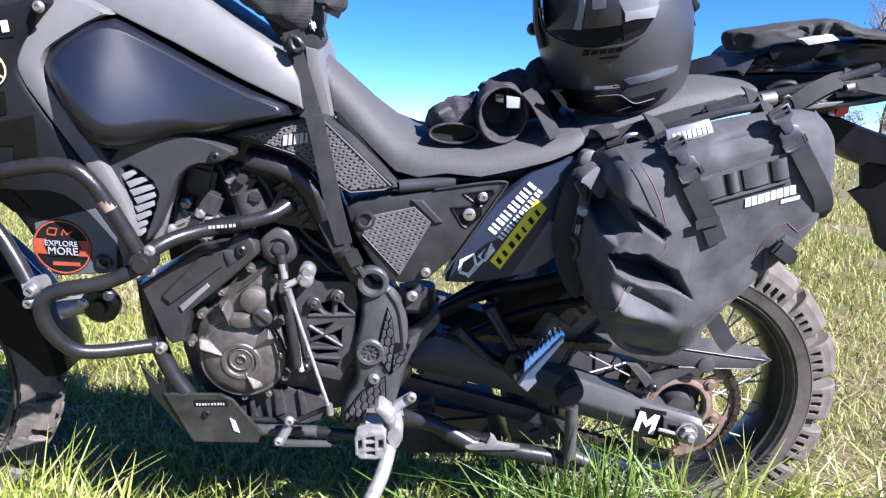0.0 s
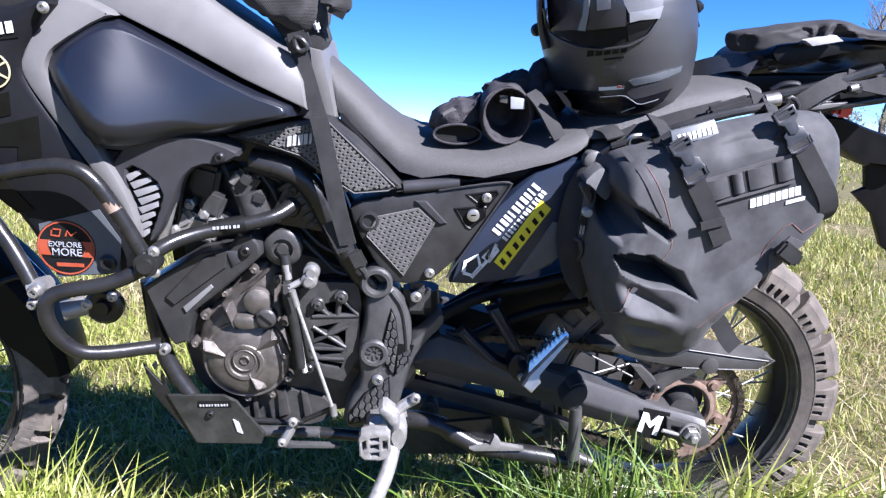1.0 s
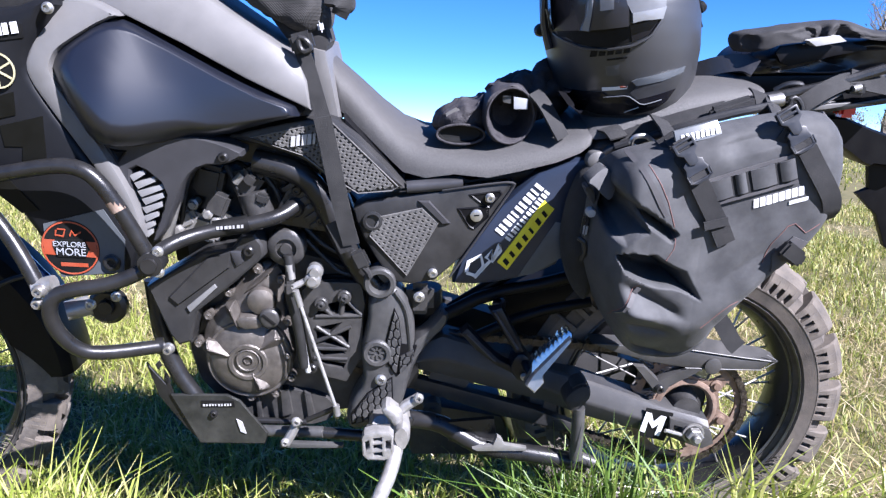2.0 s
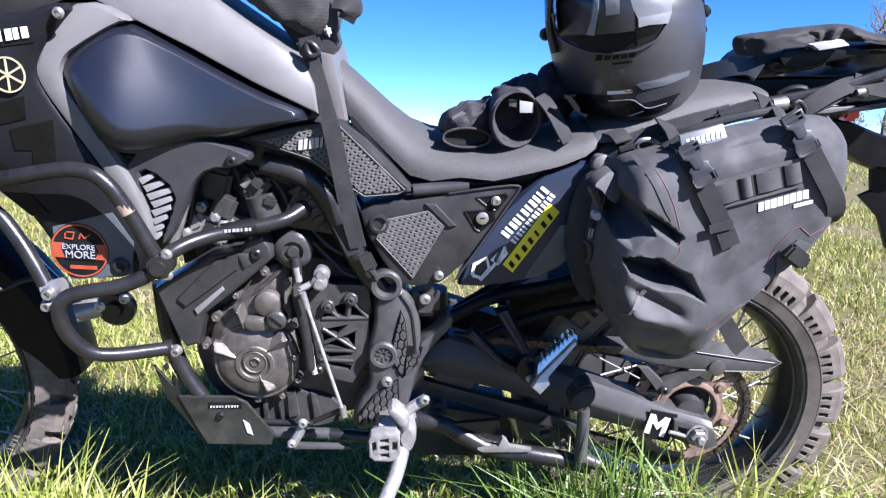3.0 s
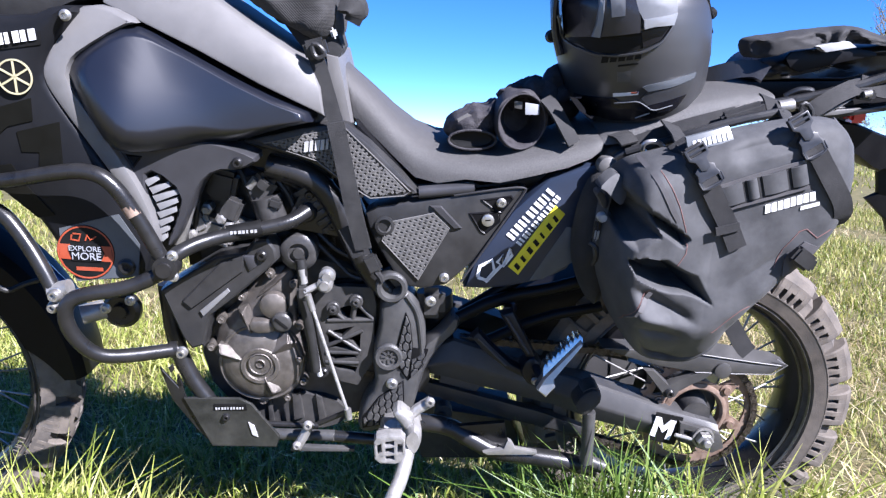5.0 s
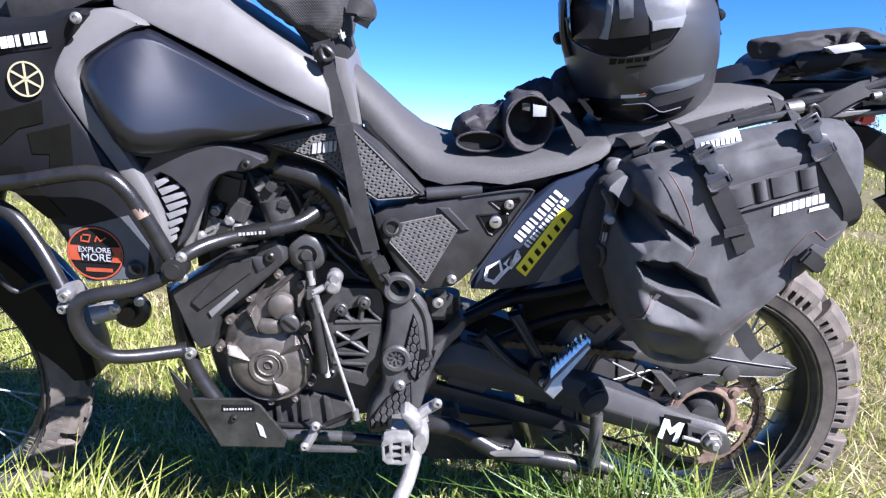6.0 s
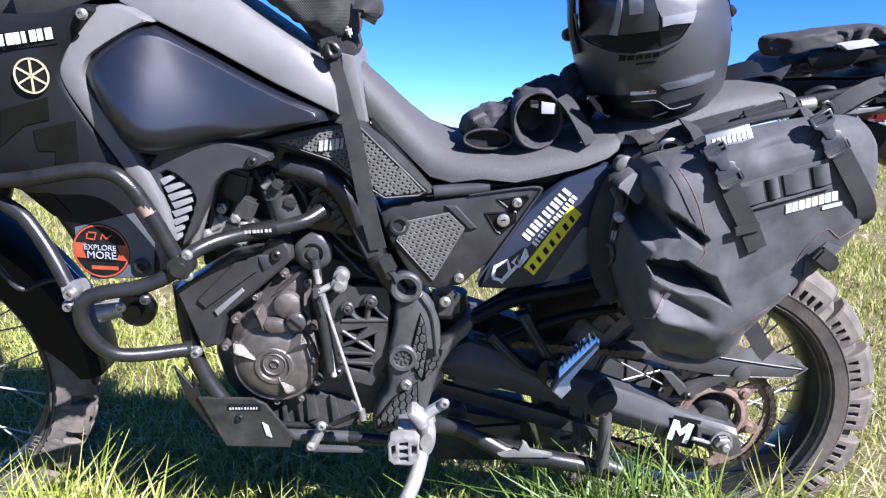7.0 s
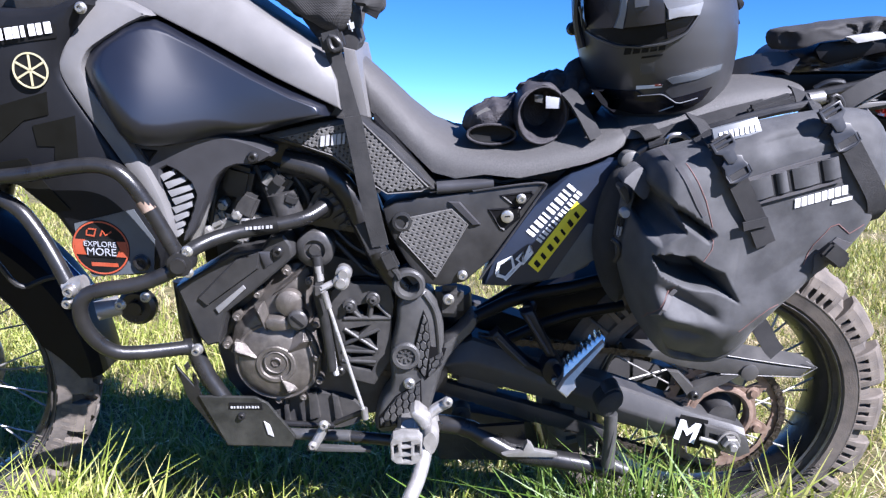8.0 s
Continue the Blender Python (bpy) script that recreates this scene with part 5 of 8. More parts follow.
part("blue_tube", tube([(-0.398, -0.165, 0.682), (-0.365, -0.170, 0.638), (-0.337, -0.175, 0.609)], 0.010, 10), mat("blue_tone", (0.02, 0.06, 0.22), (0.03, 0.08, 0.28), 0.3, scale=20), bike, "blue tube behind the front crash bar")
part("headlight_fairing", plate([(-0.520, 1.114), (-0.358, 1.068), (-0.295, 1.085), (-0.344, 1.044), (-0.400, 1.025), (-0.552, 0.962)], -0.13, 0.26, 0.02), "plastic", bike)
part("cockpit", plate([(-0.384, 1.092), (-0.281, 1.117), (-0.245, 1.076), (-0.325, 1.044), (-0.377, 1.034)], -0.17, 0.1, 0.01), "plastic", bike)
disc_bolt((-0.254, -0.224, 1.052), 0.0075, "chrome", bike, "bright button-head bolt")
disc_bolt((-0.027, -0.207, 0.834), 0.008, "steel_black", bike)
disc_bolt((-0.212, -0.222, 0.665), 0.013, "steel_black", bike, "black shroud bolt with a washer")

# Near-black pad paints the shade of a three-cornered recess.
part("fairing_recess_shade", dome([(-0.200, 0.846), (-0.173, 0.843), (-0.189, 0.823)], [(0, -0.2055), (0.002, -0.2075), (0.004, -0.2055)], -0.20, 0), "seat_dark", bike)

# emblem: ring with three crossed forks
em = (-0.342, -0.226, 0.963)
EY = -0.2125 + on_shroud(em[0], em[2])
part("emblem", lathe([(0, 0), (0.0265, 0), (0.0265, 0.004)], (em[0], EY, em[2]), 36), "black_vinyl", bike, "round gold and black emblem")
emb = part("emblem_ring", lathe([(0.0262, 0), (0.0262, -0.0015), (0.0238, -0.0015), (0.0238, 0)], (em[0], EY, em[2]), 36), "gold", bike)
for k in range(6):
    a = math.pi / 2 + k * math.pi / 3
    part("emblem_arm", strap([(em[0], EY - 0.0008, em[2]), (em[0] + 0.023 * math.cos(a), EY - 0.0008, em[2] + 0.023 * math.sin(a))], 0.0028, 0.0015, smooth=0), "gold", emb)
bars(bike, "print", [(-0.393, 1.003), (-0.300, 1.018)][0], tuple(Vector([(-0.393, 1.003), (-0.300, 1.017)][1]) - Vector([(-0.393, 1.003), (-0.300, 1.017)][0])), 0.016, 8, "white", -0.2215, 0.22, 0.1)

# round sticker print
SYB = -0.212 + on_shroud(stc[0], stc[2])
bm = plate([(stc[0] - 0.041, stc[2] - 0.010), (stc[0] + 0.041, stc[2] - 0.016), (stc[0] + 0.041, stc[2] + 0.010), (stc[0] - 0.041, stc[2] + 0.015)], SYB - 0.0008, 0.002, 0)
part("sticker_band", bm, "orange", bike)
bm = plate([(stc[0] - 0.022, stc[2] - 0.014), (stc[0] + 0.022, stc[2] - 0.016), (stc[0] + 0.030, stc[2] - 0.002), (stc[0] + 0.024, stc[2] + 0.015), (stc[0] - 0.022, stc[2] + 0.014), (stc[0] - 0.026, stc[2])], SYB - 0.0014, 0.002, 0)
part("sticker_shield", bm, "black_vinyl", bike)
lettering(bike, "EXPLORE", (stc[0], stc[2] + 0.0065), 0.0125, -3, "tag", SYB - 0.0024)
lettering(bike, "MORE", (stc[0] + 0.001, stc[2] - 0.0065), 0.0175, -3, "tag", SYB - 0.0024)
bm = strap([(stc[0] - 0.018, SYB - 0.0008, stc[2] + 0.030), (stc[0] - 0.020, SYB - 0.0008, stc[2] + 0.022), (stc[0] - 0.008, SYB - 0.0008, stc[2] + 0.020), (stc[0] - 0.004, SYB - 0.0008, stc[2] + 0.031), (stc[0] - 0.016, SYB - 0.0008, stc[2] + 0.032)], 0.0025, 0.001, smooth=0)
strap([(stc[0] + 0.002, SYB - 0.0008, stc[2] + 0.020), (stc[0] + 0.006, SYB - 0.0008, stc[2] + 0.029), (stc[0] + 0.010, SYB - 0.0008, stc[2] + 0.021), (stc[0] + 0.020, SYB - 0.0008, stc[2] + 0.027)], 0.0025, 0.001, smooth=0, bm=bm)
part("sticker_mark", bm, "orange", bike)
bm = plate([(stc[0] - 0.018, stc[2] - 0.030), (stc[0] + 0.024, stc[2] - 0.032), (stc[0] + 0.024, stc[2] - 0.026), (stc[0] - 0.018, stc[2] - 0.024)], SYB - 0.0008, 0.002, 0)
part("sticker_mark", bm, "orange", bike)

# ribbed grip inserts in the side panels
up_poly = [(0.007, 0.857), (0.136, 0.885), (0.243, 0.779), (0.233, 0.772), (0.177, 0.767), (0.135, 0.794), (0.091, 0.829)]
grip = part("grip_insert", plate(up_poly, -0.1615, 0.006, 0.001), "plastic", bike, "grey rubber grip insert with a ribbed lattice")
for rib in lattice([(0.014, 0.858), (0.134, 0.883), (0.237, 0.779), (0.179, 0.771), (0.135, 0.799), (0.091, 0.833)], -0.1640, 0.0080, (28, -48), 0.0023, 0.0014):
    part("rib", rib, "mesh", grip)
part("grip_border", tube([(p[0], -0.163, p[1]) for p in up_poly], 0.0013, 6, 0, closed=True), "mesh", bike)
lo_poly = [(0.214, 0.725), (0.282, 0.740), (0.309, 0.714), (0.257, 0.620), (0.195, 0.691)]
grip = part("grip_insert", plate(lo_poly, -0.1535, 0.004, 0.001), "plastic", bike, "grey rubber grip insert with a square lattice")
for rib in lattice(lo_poly, -0.1560, 0.0082, (12, -48), 0.0024, 0.0018):
    part("rib", rib, "mesh", grip)
part("grip_border", tube([(p[0], -0.155, p[1]) for p in lo_poly], 0.0014, 6, 0, closed=True), "mesh", bike)
part("panel_plug", lathe([(0.0165, 0.004), (0.0165, -0.003), (0.012, -0.004), (0.0105, 0.002), (0, 0.002)], (0.200, -0.153, 0.717), 28), "plastic", bike, "round rubber plug")
part("panel_plug", lathe([(0.0165, 0.004), (0.0165, -0.003), (0.012, -0.004), (0.0105, 0.002), (0, 0.002)], (0.157, -0.160, 0.784), 28), "plastic", bike)
part("panel_rib", dome([(0.276, 0.753), (0.295, 0.753), (0.331, 0.714), (0.317, 0.712)], [(0, -0.154), (0.002, -0.1575)], -0.15, 0), "trim_dark", bike)
# Near-black pads under the lock and a bolt paint their recesses' shade.
part("lock_recess_shade", dome([(0.341, 0.740), (0.395, 0.745), (0.396, 0.725), (0.371, 0.702), (0.362, 0.706)], [(0, -0.1525), (0.002, -0.1545), (0.004, -0.153)], -0.148, 0), "seat_dark", bike)
bm = lathe([(0.0105, 0.004), (0.0105, -0.004), (0.0085, -0.005), (0, -0.005)], (0.374, -0.155, 0.729), 28)
part("lock_barrel", bm, "chrome", bike, "bright seat lock")
# A black bar paints the shade inside the keyhole.
part("lock_slot_shade", block(Vector((0.374, -0.160, 0.730)), (0.009, 0.001, 0.0022), 0, (0, -5, 0)), "black_vinyl", bike)
part("bolt_recess_shade", dome([(0.360, 0.764), (0.413, 0.772), (0.417, 0.766), (0.397, 0.739), (0.385, 0.744)], [(0, -0.1525), (0.002, -0.1545), (0.004, -0.153)], -0.148, 0), "seat_dark", bike)
disc_bolt((0.396, -0.156, 0.759), 0.0075, "chrome", bike, "bright panel bolt")
disc_bolt((0.302, -0.155, 0.624), 0.0078, "chrome", bike, "bright panel bolt")
part("panel_edge", tube([(p[0], -0.1535, p[1]) for p in [(0.316, 0.771), (0.415, 0.786), (0.438, 0.785), (0.434, 0.776), (0.331, 0.616)]], 0.002, 6, 1), "trim_dark", bike)

# print on the rear side panel
A0, A1 = [(0.419, 0.693), (0.488, 0.779)]
B0, B1 = [(0.432, 0.683), (0.498, 0.771)]
bars(bike, "print", A0, tuple(Vector(A1) - Vector(A0)), 0.0165, 11, "white", -0.1565, 0.40, 0.0, "white block print in two lines")
bars(bike, "print", B0, tuple(Vector(B1) - Vector(B0)), 0.0100, 14, "white", -0.1565, 0.40, 0.0)
bm = strap([(0.360, -0.157, 0.627), (0.363, -0.157, 0.646), (0.384, -0.157, 0.658), (0.389, -0.157, 0.638), (0.376, -0.157, 0.621), (0.360, -0.157, 0.626)], 0.006, 0.0012, smooth=0)
strap([(0.374, -0.157, 0.617), (0.400, -0.157, 0.648), (0.393, -0.157, 0.654), (0.402, -0.157, 0.667), (0.404, -0.157, 0.648), (0.415, -0.157, 0.679), (0.418, -0.157, 0.667), (0.402, -0.157, 0.646)], 0.0055, 0.0012, smooth=0, bm=bm)
part("print_mark", bm, "white", bike, "white outline mark")
part("yellow_sticker", plate([(0.412, 0.646), (0.487, 0.756), (0.505, 0.741), (0.43, 0.631)], -0.1568, 0.002, 0.0005), "yellow", bike, "yellow oblong sticker with black print")
C0, C1 = [(0.429, 0.639), (0.501, 0.74)]
bars(bike, "sticker_print", C0, tuple(Vector(C1) - Vector(C0)), 0.0110, 7, "black_vinyl", -0.1578, 0.55, 0.25)
part("film", plate([(0.449, 0.619), (0.509, 0.718), (0.535, 0.714), (0.525, 0.655), (0.474, 0.623)], -0.1558, 0.002, 0.0005), "film_grey", bike, "slate grey stripe on the rear panel")
T0, T1 = [(0.071, 0.844), (0.115, 0.850)]
bars(bike, "print", T0, tuple(Vector(T1) - Vector(T0)), 0.0165, 5, "grey_print", -0.1672, 0.22, 0.25, "pale raised print")

# crash bar clamps, bolts and brackets
def clamp(c, r=0.019, label=""):
    bm = lathe([(0, -0.024), (0.012, -0.024), (0.012, -0.018), (r, -0.017), (r, 0.015), (0, 0.015)], c, 20)
    return part("tube_clamp", bm, "steel_black", bike, label)

clamp((-0.136, -0.252, 0.678))
disc_bolt((-0.124, -0.262, 0.698), 0.008, "chrome", bike)
disc_bolt((-0.126, -0.262, 0.664), 0.008, "chrome", bike)
disc_bolt((-0.311, -0.262, 0.633), 0.0105, "chrome", bike, "bright crash bar bolt", h=0.012)
disc_bolt((-0.318, -0.258, 0.611), 0.0095, "chrome", bike, "bright crash bar bolt", h=0.012)
part("bar_joint", rod((-0.324, -0.250, 0.632), (-0.293, -0.250, 0.640), 0.014, 14), "alu_dull", bike)
part("bar_joint", rod((-0.289, -0.235, 0.586), (-0.256, -0.220, 0.591), 0.016, 14), "alu_dull", bike, "bright clamp behind the crash bar")
disc_bolt((-0.247, -0.240, 0.600), 0.008, "chrome", bike)
part("bar_scuff", rod((-0.168, -0.193, 0.503), (-0.156, -0.190, 0.503), 0.0142, 14), "steel_black", bike)
disc_bolt((-0.147, -0.195, 0.500), 0.009, "chrome", bike, h=0.012)
part("bar_sleeve", rod((-0.055, -0.192, 0.712), (-0.001, -0.179, 0.719), 0.0144, 16), "black_vinyl", bike, "black sleeve with white print")
U0, U1 = (-0.047, -0.207, 0.720), (-0.001, -0.196, 0.724)
bars(bike, "print", (U0[0], U0[2] - 0.004), (U1[0] - U0[0], U1[2] - U0[2]), 0.005, 7, "grey_print", -0.2065, 0.3, 0.1)
part("bar_end", lathe([(0.017, 0.02), (0.017, -0.006), (0.013, -0.010), (0, -0.010)], (0.067, -0.130, 0.733), 24), "steel_black", bike)
part("bar_bracket", plate([(0.064, 0.779), (0.083, 0.769), (0.127, 0.701), (0.117, 0.689), (0.038, 0.703), (0.032, 0.720)], -0.128, 0.010, 0.002), "steel_black", bike)
for q in ((0.072, -0.131, 0.763), (0.110, -0.131, 0.709)):
    disc_bolt(q, 0.008, "steel_black", bike)
part("horn", lathe([(0, -0.012), (0.012, -0.012), (0.014, -0.004), (0.026, -0.006), (0.033, 0.0), (0.033, 0.012), (0.02, 0.03), (0, 0.03)], (-0.260, -0.150, 0.558), 32), "steel_black", bike, "round black horn")
disc_bolt((-0.237, -0.165, 0.582), 0.008, "chrome", bike)

# plastic cover in front of the engine
part("engine_shield", dome([(-0.187, 0.599), (-0.169, 0.611), (-0.086, 0.662), (-0.036, 0.671), (-0.02, 0.69), (0.003, 0.695), (0.016, 0.676), (0.018, 0.655), (0.004, 0.641), (-0.04, 0.602), (-0.103, 0.552), (-0.119, 0.494), (-0.142, 0.487), (-0.156, 0.507)], [(0, -0.146), (0.0015, -0.157), (0.005, -0.160)], -0.11, 0), "plastic", bike, "black angular plastic shield in front of the engine")
part("shield_fold", dome([(-0.078, 0.654), (-0.036, 0.667), (-0.042, 0.634), (-0.134, 0.565), (-0.15, 0.581)], [(0, -0.1600), (0.003, -0.1655)], -0.155, 0), "plastic", bike)
part("shield_strip", plate([(-0.120, 0.563), (-0.070, 0.605), (-0.066, 0.599), (-0.115, 0.553)], -0.1645, 0.004, 0.001), "louvre", bike)
disc_bolt((-0.008, -0.163, 0.665), 0.009, "steel_black", bike)
part("shield_facet", dome([(-0.041, 0.665), (-0.020, 0.665), (-0.017, 0.646), (-0.031, 0.636)], [(0, -0.1625), (0.003, -0.1645)], -0.158, 0), "trim_dark", bike)
part("down_tube", tube([(-0.188, -0.120, 0.597), (-0.182, -0.125, 0.489), (-0.162, -0.130, 0.424), (-0.126, -0.135, 0.366)], 0.0155, 14, 1), "steel_black", bike, "black frame down tube")
part("down_tube", tube([(-0.17, 0.12, 0.60), (-0.15, 0.125, 0.50), (-0.10, 0.13, 0.40)], 0.0155, 14, 1), "steel_black", bike)

# generator cover details
ec = (-0.027, -0.145, 0.451)
part("cover_plate", lathe([(0.079, 0.012), (0.078, 0.002), (0.075, -0.001), (0.071, 0.0), (0.064, -0.006), (0.050, -0.010), (0.036, -0.012), (0.034, -0.0145), (0.028, -0.0145), (0.026, -0.011), (0, -0.011)], ((-0.028, -0.140, 0.446)[0], -0.131, (-0.028, -0.140, 0.446)[2]), 56), "bronze", bike)
bm = lathe([(0.0215, 0.004), (0.0215, -0.004), (0.020, -0.005), (0.0185, -0.003), (0.010, -0.003), (0.008, -0.005)], (ec[0], -0.142, ec[2]), 32)
lathe([(0.008, -0.005), (0.007, -0.001), (0, -0.001)], (ec[0], -0.142, ec[2]), 6, bm)
part("centre_plug", bm, "bronze", bike, "round plug with a hexagon socket")
def wedge(a, b, w, y, h):
    """A cast rib with two flat flanks: broad and high at a, running to a point at b."""
    a, b = Vector(a), Vector(b)
    u = (b - a).normalized()
    v = Vector((-u.y, u.x))
    L = (b - a).length
    base = [a - u * 0.004 + v * w * 0.75, a + u * L * 0.25 + v * w, b + v * w * 0.12, b - v * w * 0.12, a + u * L * 0.25 - v * w, a - u * 0.004 - v * w * 0.75]
    bm = bmesh.new()
    low = [bm.verts.new((p.x, y + 0.012, p.y)) for p in base]
    rim = [bm.verts.new((p.x, y, p.y)) for p in base]
    c0, c1 = a + u * L * 0.10, a + u * L * 0.80
    top = [bm.verts.new((c0.x, y - h, c0.y)), bm.verts.new((c1.x, y - h * 0.7, c1.y))]
    for k in range(6):
        bm.faces.new((low[k], low[(k + 1) % 6], rim[(k + 1) % 6], rim[k]))
    for f in ((rim[0], rim[1], top[0]), (rim[1], rim[2], top[1], top[0]), (rim[2], rim[3], top[1]), (rim[3], rim[4], top[0], top[1]), (rim[4], rim[5], top[0]), (rim[5], rim[0], top[0])):
        bm.faces.new(f)
    bmesh.ops.bevel(bm, geom=[e for e in bm.edges if top[0] in e.verts or top[1] in e.verts], offset=0.0015, segments=2, affect='EDGES', clamp_overlap=True)
    return bm


for (a, b), w in (([(-0.100, 0.477), (-0.052, 0.455)], 0.014), ([(-0.004, 0.391), (-0.024, 0.428)], 0.015), ([(0.030, 0.500), (-0.014, 0.464)], 0.017), ([(-0.052, 0.556), (-0.040, 0.508)], 0.011)):
    part("cover_rib", wedge(a, b, w, -0.138, 0.014), "bronze", bike)
part("cover_ridge", dome([(-0.046, 0.537), (-0.008, 0.541), (0.006, 0.528), (0.004, 0.512), (-0.040, 0.510)], [(0, -0.139), (0.003, -0.147), (0.007, -0.149)], -0.13, 1), "bronze", bike)
part("cover_neck", loft([[(x + r * 0.62 * math.cos(q), -0.112 - r * 0.8 * math.sin(q), z + r * 0.78 * math.cos(q)) for q in (math.pi * k / 10 for k in range(11))] for x, z, r in ((-0.020, 0.585, 0.026), (0.004, 0.603, 0.030), (0.024, 0.620, 0.030), (0.036, 0.632, 0.024))]), "bronze", bike, "rounded neck of the engine cover")
bc = (0.002, -0.140, 0.563)
part("cover_boss", lathe([(0.026, 0.006), (0.024, -0.004), (0.014, -0.009), (0, -0.010)], (bc[0], -0.138, bc[2]), 32), "bronze", bike)
oc = (0.017, -0.155, 0.536)
bm = lathe([(0.018, 0.014), (0.018, -0.004), (0.015, -0.007), (0.013, -0.008), (0, -0.008)], (oc[0], -0.148, oc[2]), 32)
part("oil_filler_cap", bm, "engine", bike, "black slotted oil filler cap")
# The cap's slot is a black bar, its shade put into the colour.
part("cap_slot_shade", block((oc[0], -0.1565, oc[2]), (0.028, 0.002, 0.0045), 0.0005, (0, 42, 0)), "black_vinyl", bike)
for q in ((-0.003, -0.125, 0.619), (-0.056, -0.125, 0.575), (-0.095, -0.125, 0.531), (0.042, -0.130, 0.456), (0.046, -0.125, 0.407), (0.015, -0.120, 0.371), (-0.031, -0.120, 0.364), (-0.118, -0.120, 0.474), (0.036, -0.120, 0.598), (0.044, -0.120, 0.517)):
    bm = lathe([(0.0085, 0.02), (0.0085, -0.003), (0.0058, -0.003), (0.0058, -0.009), (0.004, -0.010), (0, -0.008)], q, 14)
    part("cover_bolt", bm, "bronze", bike)

# open-work sprocket cover
lat = [(0.074, 0.585), (0.091, 0.597), (0.130, 0.600), (0.178, 0.598), (0.184, 0.559), (0.180, 0.533), (0.177, 0.454), (0.147, 0.404), (0.113, 0.413), (0.086, 0.445), (0.079, 0.485), (0.073, 0.528)]
holes = [[(0.103, 0.549), (0.119, 0.535), (0.096, 0.535)], [(0.114, 0.557), (0.139, 0.564), (0.135, 0.539), (0.130, 0.538)], [(0.149, 0.560), (0.172, 0.541), (0.146, 0.539)], [(0.100, 0.513), (0.141, 0.522), (0.120, 0.502)],
         [(0.129, 0.500), (0.154, 0.513), (0.152, 0.479)], [(0.096, 0.506), (0.113, 0.497), (0.096, 0.488)], [(0.101, 0.482), (0.120, 0.493), (0.144, 0.474)], [(0.097, 0.467), (0.141, 0.467), (0.146, 0.461), (0.106, 0.456)], [(0.100, 0.449), (0.146, 0.441), (0.142, 0.431), (0.110, 0.439)]]
part("sprocket_cover", plate(lat, -0.138, 0.016, 0.003, holes), "engine", bike, "black open-work front sprocket cover")
# Near-black plate stands in for the shade behind the cover's openings.
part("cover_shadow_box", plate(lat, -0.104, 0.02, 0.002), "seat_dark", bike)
for a, b in (((0.109, 0.553), (0.128, 0.533)), ((0.146, 0.566), (0.140, 0.533)), ((0.151, 0.566), (0.176, 0.538)), ((0.096, 0.535), (0.178, 0.536)), ((0.096, 0.515), (0.153, 0.474)), ((0.093, 0.484), (0.158, 0.515)), ((0.091, 0.472), (0.150, 0.470)), ((0.090, 0.453), (0.150, 0.450))):
    part("cover_rib", rod((a[0], -0.138, a[1]), (b[0], -0.137, b[1]), 0.0038, 10), "engine", bike)
for q in ((0.107, -0.141, 0.560), (0.148, -0.141, 0.574)):
    part("bolt_boss", lathe([(0.0125, 0.010), (0.0125, -0.004), (0.0105, -0.006), (0, -0.006)], q, 24), "engine", bike)
    disc_bolt((q[0], -0.147, q[2]), 0.0065, "chain_guard", bike)
disc_bolt((0.086, -0.139, 0.432), 0.0085, "steel_black", bike)

# gear linkage, clutch drum and hoses
wp = (0.050, -0.130, 0.661)
bm = lathe([(0.033, 0.03), (0.033, -0.004), (0.029, -0.008), (0.018, -0.010), (0.017, -0.004), (0.010, -0.004), (0.009, -0.012), (0, -0.012)], wp, 36)
part("water_pump", bm, "engine", bike, "round grey pump housing")
part("bar_wear", rod((-0.182, -0.262, 0.779), (-0.174, -0.262, 0.763), 0.01235, 14), "rust", bike, "worn bare spot on the crash bar")
part("gear_rod", tube([(0.073, -0.175, 0.584), (0.099, -0.185, 0.498), (0.123, -0.195, 0.420), (0.134, -0.200, 0.386)], 0.0032, 10, 0), "alu", bike, "thin silver gear change rod")
part("rod_joint", rod((0.134, -0.200, 0.392), (0.136, -0.200, 0.372), 0.0062, 12), "alu_dull", bike)
part("rod_joint", rod((0.069, -0.175, 0.599), (0.076, -0.175, 0.570), 0.0058, 12), "alu_dull", bike)
part("linkage_hose", tube([(0.054, -0.145, 0.652), (0.058, -0.150, 0.621), (0.054, -0.150, 0.589), (0.062, -0.150, 0.546), (0.068, -0.148, 0.501), (0.073, -0.145, 0.438)], 0.009, 12, 1), "cable", bike)
part("linkage_hose", rod((0.056, -0.150, 0.637), (0.059, -0.152, 0.611), 0.0075, 12), "alu_dull", bike)
part("gear_arm", tube([(0.060, -0.160, 0.598), (0.080, -0.155, 0.607), (0.099, -0.150, 0.614)], 0.006, 10, 0), "alu_dull", bike)
for q in ((0.100, -0.150, 0.625), (0.096, -0.155, 0.611)):
    bm = lathe([(0.014, 0.01), (0.014, -0.006), (0.009, -0.008), (0.008, -0.014), (0, -0.014)], q, 16)
    part("pivot_bolt", bm, "alu_dull", bike)
part("joint_block", block((0.058, -0.155, 0.596), (0.022, 0.02, 0.026), 0.005), "engine", bike)
part("drain_tube", tube([(0.072, -0.140, 0.486), (0.077, -0.145, 0.444), (0.080, -0.145, 0.428)], 0.005, 8, 0), "grey_print", bike)

# cylinder head clutter behind the side panel
part("head_casting", block((-0.097, -0.100, 0.691), (0.07, 0.04, 0.045), 0.008, (0, 20, 0)), "alu_dull", bike, "cast aluminium cylinder head flange")
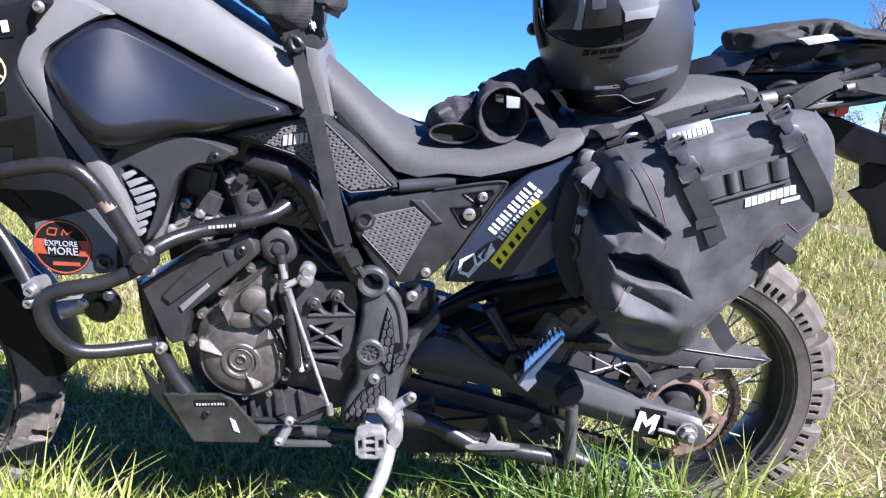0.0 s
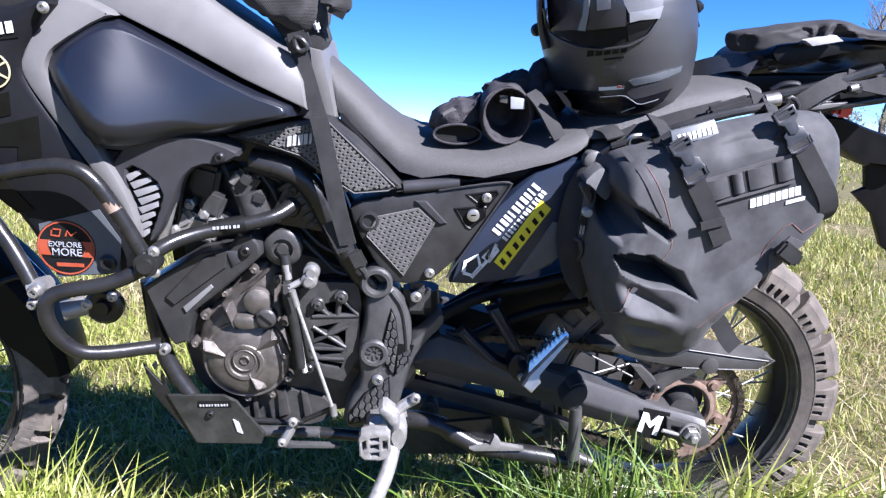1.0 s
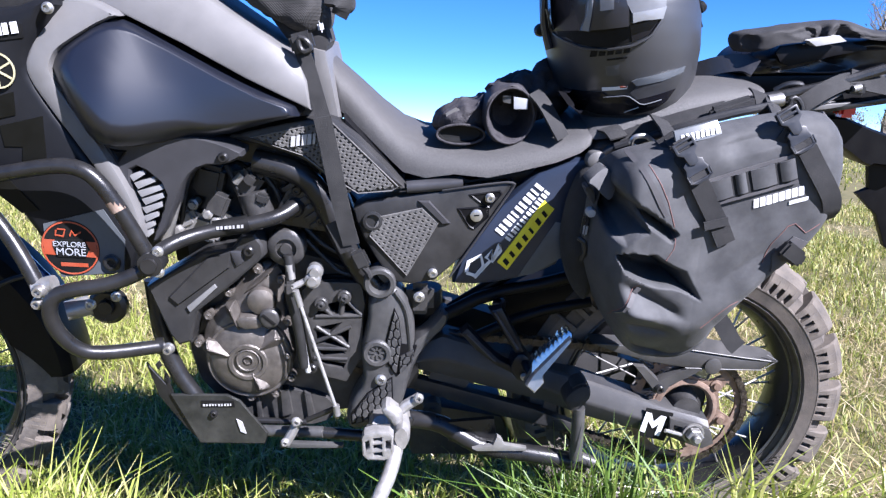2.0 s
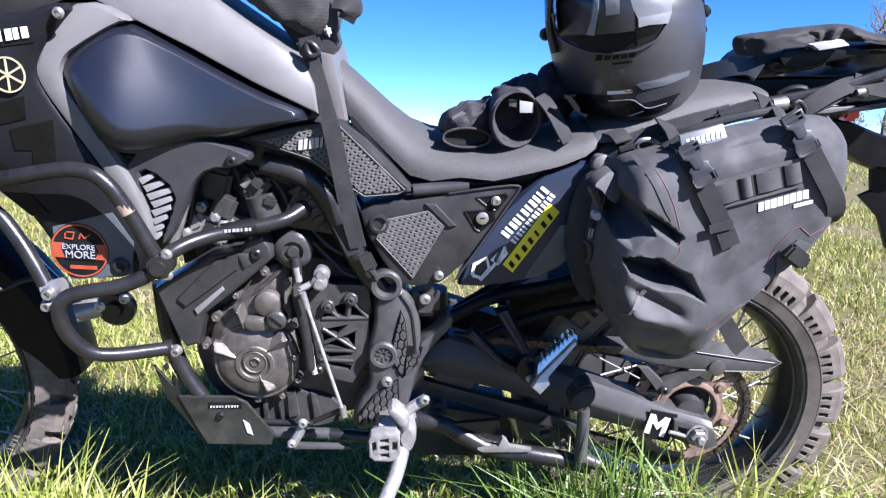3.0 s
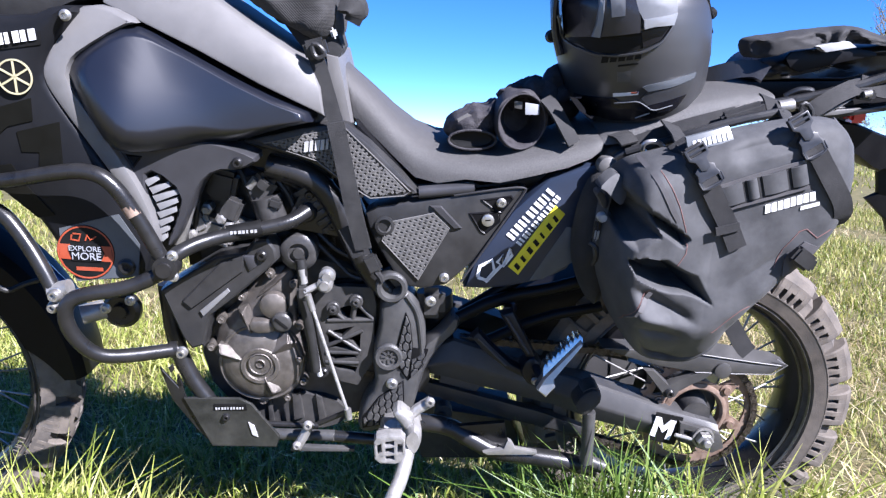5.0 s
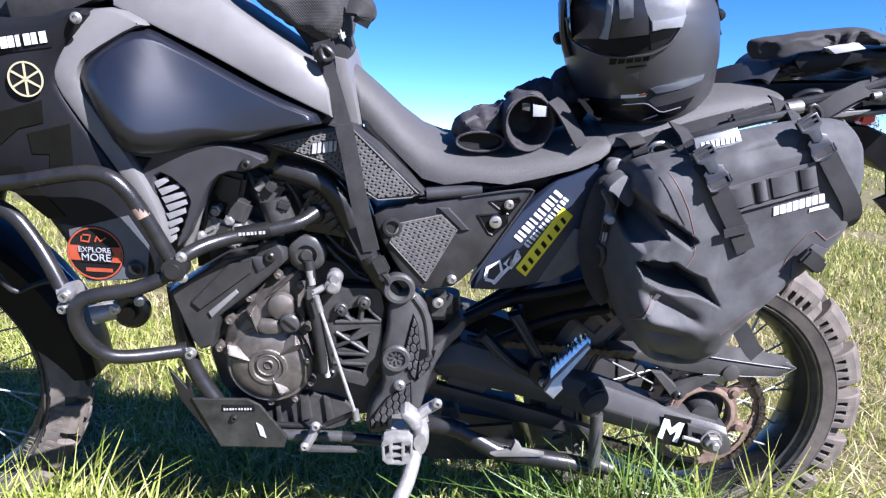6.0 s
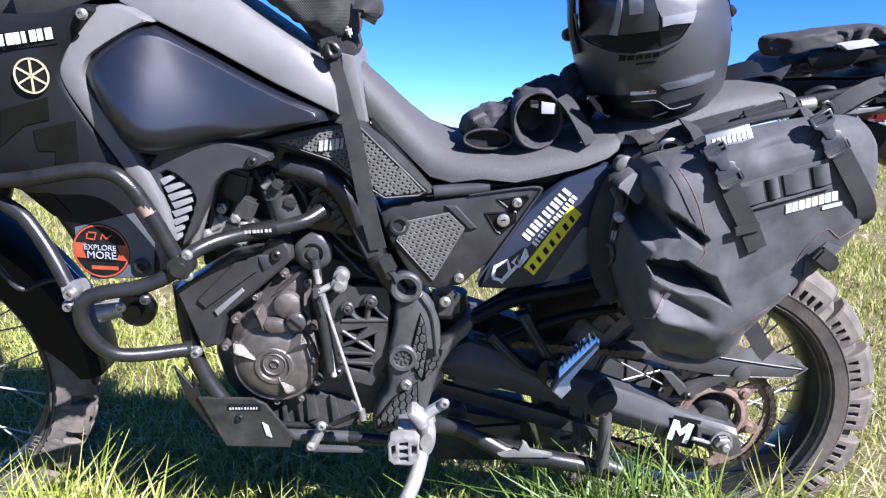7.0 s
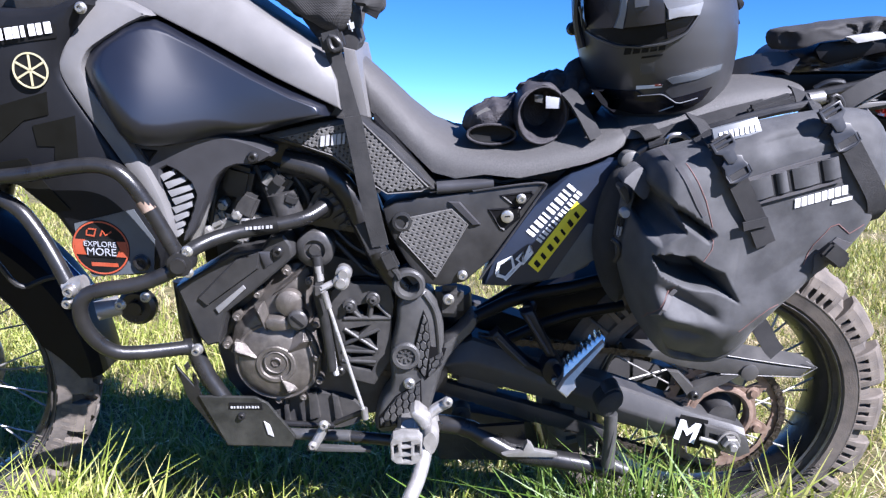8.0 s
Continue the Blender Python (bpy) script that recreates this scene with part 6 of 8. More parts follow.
part("head_casting", block((-0.120, -0.110, 0.707), (0.035, 0.03, 0.035), 0.008, (0, -25, 0)), "alu_dull", bike)
part("head_casting", block((-0.051, -0.105, 0.703), (0.05, 0.03, 0.022), 0.006, (0, 30, 0)), "alu_dull", bike)
for q in ((-0.104, -0.125, 0.736), (-0.081, -0.125, 0.719), (-0.133, -0.125, 0.691), (-0.034, -0.125, 0.704), (-0.068, -0.125, 0.704)):
    bm = lathe([(0.010, 0.02), (0.010, -0.004), (0.006, -0.006), (0.006, -0.012), (0, -0.012)], q, 6)
    part("head_bolt", bm, "alu_dull", bike)
part("ignition_coil", block((-0.076, -0.110, 0.775), (0.048, 0.04, 0.055), 0.008, (0, 15, 0)), "plastic", bike)
part("ignition_coil", block((-0.065, -0.115, 0.736), (0.038, 0.03, 0.045), 0.006, (0, 25, 0)), "engine", bike)
part("throttle_body", rod((-0.005, -0.120, 0.758), (0.005, -0.120, 0.718), 0.026, 18), "engine", bike)
part("throttle_body", block((-0.010, -0.115, 0.772), (0.04, 0.03, 0.05), 0.006, (0, 35, 0)), "engine", bike)
part("sensor", block((0.015, -0.140, 0.751), (0.022, 0.018, 0.018), 0.004, (0, 20, 0)), "plastic", bike)
part("sensor", block((-0.004, -0.135, 0.782), (0.018, 0.018, 0.022), 0.004, (0, 40, 0)), "plastic", bike)
part("sensor", rod((-0.030, -0.130, 0.775), (-0.017, -0.130, 0.790), 0.007, 10), "alu_dull", bike)
for pts in ([(-0.045, -0.120, 0.802), (-0.027, -0.130, 0.766), (-0.020, -0.120, 0.723), (-0.004, -0.120, 0.703)], [(0.000, -0.110, 0.800), (0.029, -0.120, 0.773), (0.046, -0.120, 0.734), (0.052, -0.110, 0.690)], [(-0.031, -0.100, 0.803), (0.002, -0.125, 0.792), (0.039, -0.120, 0.785), (0.070, -0.110, 0.751)], [(-0.114, -0.120, 0.772), (-0.119, -0.130, 0.735), (-0.130, -0.120, 0.692), (-0.146, -0.110, 0.657)], [(0.082, -0.110, 0.690), (0.112, -0.120, 0.662), (0.141, -0.120, 0.647), (0.170, -0.120, 0.631)], [(0.081, -0.110, 0.669), (0.120, -0.115, 0.629), (0.140, -0.120, 0.610), (0.180, -0.120, 0.605)]):
    part("cable", tube(pts, 0.0045, 8, 2), "cable", bike)
for k in range(6):
    f = k / 5
    p0, p1 = Vector((0.062, -0.110, 0.771)), Vector((0.104, -0.110, 0.705))
    c = p0.lerp(p1, f)
    t = (p1 - p0).normalized()
    part("hose_rib", rod(c - t * 0.004, c + t * 0.004, 0.024, 18), "plastic", bike)
part("frame_beam", tube([(0.005, -0.130, 0.814), (0.070, -0.135, 0.799), (0.107, -0.135, 0.768), (0.134, -0.135, 0.709), (0.171, -0.130, 0.624), (0.210, -0.125, 0.580)], 0.020, 14, 1), "steel_black", bike, "black steel frame beam")
part("frame_strut", tube([(-0.114, -0.170, 0.770), (-0.129, -0.165, 0.725), (-0.146, -0.160, 0.684)], 0.009, 10, 0), "alu_dull", bike)
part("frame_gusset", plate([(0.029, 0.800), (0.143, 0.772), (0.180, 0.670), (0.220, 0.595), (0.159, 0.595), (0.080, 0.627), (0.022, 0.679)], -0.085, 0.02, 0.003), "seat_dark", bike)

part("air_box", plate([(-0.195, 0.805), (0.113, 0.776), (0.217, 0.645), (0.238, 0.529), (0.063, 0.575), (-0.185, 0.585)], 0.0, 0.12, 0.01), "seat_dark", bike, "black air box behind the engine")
# sump, gear lever and lower rails
part("sump", dome([(-0.071, 0.354), (-0.027, 0.374), (0.069, 0.370), (0.122, 0.348), (0.123, 0.304), (0.066, 0.286), (-0.053, 0.296)], [(0, -0.095), (0.004, -0.104)], 0.08, 1), "engine", bike, "black ribbed sump")
part("sump_rib", plate([(-0.026, 0.363), (-0.018, 0.365), (-0.015, 0.307), (-0.025, 0.307)], -0.112, 0.02, 0.003), "engine", bike)
part("sump_rib", plate([(0.021, 0.370), (0.036, 0.375), (0.042, 0.320), (0.022, 0.314)], -0.112, 0.02, 0.003), "engine", bike)
part("sump_rib", plate([(0.065, 0.368), (0.076, 0.363), (0.083, 0.320), (0.070, 0.311)], -0.112, 0.02, 0.003), "engine", bike)
part("lower_rail", rod((-0.041, -0.130, 0.297), (0.101, -0.140, 0.299), 0.011, 14), "guard", bike, "grey lower engine rail")
part("lower_rail", rod((0.100, -0.130, 0.292), (0.198, -0.130, 0.282), 0.011, 14), "steel_black", bike)
part("lower_rail", rod((-0.042, -0.120, 0.313), (0.069, -0.120, 0.308), 0.006, 10), "steel_black", bike)
part("gear_lever", plate([(0.025, 0.293), (0.141, 0.288), (0.141, 0.282), (0.024, 0.283)], -0.168, 0.012, 0.002), "guard", bike, "long gear lever")
part("gear_lever_arm", tube([(0.060, -0.160, 0.338), (0.049, -0.165, 0.315), (0.036, -0.170, 0.294)], 0.009, 10, 0), "alu_dull", bike)
disc_bolt((0.058, -0.172, 0.341), 0.008, "alu", bike)
disc_bolt((0.037, -0.178, 0.302), 0.007, "alu", bike)
part("gear_lever_arm", rod((0.079, -0.180, 0.350), (0.131, -0.190, 0.380), 0.005, 8), "steel_black", bike)

# skid plate details
# A pale patch paints the light that shows through a slot here.
part("skid_slot_light", plate([(-0.054, 0.335), (-0.044, 0.328), (-0.038, 0.304), (-0.048, 0.309)], -0.1535, 0.003, 0), "grey_print", bike, "pale patch painted for the light behind a skid plate slot")
disc_bolt((-0.094, -0.152, 0.346), 0.0065, "steel_black", bike)
part("skid_label", plate([(-0.115, 0.373), (-0.056, 0.373), (-0.055, 0.360), (-0.116, 0.360)], -0.1525, 0.002, 0), "black_vinyl", bike)
V0, V1 = [(-0.112, 0.362), (-0.058, 0.363)]
bars(bike, "print", V0, tuple(Vector(V1) - Vector(V0)), 0.004, 10, "grey_print", -0.1536, 0.4, 0.0)

# frame guard details: scales over a dark ground
for pts in ([(0.236, 0.559), (0.244, 0.539), (0.249, 0.490), (0.276, 0.486), (0.267, 0.453), (0.240, 0.424), (0.223, 0.448), (0.220, 0.495), (0.226, 0.520)], [(0.232, 0.424), (0.234, 0.353), (0.195, 0.333), (0.156, 0.325), (0.155, 0.347), (0.186, 0.391)]):
    part("guard_ground", plate(pts, -0.1555, 0.004, 0.0005), "seat_dark", bike)
def clipped(poly, region):
    """The part of a polygon that lies inside a convex outline."""
    area = sum(region[k][0] * region[(k + 1) % len(region)][1] - region[(k + 1) % len(region)][0] * region[k][1] for k in range(len(region)))
    sg = 1 if area > 0 else -1
    for k in range(len(region)):
        (ax, az), (bx, bz) = region[k], region[(k + 1) % len(region)]
        side = lambda p: sg * ((bx - ax) * (p[1] - az) - (bz - az) * (p[0] - ax))
        out = []
        for n, p in enumerate(poly):
            q = poly[(n + 1) % len(poly)]
            u, v = side(p), side(q)
            if u >= 0:
                out.append(p)
            if (u > 0 > v) or (u < 0 < v):
                f = u / (u - v)
                out.append((p[0] + (q[0] - p[0]) * f, p[1] + (q[1] - p[1]) * f))
        poly = out
        if len(poly) < 3:
            return []
    return poly


def scales(region, tilt, w=0.0125, h=0.0230):
    """Long hexagons side by side over that outline, each with its own edge and a gap round it."""
    cx, cz = sum(p[0] for p in region) / len(region), sum(p[1] for p in region) / len(region)
    ca, sa = math.cos(radians(tilt)), math.sin(radians(tilt))
    for i in range(-6, 7):
        for k in range(-6, 7):
            u, v = (i + 0.5 * (k % 2)) * w, k * h * 0.72
            cell = [(u + a * w * 0.5, v + b * h * 0.5) for a, b in ((0, -1), (1, -0.45), (1, 0.45), (0, 1), (-1, 0.45), (-1, -0.45))]
            cell = clipped([(cx + x * ca - z * sa, cz + x * sa + z * ca) for x, z in cell], region)
            if len(cell) < 3:
                continue
            size = abs(sum(cell[n][0] * cell[(n + 1) % len(cell)][1] - cell[(n + 1) % len(cell)][0] * cell[n][1] for n in range(len(cell)))) / 2
            if size > 2.5e-5:
                mx, mz = sum(p[0] for p in cell) / len(cell), sum(p[1] for p in cell) / len(cell)
                small = [(mx + (x - mx) * 0.86, mz + (z - mz) * 0.90) for x, z in cell]
                part("guard_scale", dome(small, [(0, -0.1575), (0.0012, -0.1597)], -0.153, 0), "guard", bike)


scales([(0.230, 0.421), (0.232, 0.355), (0.195, 0.335), (0.158, 0.328), (0.157, 0.346), (0.187, 0.389)], -18)
scales([(0.222, 0.495), (0.228, 0.520), (0.236, 0.556), (0.243, 0.538), (0.248, 0.491), (0.245, 0.469), (0.240, 0.427), (0.225, 0.449)], 8)
scales([(0.246, 0.466), (0.274, 0.483), (0.266, 0.454), (0.243, 0.428)], -40)
part("pivot_cap", lathe([(0.026, 0.006), (0.026, -0.004), (0.023, -0.008), (0.017, -0.008), (0.016, -0.003), (0, -0.003)], (0.205, -0.155, 0.472), 32), "guard", bike, "round swingarm pivot cap")
bm = bmesh.new()
for k in range(8):
    a = k * math.pi / 4
    c = (0.205, -0.159, 0.474)
    strap([(c[0] + 0.004 * math.cos(a), c[1], c[2] + 0.004 * math.sin(a)), (c[0] + 0.014 * math.cos(a), c[1], c[2] + 0.014 * math.sin(a))], 0.004, 0.003, smooth=0, bm=bm)
part("pivot_cap_ribs", bm, "guard", bike)
disc_bolt((0.211, -0.157, 0.418), 0.0095, "chrome", bike, "bright guard bolt")
part("guard_arm", dome([(0.265, 0.490), (0.291, 0.509), (0.311, 0.531), (0.321, 0.547), (0.333, 0.541), (0.328, 0.517), (0.302, 0.492), (0.272, 0.447), (0.260, 0.400), (0.252, 0.400)], [(0, -0.138), (0.004, -0.146)], -0.10, 1), "guard", bike)
disc_bolt((0.279, -0.140, 0.573), 0.009, "chrome", bike)
part("guard_ridge", tube([(0.237, -0.153, 0.589), (0.257, -0.153, 0.559), (0.263, -0.153, 0.516), (0.266, -0.152, 0.459)], 0.005, 8, 2), "guard", bike)
part("shock_body", rod((0.288, -0.030, 0.547), (0.295, -0.030, 0.445), 0.035, 20), "engine", bike)
part("frame_block", block((0.281, -0.110, 0.563), (0.05, 0.05, 0.06), 0.012), "engine", bike)

# stand, foot peg and bracket in bare metal
part("stand_lug", dome([(0.189, 0.356), (0.222, 0.363), (0.238, 0.360), (0.260, 0.331), (0.265, 0.313), (0.252, 0.301), (0.234, 0.295), (0.228, 0.277), (0.211, 0.295), (0.193, 0.307)], [(0, -0.19), (0.004, -0.198)], -0.15, 1), "alu_dull", bike, "pale cast stand bracket")
part("stand_arm", tube([(0.234, -0.205, 0.369), (0.257, -0.205, 0.395), (0.282, -0.200, 0.408)], 0.010, 10, 0), "alu", bike, "bright stand arm")
disc_bolt((0.279, -0.212, 0.413), 0.008, "alu_dull", bike)
part("peg_frame", plate([(0.190, 0.397), (0.206, 0.402), (0.231, 0.400), (0.238, 0.391), (0.237, 0.361), (0.231, 0.351), (0.222, 0.347), (0.196, 0.348), (0.187, 0.356), (0.186, 0.388)], -0.301, 0.022, 0.003, [[(0.191, 0.382), (0.198, 0.385), (0.199, 0.371), (0.192, 0.364)], [(0.205, 0.389), (0.219, 0.391), (0.219, 0.383), (0.205, 0.381)], [(0.205, 0.376), (0.219, 0.378), (0.219, 0.368), (0.205, 0.366)], [(0.205, 0.361), (0.219, 0.363), (0.220, 0.355), (0.206, 0.353)], [(0.225, 0.384), (0.233, 0.386), (0.233, 0.370), (0.225, 0.366)]]), "alu", bike, "bare metal foot peg with slots")
# Dull dark plate behind the slots stands in for their shade.
part("peg_slot_shade", plate([(0.192, 0.392), (0.232, 0.392), (0.232, 0.352), (0.192, 0.352)], -0.272, 0.010, 0.002), "chain_guard", bike)
part("peg_hanger", dome([(0.212, 0.400), (0.226, 0.412), (0.240, 0.398), (0.252, 0.390), (0.250, 0.372), (0.238, 0.365), (0.228, 0.380)], [(0, -0.226), (0.002, -0.233), (0.005, -0.235)], -0.20, 1), "alu", bike, "bare cast peg hanger")
part("peg_arm", dome([(0.231, 0.363), (0.249, 0.383), (0.262, 0.374), (0.266, 0.354), (0.259, 0.331), (0.243, 0.328)], [(0, -0.235), (0.004, -0.25)], -0.18, 1), "alu", bike)
part("peg_hinge", rod((0.213, -0.220, 0.367), (0.211, -0.170, 0.336), 0.014, 14), "alu_dull", bike)
part("stand_spring", tube([(0.238, -0.215, 0.312), (0.257, -0.210, 0.343), (0.267, -0.205, 0.369)], 0.005, 8, 0), "steel_black", bike)

# passenger foot peg
# The bracket's near-black tone paints the bag's shade over its navy.
part("peg_bracket", dome([(0.399, 0.568), (0.422, 0.575), (0.469, 0.482), (0.453, 0.476)], [(0, -0.175), (0.003, -0.184), (0.007, -0.186)], -0.165, 0), "bracket", bike, "navy forged passenger peg bracket, darkened for the bag's shade")
part("peg_bracket", dome([(0.349, 0.523), (0.363, 0.537), (0.389, 0.507), (0.423, 0.474), (0.452, 0.459), (0.445, 0.443), (0.413, 0.461), (0.378, 0.49)], [(0, -0.175), (0.003, -0.184), (0.007, -0.186)], -0.165, 0), "bracket", bike)
part("peg_bracket", dome([(0.447, 0.488), (0.467, 0.491), (0.484, 0.457), (0.474, 0.43), (0.454, 0.431), (0.436, 0.457)], [(0, -0.178), (0.003, -0.191), (0.006, -0.193)], -0.160, 1), "bracket", bike)
for a, b in (((0.409, 0.565), (0.452, 0.495)), ((0.363, 0.523), (0.413, 0.472))):
    part("bracket_rib", rod((a[0], -0.186, a[1]), (b[0], -0.188, b[1]), 0.0022, 8), "navy", bike)
part("bracket_stay", rod((0.413, -0.172, 0.564), (0.426, -0.110, 0.549), 0.012, 12), "bracket", bike)
disc_bolt((0.464, -0.198, 0.447), 0.006, "chrome", bike)
def peg_tilt(x, z):
    """The peg's tread leans back, so that it faces the sky."""
    return 0.50 * (0.75 * (z - 0.515) - 0.66 * (x - 0.49))


peg2 = part("passenger_peg", plate([(0.454, 0.473), (0.464, 0.489), (0.465, 0.508), (0.468, 0.515), (0.472, 0.512), (0.471, 0.515), (0.474, 0.522), (0.479, 0.519), (0.478, 0.522), (0.481, 0.529), (0.485, 0.526), (0.485, 0.529), (0.488, 0.536), (0.492, 0.533), (0.492, 0.536), (0.495, 0.543), (0.499, 0.539), (0.499, 0.543), (0.501, 0.55), (0.506, 0.546), (0.505, 0.55), (0.508, 0.556), (0.512, 0.553), (0.512, 0.556), (0.515, 0.563), (0.519, 0.56), (0.521, 0.567), (0.527, 0.562), (0.526, 0.549), (0.482, 0.492), (0.484, 0.481), (0.469, 0.463)], -0.270, 0.022, 0.0012, bend=peg_tilt), "bright_steel", bike, "bright passenger foot peg with teeth")
part("peg_edge", dome([(0.465, 0.494), (0.472, 0.502), (0.523, 0.559), (0.527, 0.554), (0.524, 0.549), (0.482, 0.494), (0.483, 0.483), (0.469, 0.466), (0.454, 0.475)], [(0, -0.272), (0.002, -0.277)], -0.268, 0, peg_tilt), "chrome", peg2, "bare worn front edge")
part("peg_root", rod((0.466, -0.192, 0.470), (0.470, -0.255, 0.474), 0.008, 12), "bracket", bike)

# centre stand folded under the swingarm
part("centre_stand", tube([(0.257, -0.140, 0.329), (0.315, -0.150, 0.327), (0.357, -0.160, 0.305), (0.400, -0.165, 0.280), (0.495, -0.170, 0.271), (0.593, -0.170, 0.248)], 0.017, 14, 1), "steel_black", bike, "black folded centre stand")
part("stand_plate", plate([(0.325, 0.333), (0.419, 0.341), (0.427, 0.287), (0.390, 0.274), (0.336, 0.293)], -0.163, 0.010, 0.003), "steel_black", bike)
part("stand_link", plate([(0.378, 0.293), (0.416, 0.301), (0.423, 0.32), (0.43, 0.315), (0.437, 0.302), (0.478, 0.294), (0.476, 0.288), (0.387, 0.288)], -0.188, 0.010, 0.002), "alu_dull", bike, "bare worn stand link")
part("stand_tang", tube([(0.567, -0.19, 0.381), (0.569, -0.19, 0.343), (0.569, -0.19, 0.274)], 0.0115, 12, 0), "guard", bike, "dull stand pedal arm")
part("tang_pad", dome([(0.535, 0.404), (0.55, 0.424), (0.573, 0.436), (0.587, 0.418), (0.583, 0.4), (0.556, 0.374), (0.541, 0.388)], [(0, -0.190), (0.003, -0.202), (0.008, -0.205)], -0.165, 1), "peg_rubber", bike, "ribbed rubber stand pad")
# Paler strip that paints the light on the pad's top edge.
part("pad_top_light", dome([(0.548, 0.422), (0.56, 0.433), (0.575, 0.436), (0.583, 0.424), (0.574, 0.429), (0.554, 0.418)], [(0, -0.186), (0.002, -0.196)], -0.16, 1), "chain_guard", bike)
part("tang_end", rod((0.579, -0.180, 0.269), (0.605, -0.180, 0.258), 0.012, 12), "chain_guard", bike)
part("chain_slider", plate([(0.264, 0.394), (0.503, 0.323), (0.594, 0.285), (0.584, 0.272), (0.438, 0.308), (0.262, 0.372)], -0.10, 0.02, 0.003), "plastic", bike)
part("chain_roller", lathe([(0.018, 0.012), (0.018, -0.012), (0.006, -0.012), (0.006, -0.016), (0, -0.016)], (0.306, -0.100, 0.328), 20), "peg_rubber", bike)
part("exhaust_box", plate([(0.238, 0.287), (0.457, 0.246), (0.499, 0.147), (0.263, 0.148)], 0.0, 0.12, 0.02), "engine", bike)

# rear subframe, rack, lamp and plate hanger
part("subframe", tube([(0.322, -0.125, 0.531), (0.402, -0.125, 0.575), (0.524, -0.120, 0.596), (0.583, -0.120, 0.623)], 0.012, 12, 1), "seat_dark", bike)
part("subframe", tube([(0.387, -0.110, 0.484), (0.479, -0.110, 0.530), (0.592, -0.110, 0.553)], 0.010, 12, 1), "seat_dark", bike)
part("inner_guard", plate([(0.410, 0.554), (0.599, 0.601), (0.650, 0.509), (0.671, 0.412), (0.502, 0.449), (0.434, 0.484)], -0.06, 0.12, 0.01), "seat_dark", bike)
part("rack_arm", tube([(0.575, -0.145, 0.824), (0.591, -0.150, 0.844), (0.614, -0.150, 0.852), (0.686, -0.150, 0.881)], 0.013, 12, 1), "steel_black", bike)
part("arm_bolt", lathe([(0.0165, 0.012), (0.0165, -0.012), (0.012, -0.015), (0, -0.016)], (0.566, -0.165, 0.827), 20), "mesh", bike, "grey rubber-capped mounting bolt")
part("mount_lug", dome([(0.560, 0.831), (0.570, 0.853), (0.598, 0.860), (0.617, 0.857), (0.595, 0.834), (0.583, 0.817)], [(0, -0.15), (0.004, -0.157)], -0.12, 1), "engine", bike)
part("rear_rack", tube([(0.811, -0.130, 0.919), (0.875, -0.130, 0.932), (0.949, -0.130, 0.948), (1.044, -0.120, 0.976)], 0.009, 10, 1), "steel_black", bike, "black tubular luggage rack")
part("rear_rack", plate([(0.933, 0.906), (1.056, 0.929), (1.119, 0.956), (1.133, 0.936), (1.059, 0.918), (0.939, 0.899)], -0.12, 0.24, 0.004), "steel_black", bike)
part("rack_plate", plate([(0.917, 0.908), (0.952, 0.923), (0.978, 0.939), (0.993, 0.944), (1.022, 0.941), (1.042, 0.935), (1.044, 0.927), (0.991, 0.922), (0.976, 0.915), (0.948, 0.91)], -0.135, 0.012, 0.002, [[(0.934, 0.917), (0.963, 0.933), (0.971, 0.93), (0.965, 0.923), (0.946, 0.919)]]), "trim", bike, "grey cut-out luggage rack plate")
part("rack_tube", rod((0.818, -0.140, 0.912), (0.871, -0.140, 0.927), 0.011, 14), "alu_dull", bike, "bare rack tube end")
part("rack_bolt", rod((0.985, -0.142, 0.945), (0.997, -0.142, 0.948), 0.006, 12), "alu_dull", bike)
part("tail_box", plate([(0.768, 0.952), (0.830, 0.951), (1.288, 0.961), (1.298, 0.921), (1.047, 0.903), (0.988, 0.879), (0.869, 0.901)], -0.02, 0.06, 0.006), "seat_dark", bike)
part("tail_lamp", block((1.010, -0.085, 0.902), (0.028, 0.03, 0.022), 0.005), "red_lens", bike, "red rear lamp")
part("tail_shell", dome([(0.973, 0.881), (1.035, 0.885), (1.068, 0.873), (1.111, 0.857), (1.192, 0.835), (1.205, 0.778), (1.115, 0.798), (1.101, 0.790), (1.046, 0.827), (1.011, 0.841)], [(0, -0.03), (0.004, -0.04)], 0.03, 1), "seat_dark", bike, "black plastic tail piece")
part("plate_hanger", plate([(1.113, 0.820), (1.215, 0.821), (1.267, 0.595), (1.233, 0.594), (1.182, 0.630), (1.153, 0.693), (1.107, 0.734), (1.129, 0.745)], -0.01, 0.012, 0.003), "seat_dark", bike, "black plastic plate hanger")

# ---- saddle bag details ----
bsurf = surface(bag_mesh())


def on_bag(pts, lift=0.003):
    return [(x, bsurf(x, z, -0.30) - lift, z) for x, z in pts]


def dense_line(pts, step=0.02):
    out = []
    for a, b in zip(pts, pts[1:]):
        k = max(1, int(math.dist(a, b) / step))
        out += [(a[0] + (b[0] - a[0]) * j / k, a[1] + (b[1] - a[1]) * j / k) for j in range(k)]
    return out + [pts[-1]]


part("rolled_end", pillow([(0.585, 0.830), (0.545, 0.822), (0.527, 0.785), (0.517, 0.737), (0.514, 0.688), (0.525, 0.638), (0.547, 0.593), (0.570, 0.577), (0.585, 0.669), (0.592, 0.746)], -0.165, 0.05, 3, 48, 10, (), 0.012, 7), "web", bag, "rolled and clipped bag end")
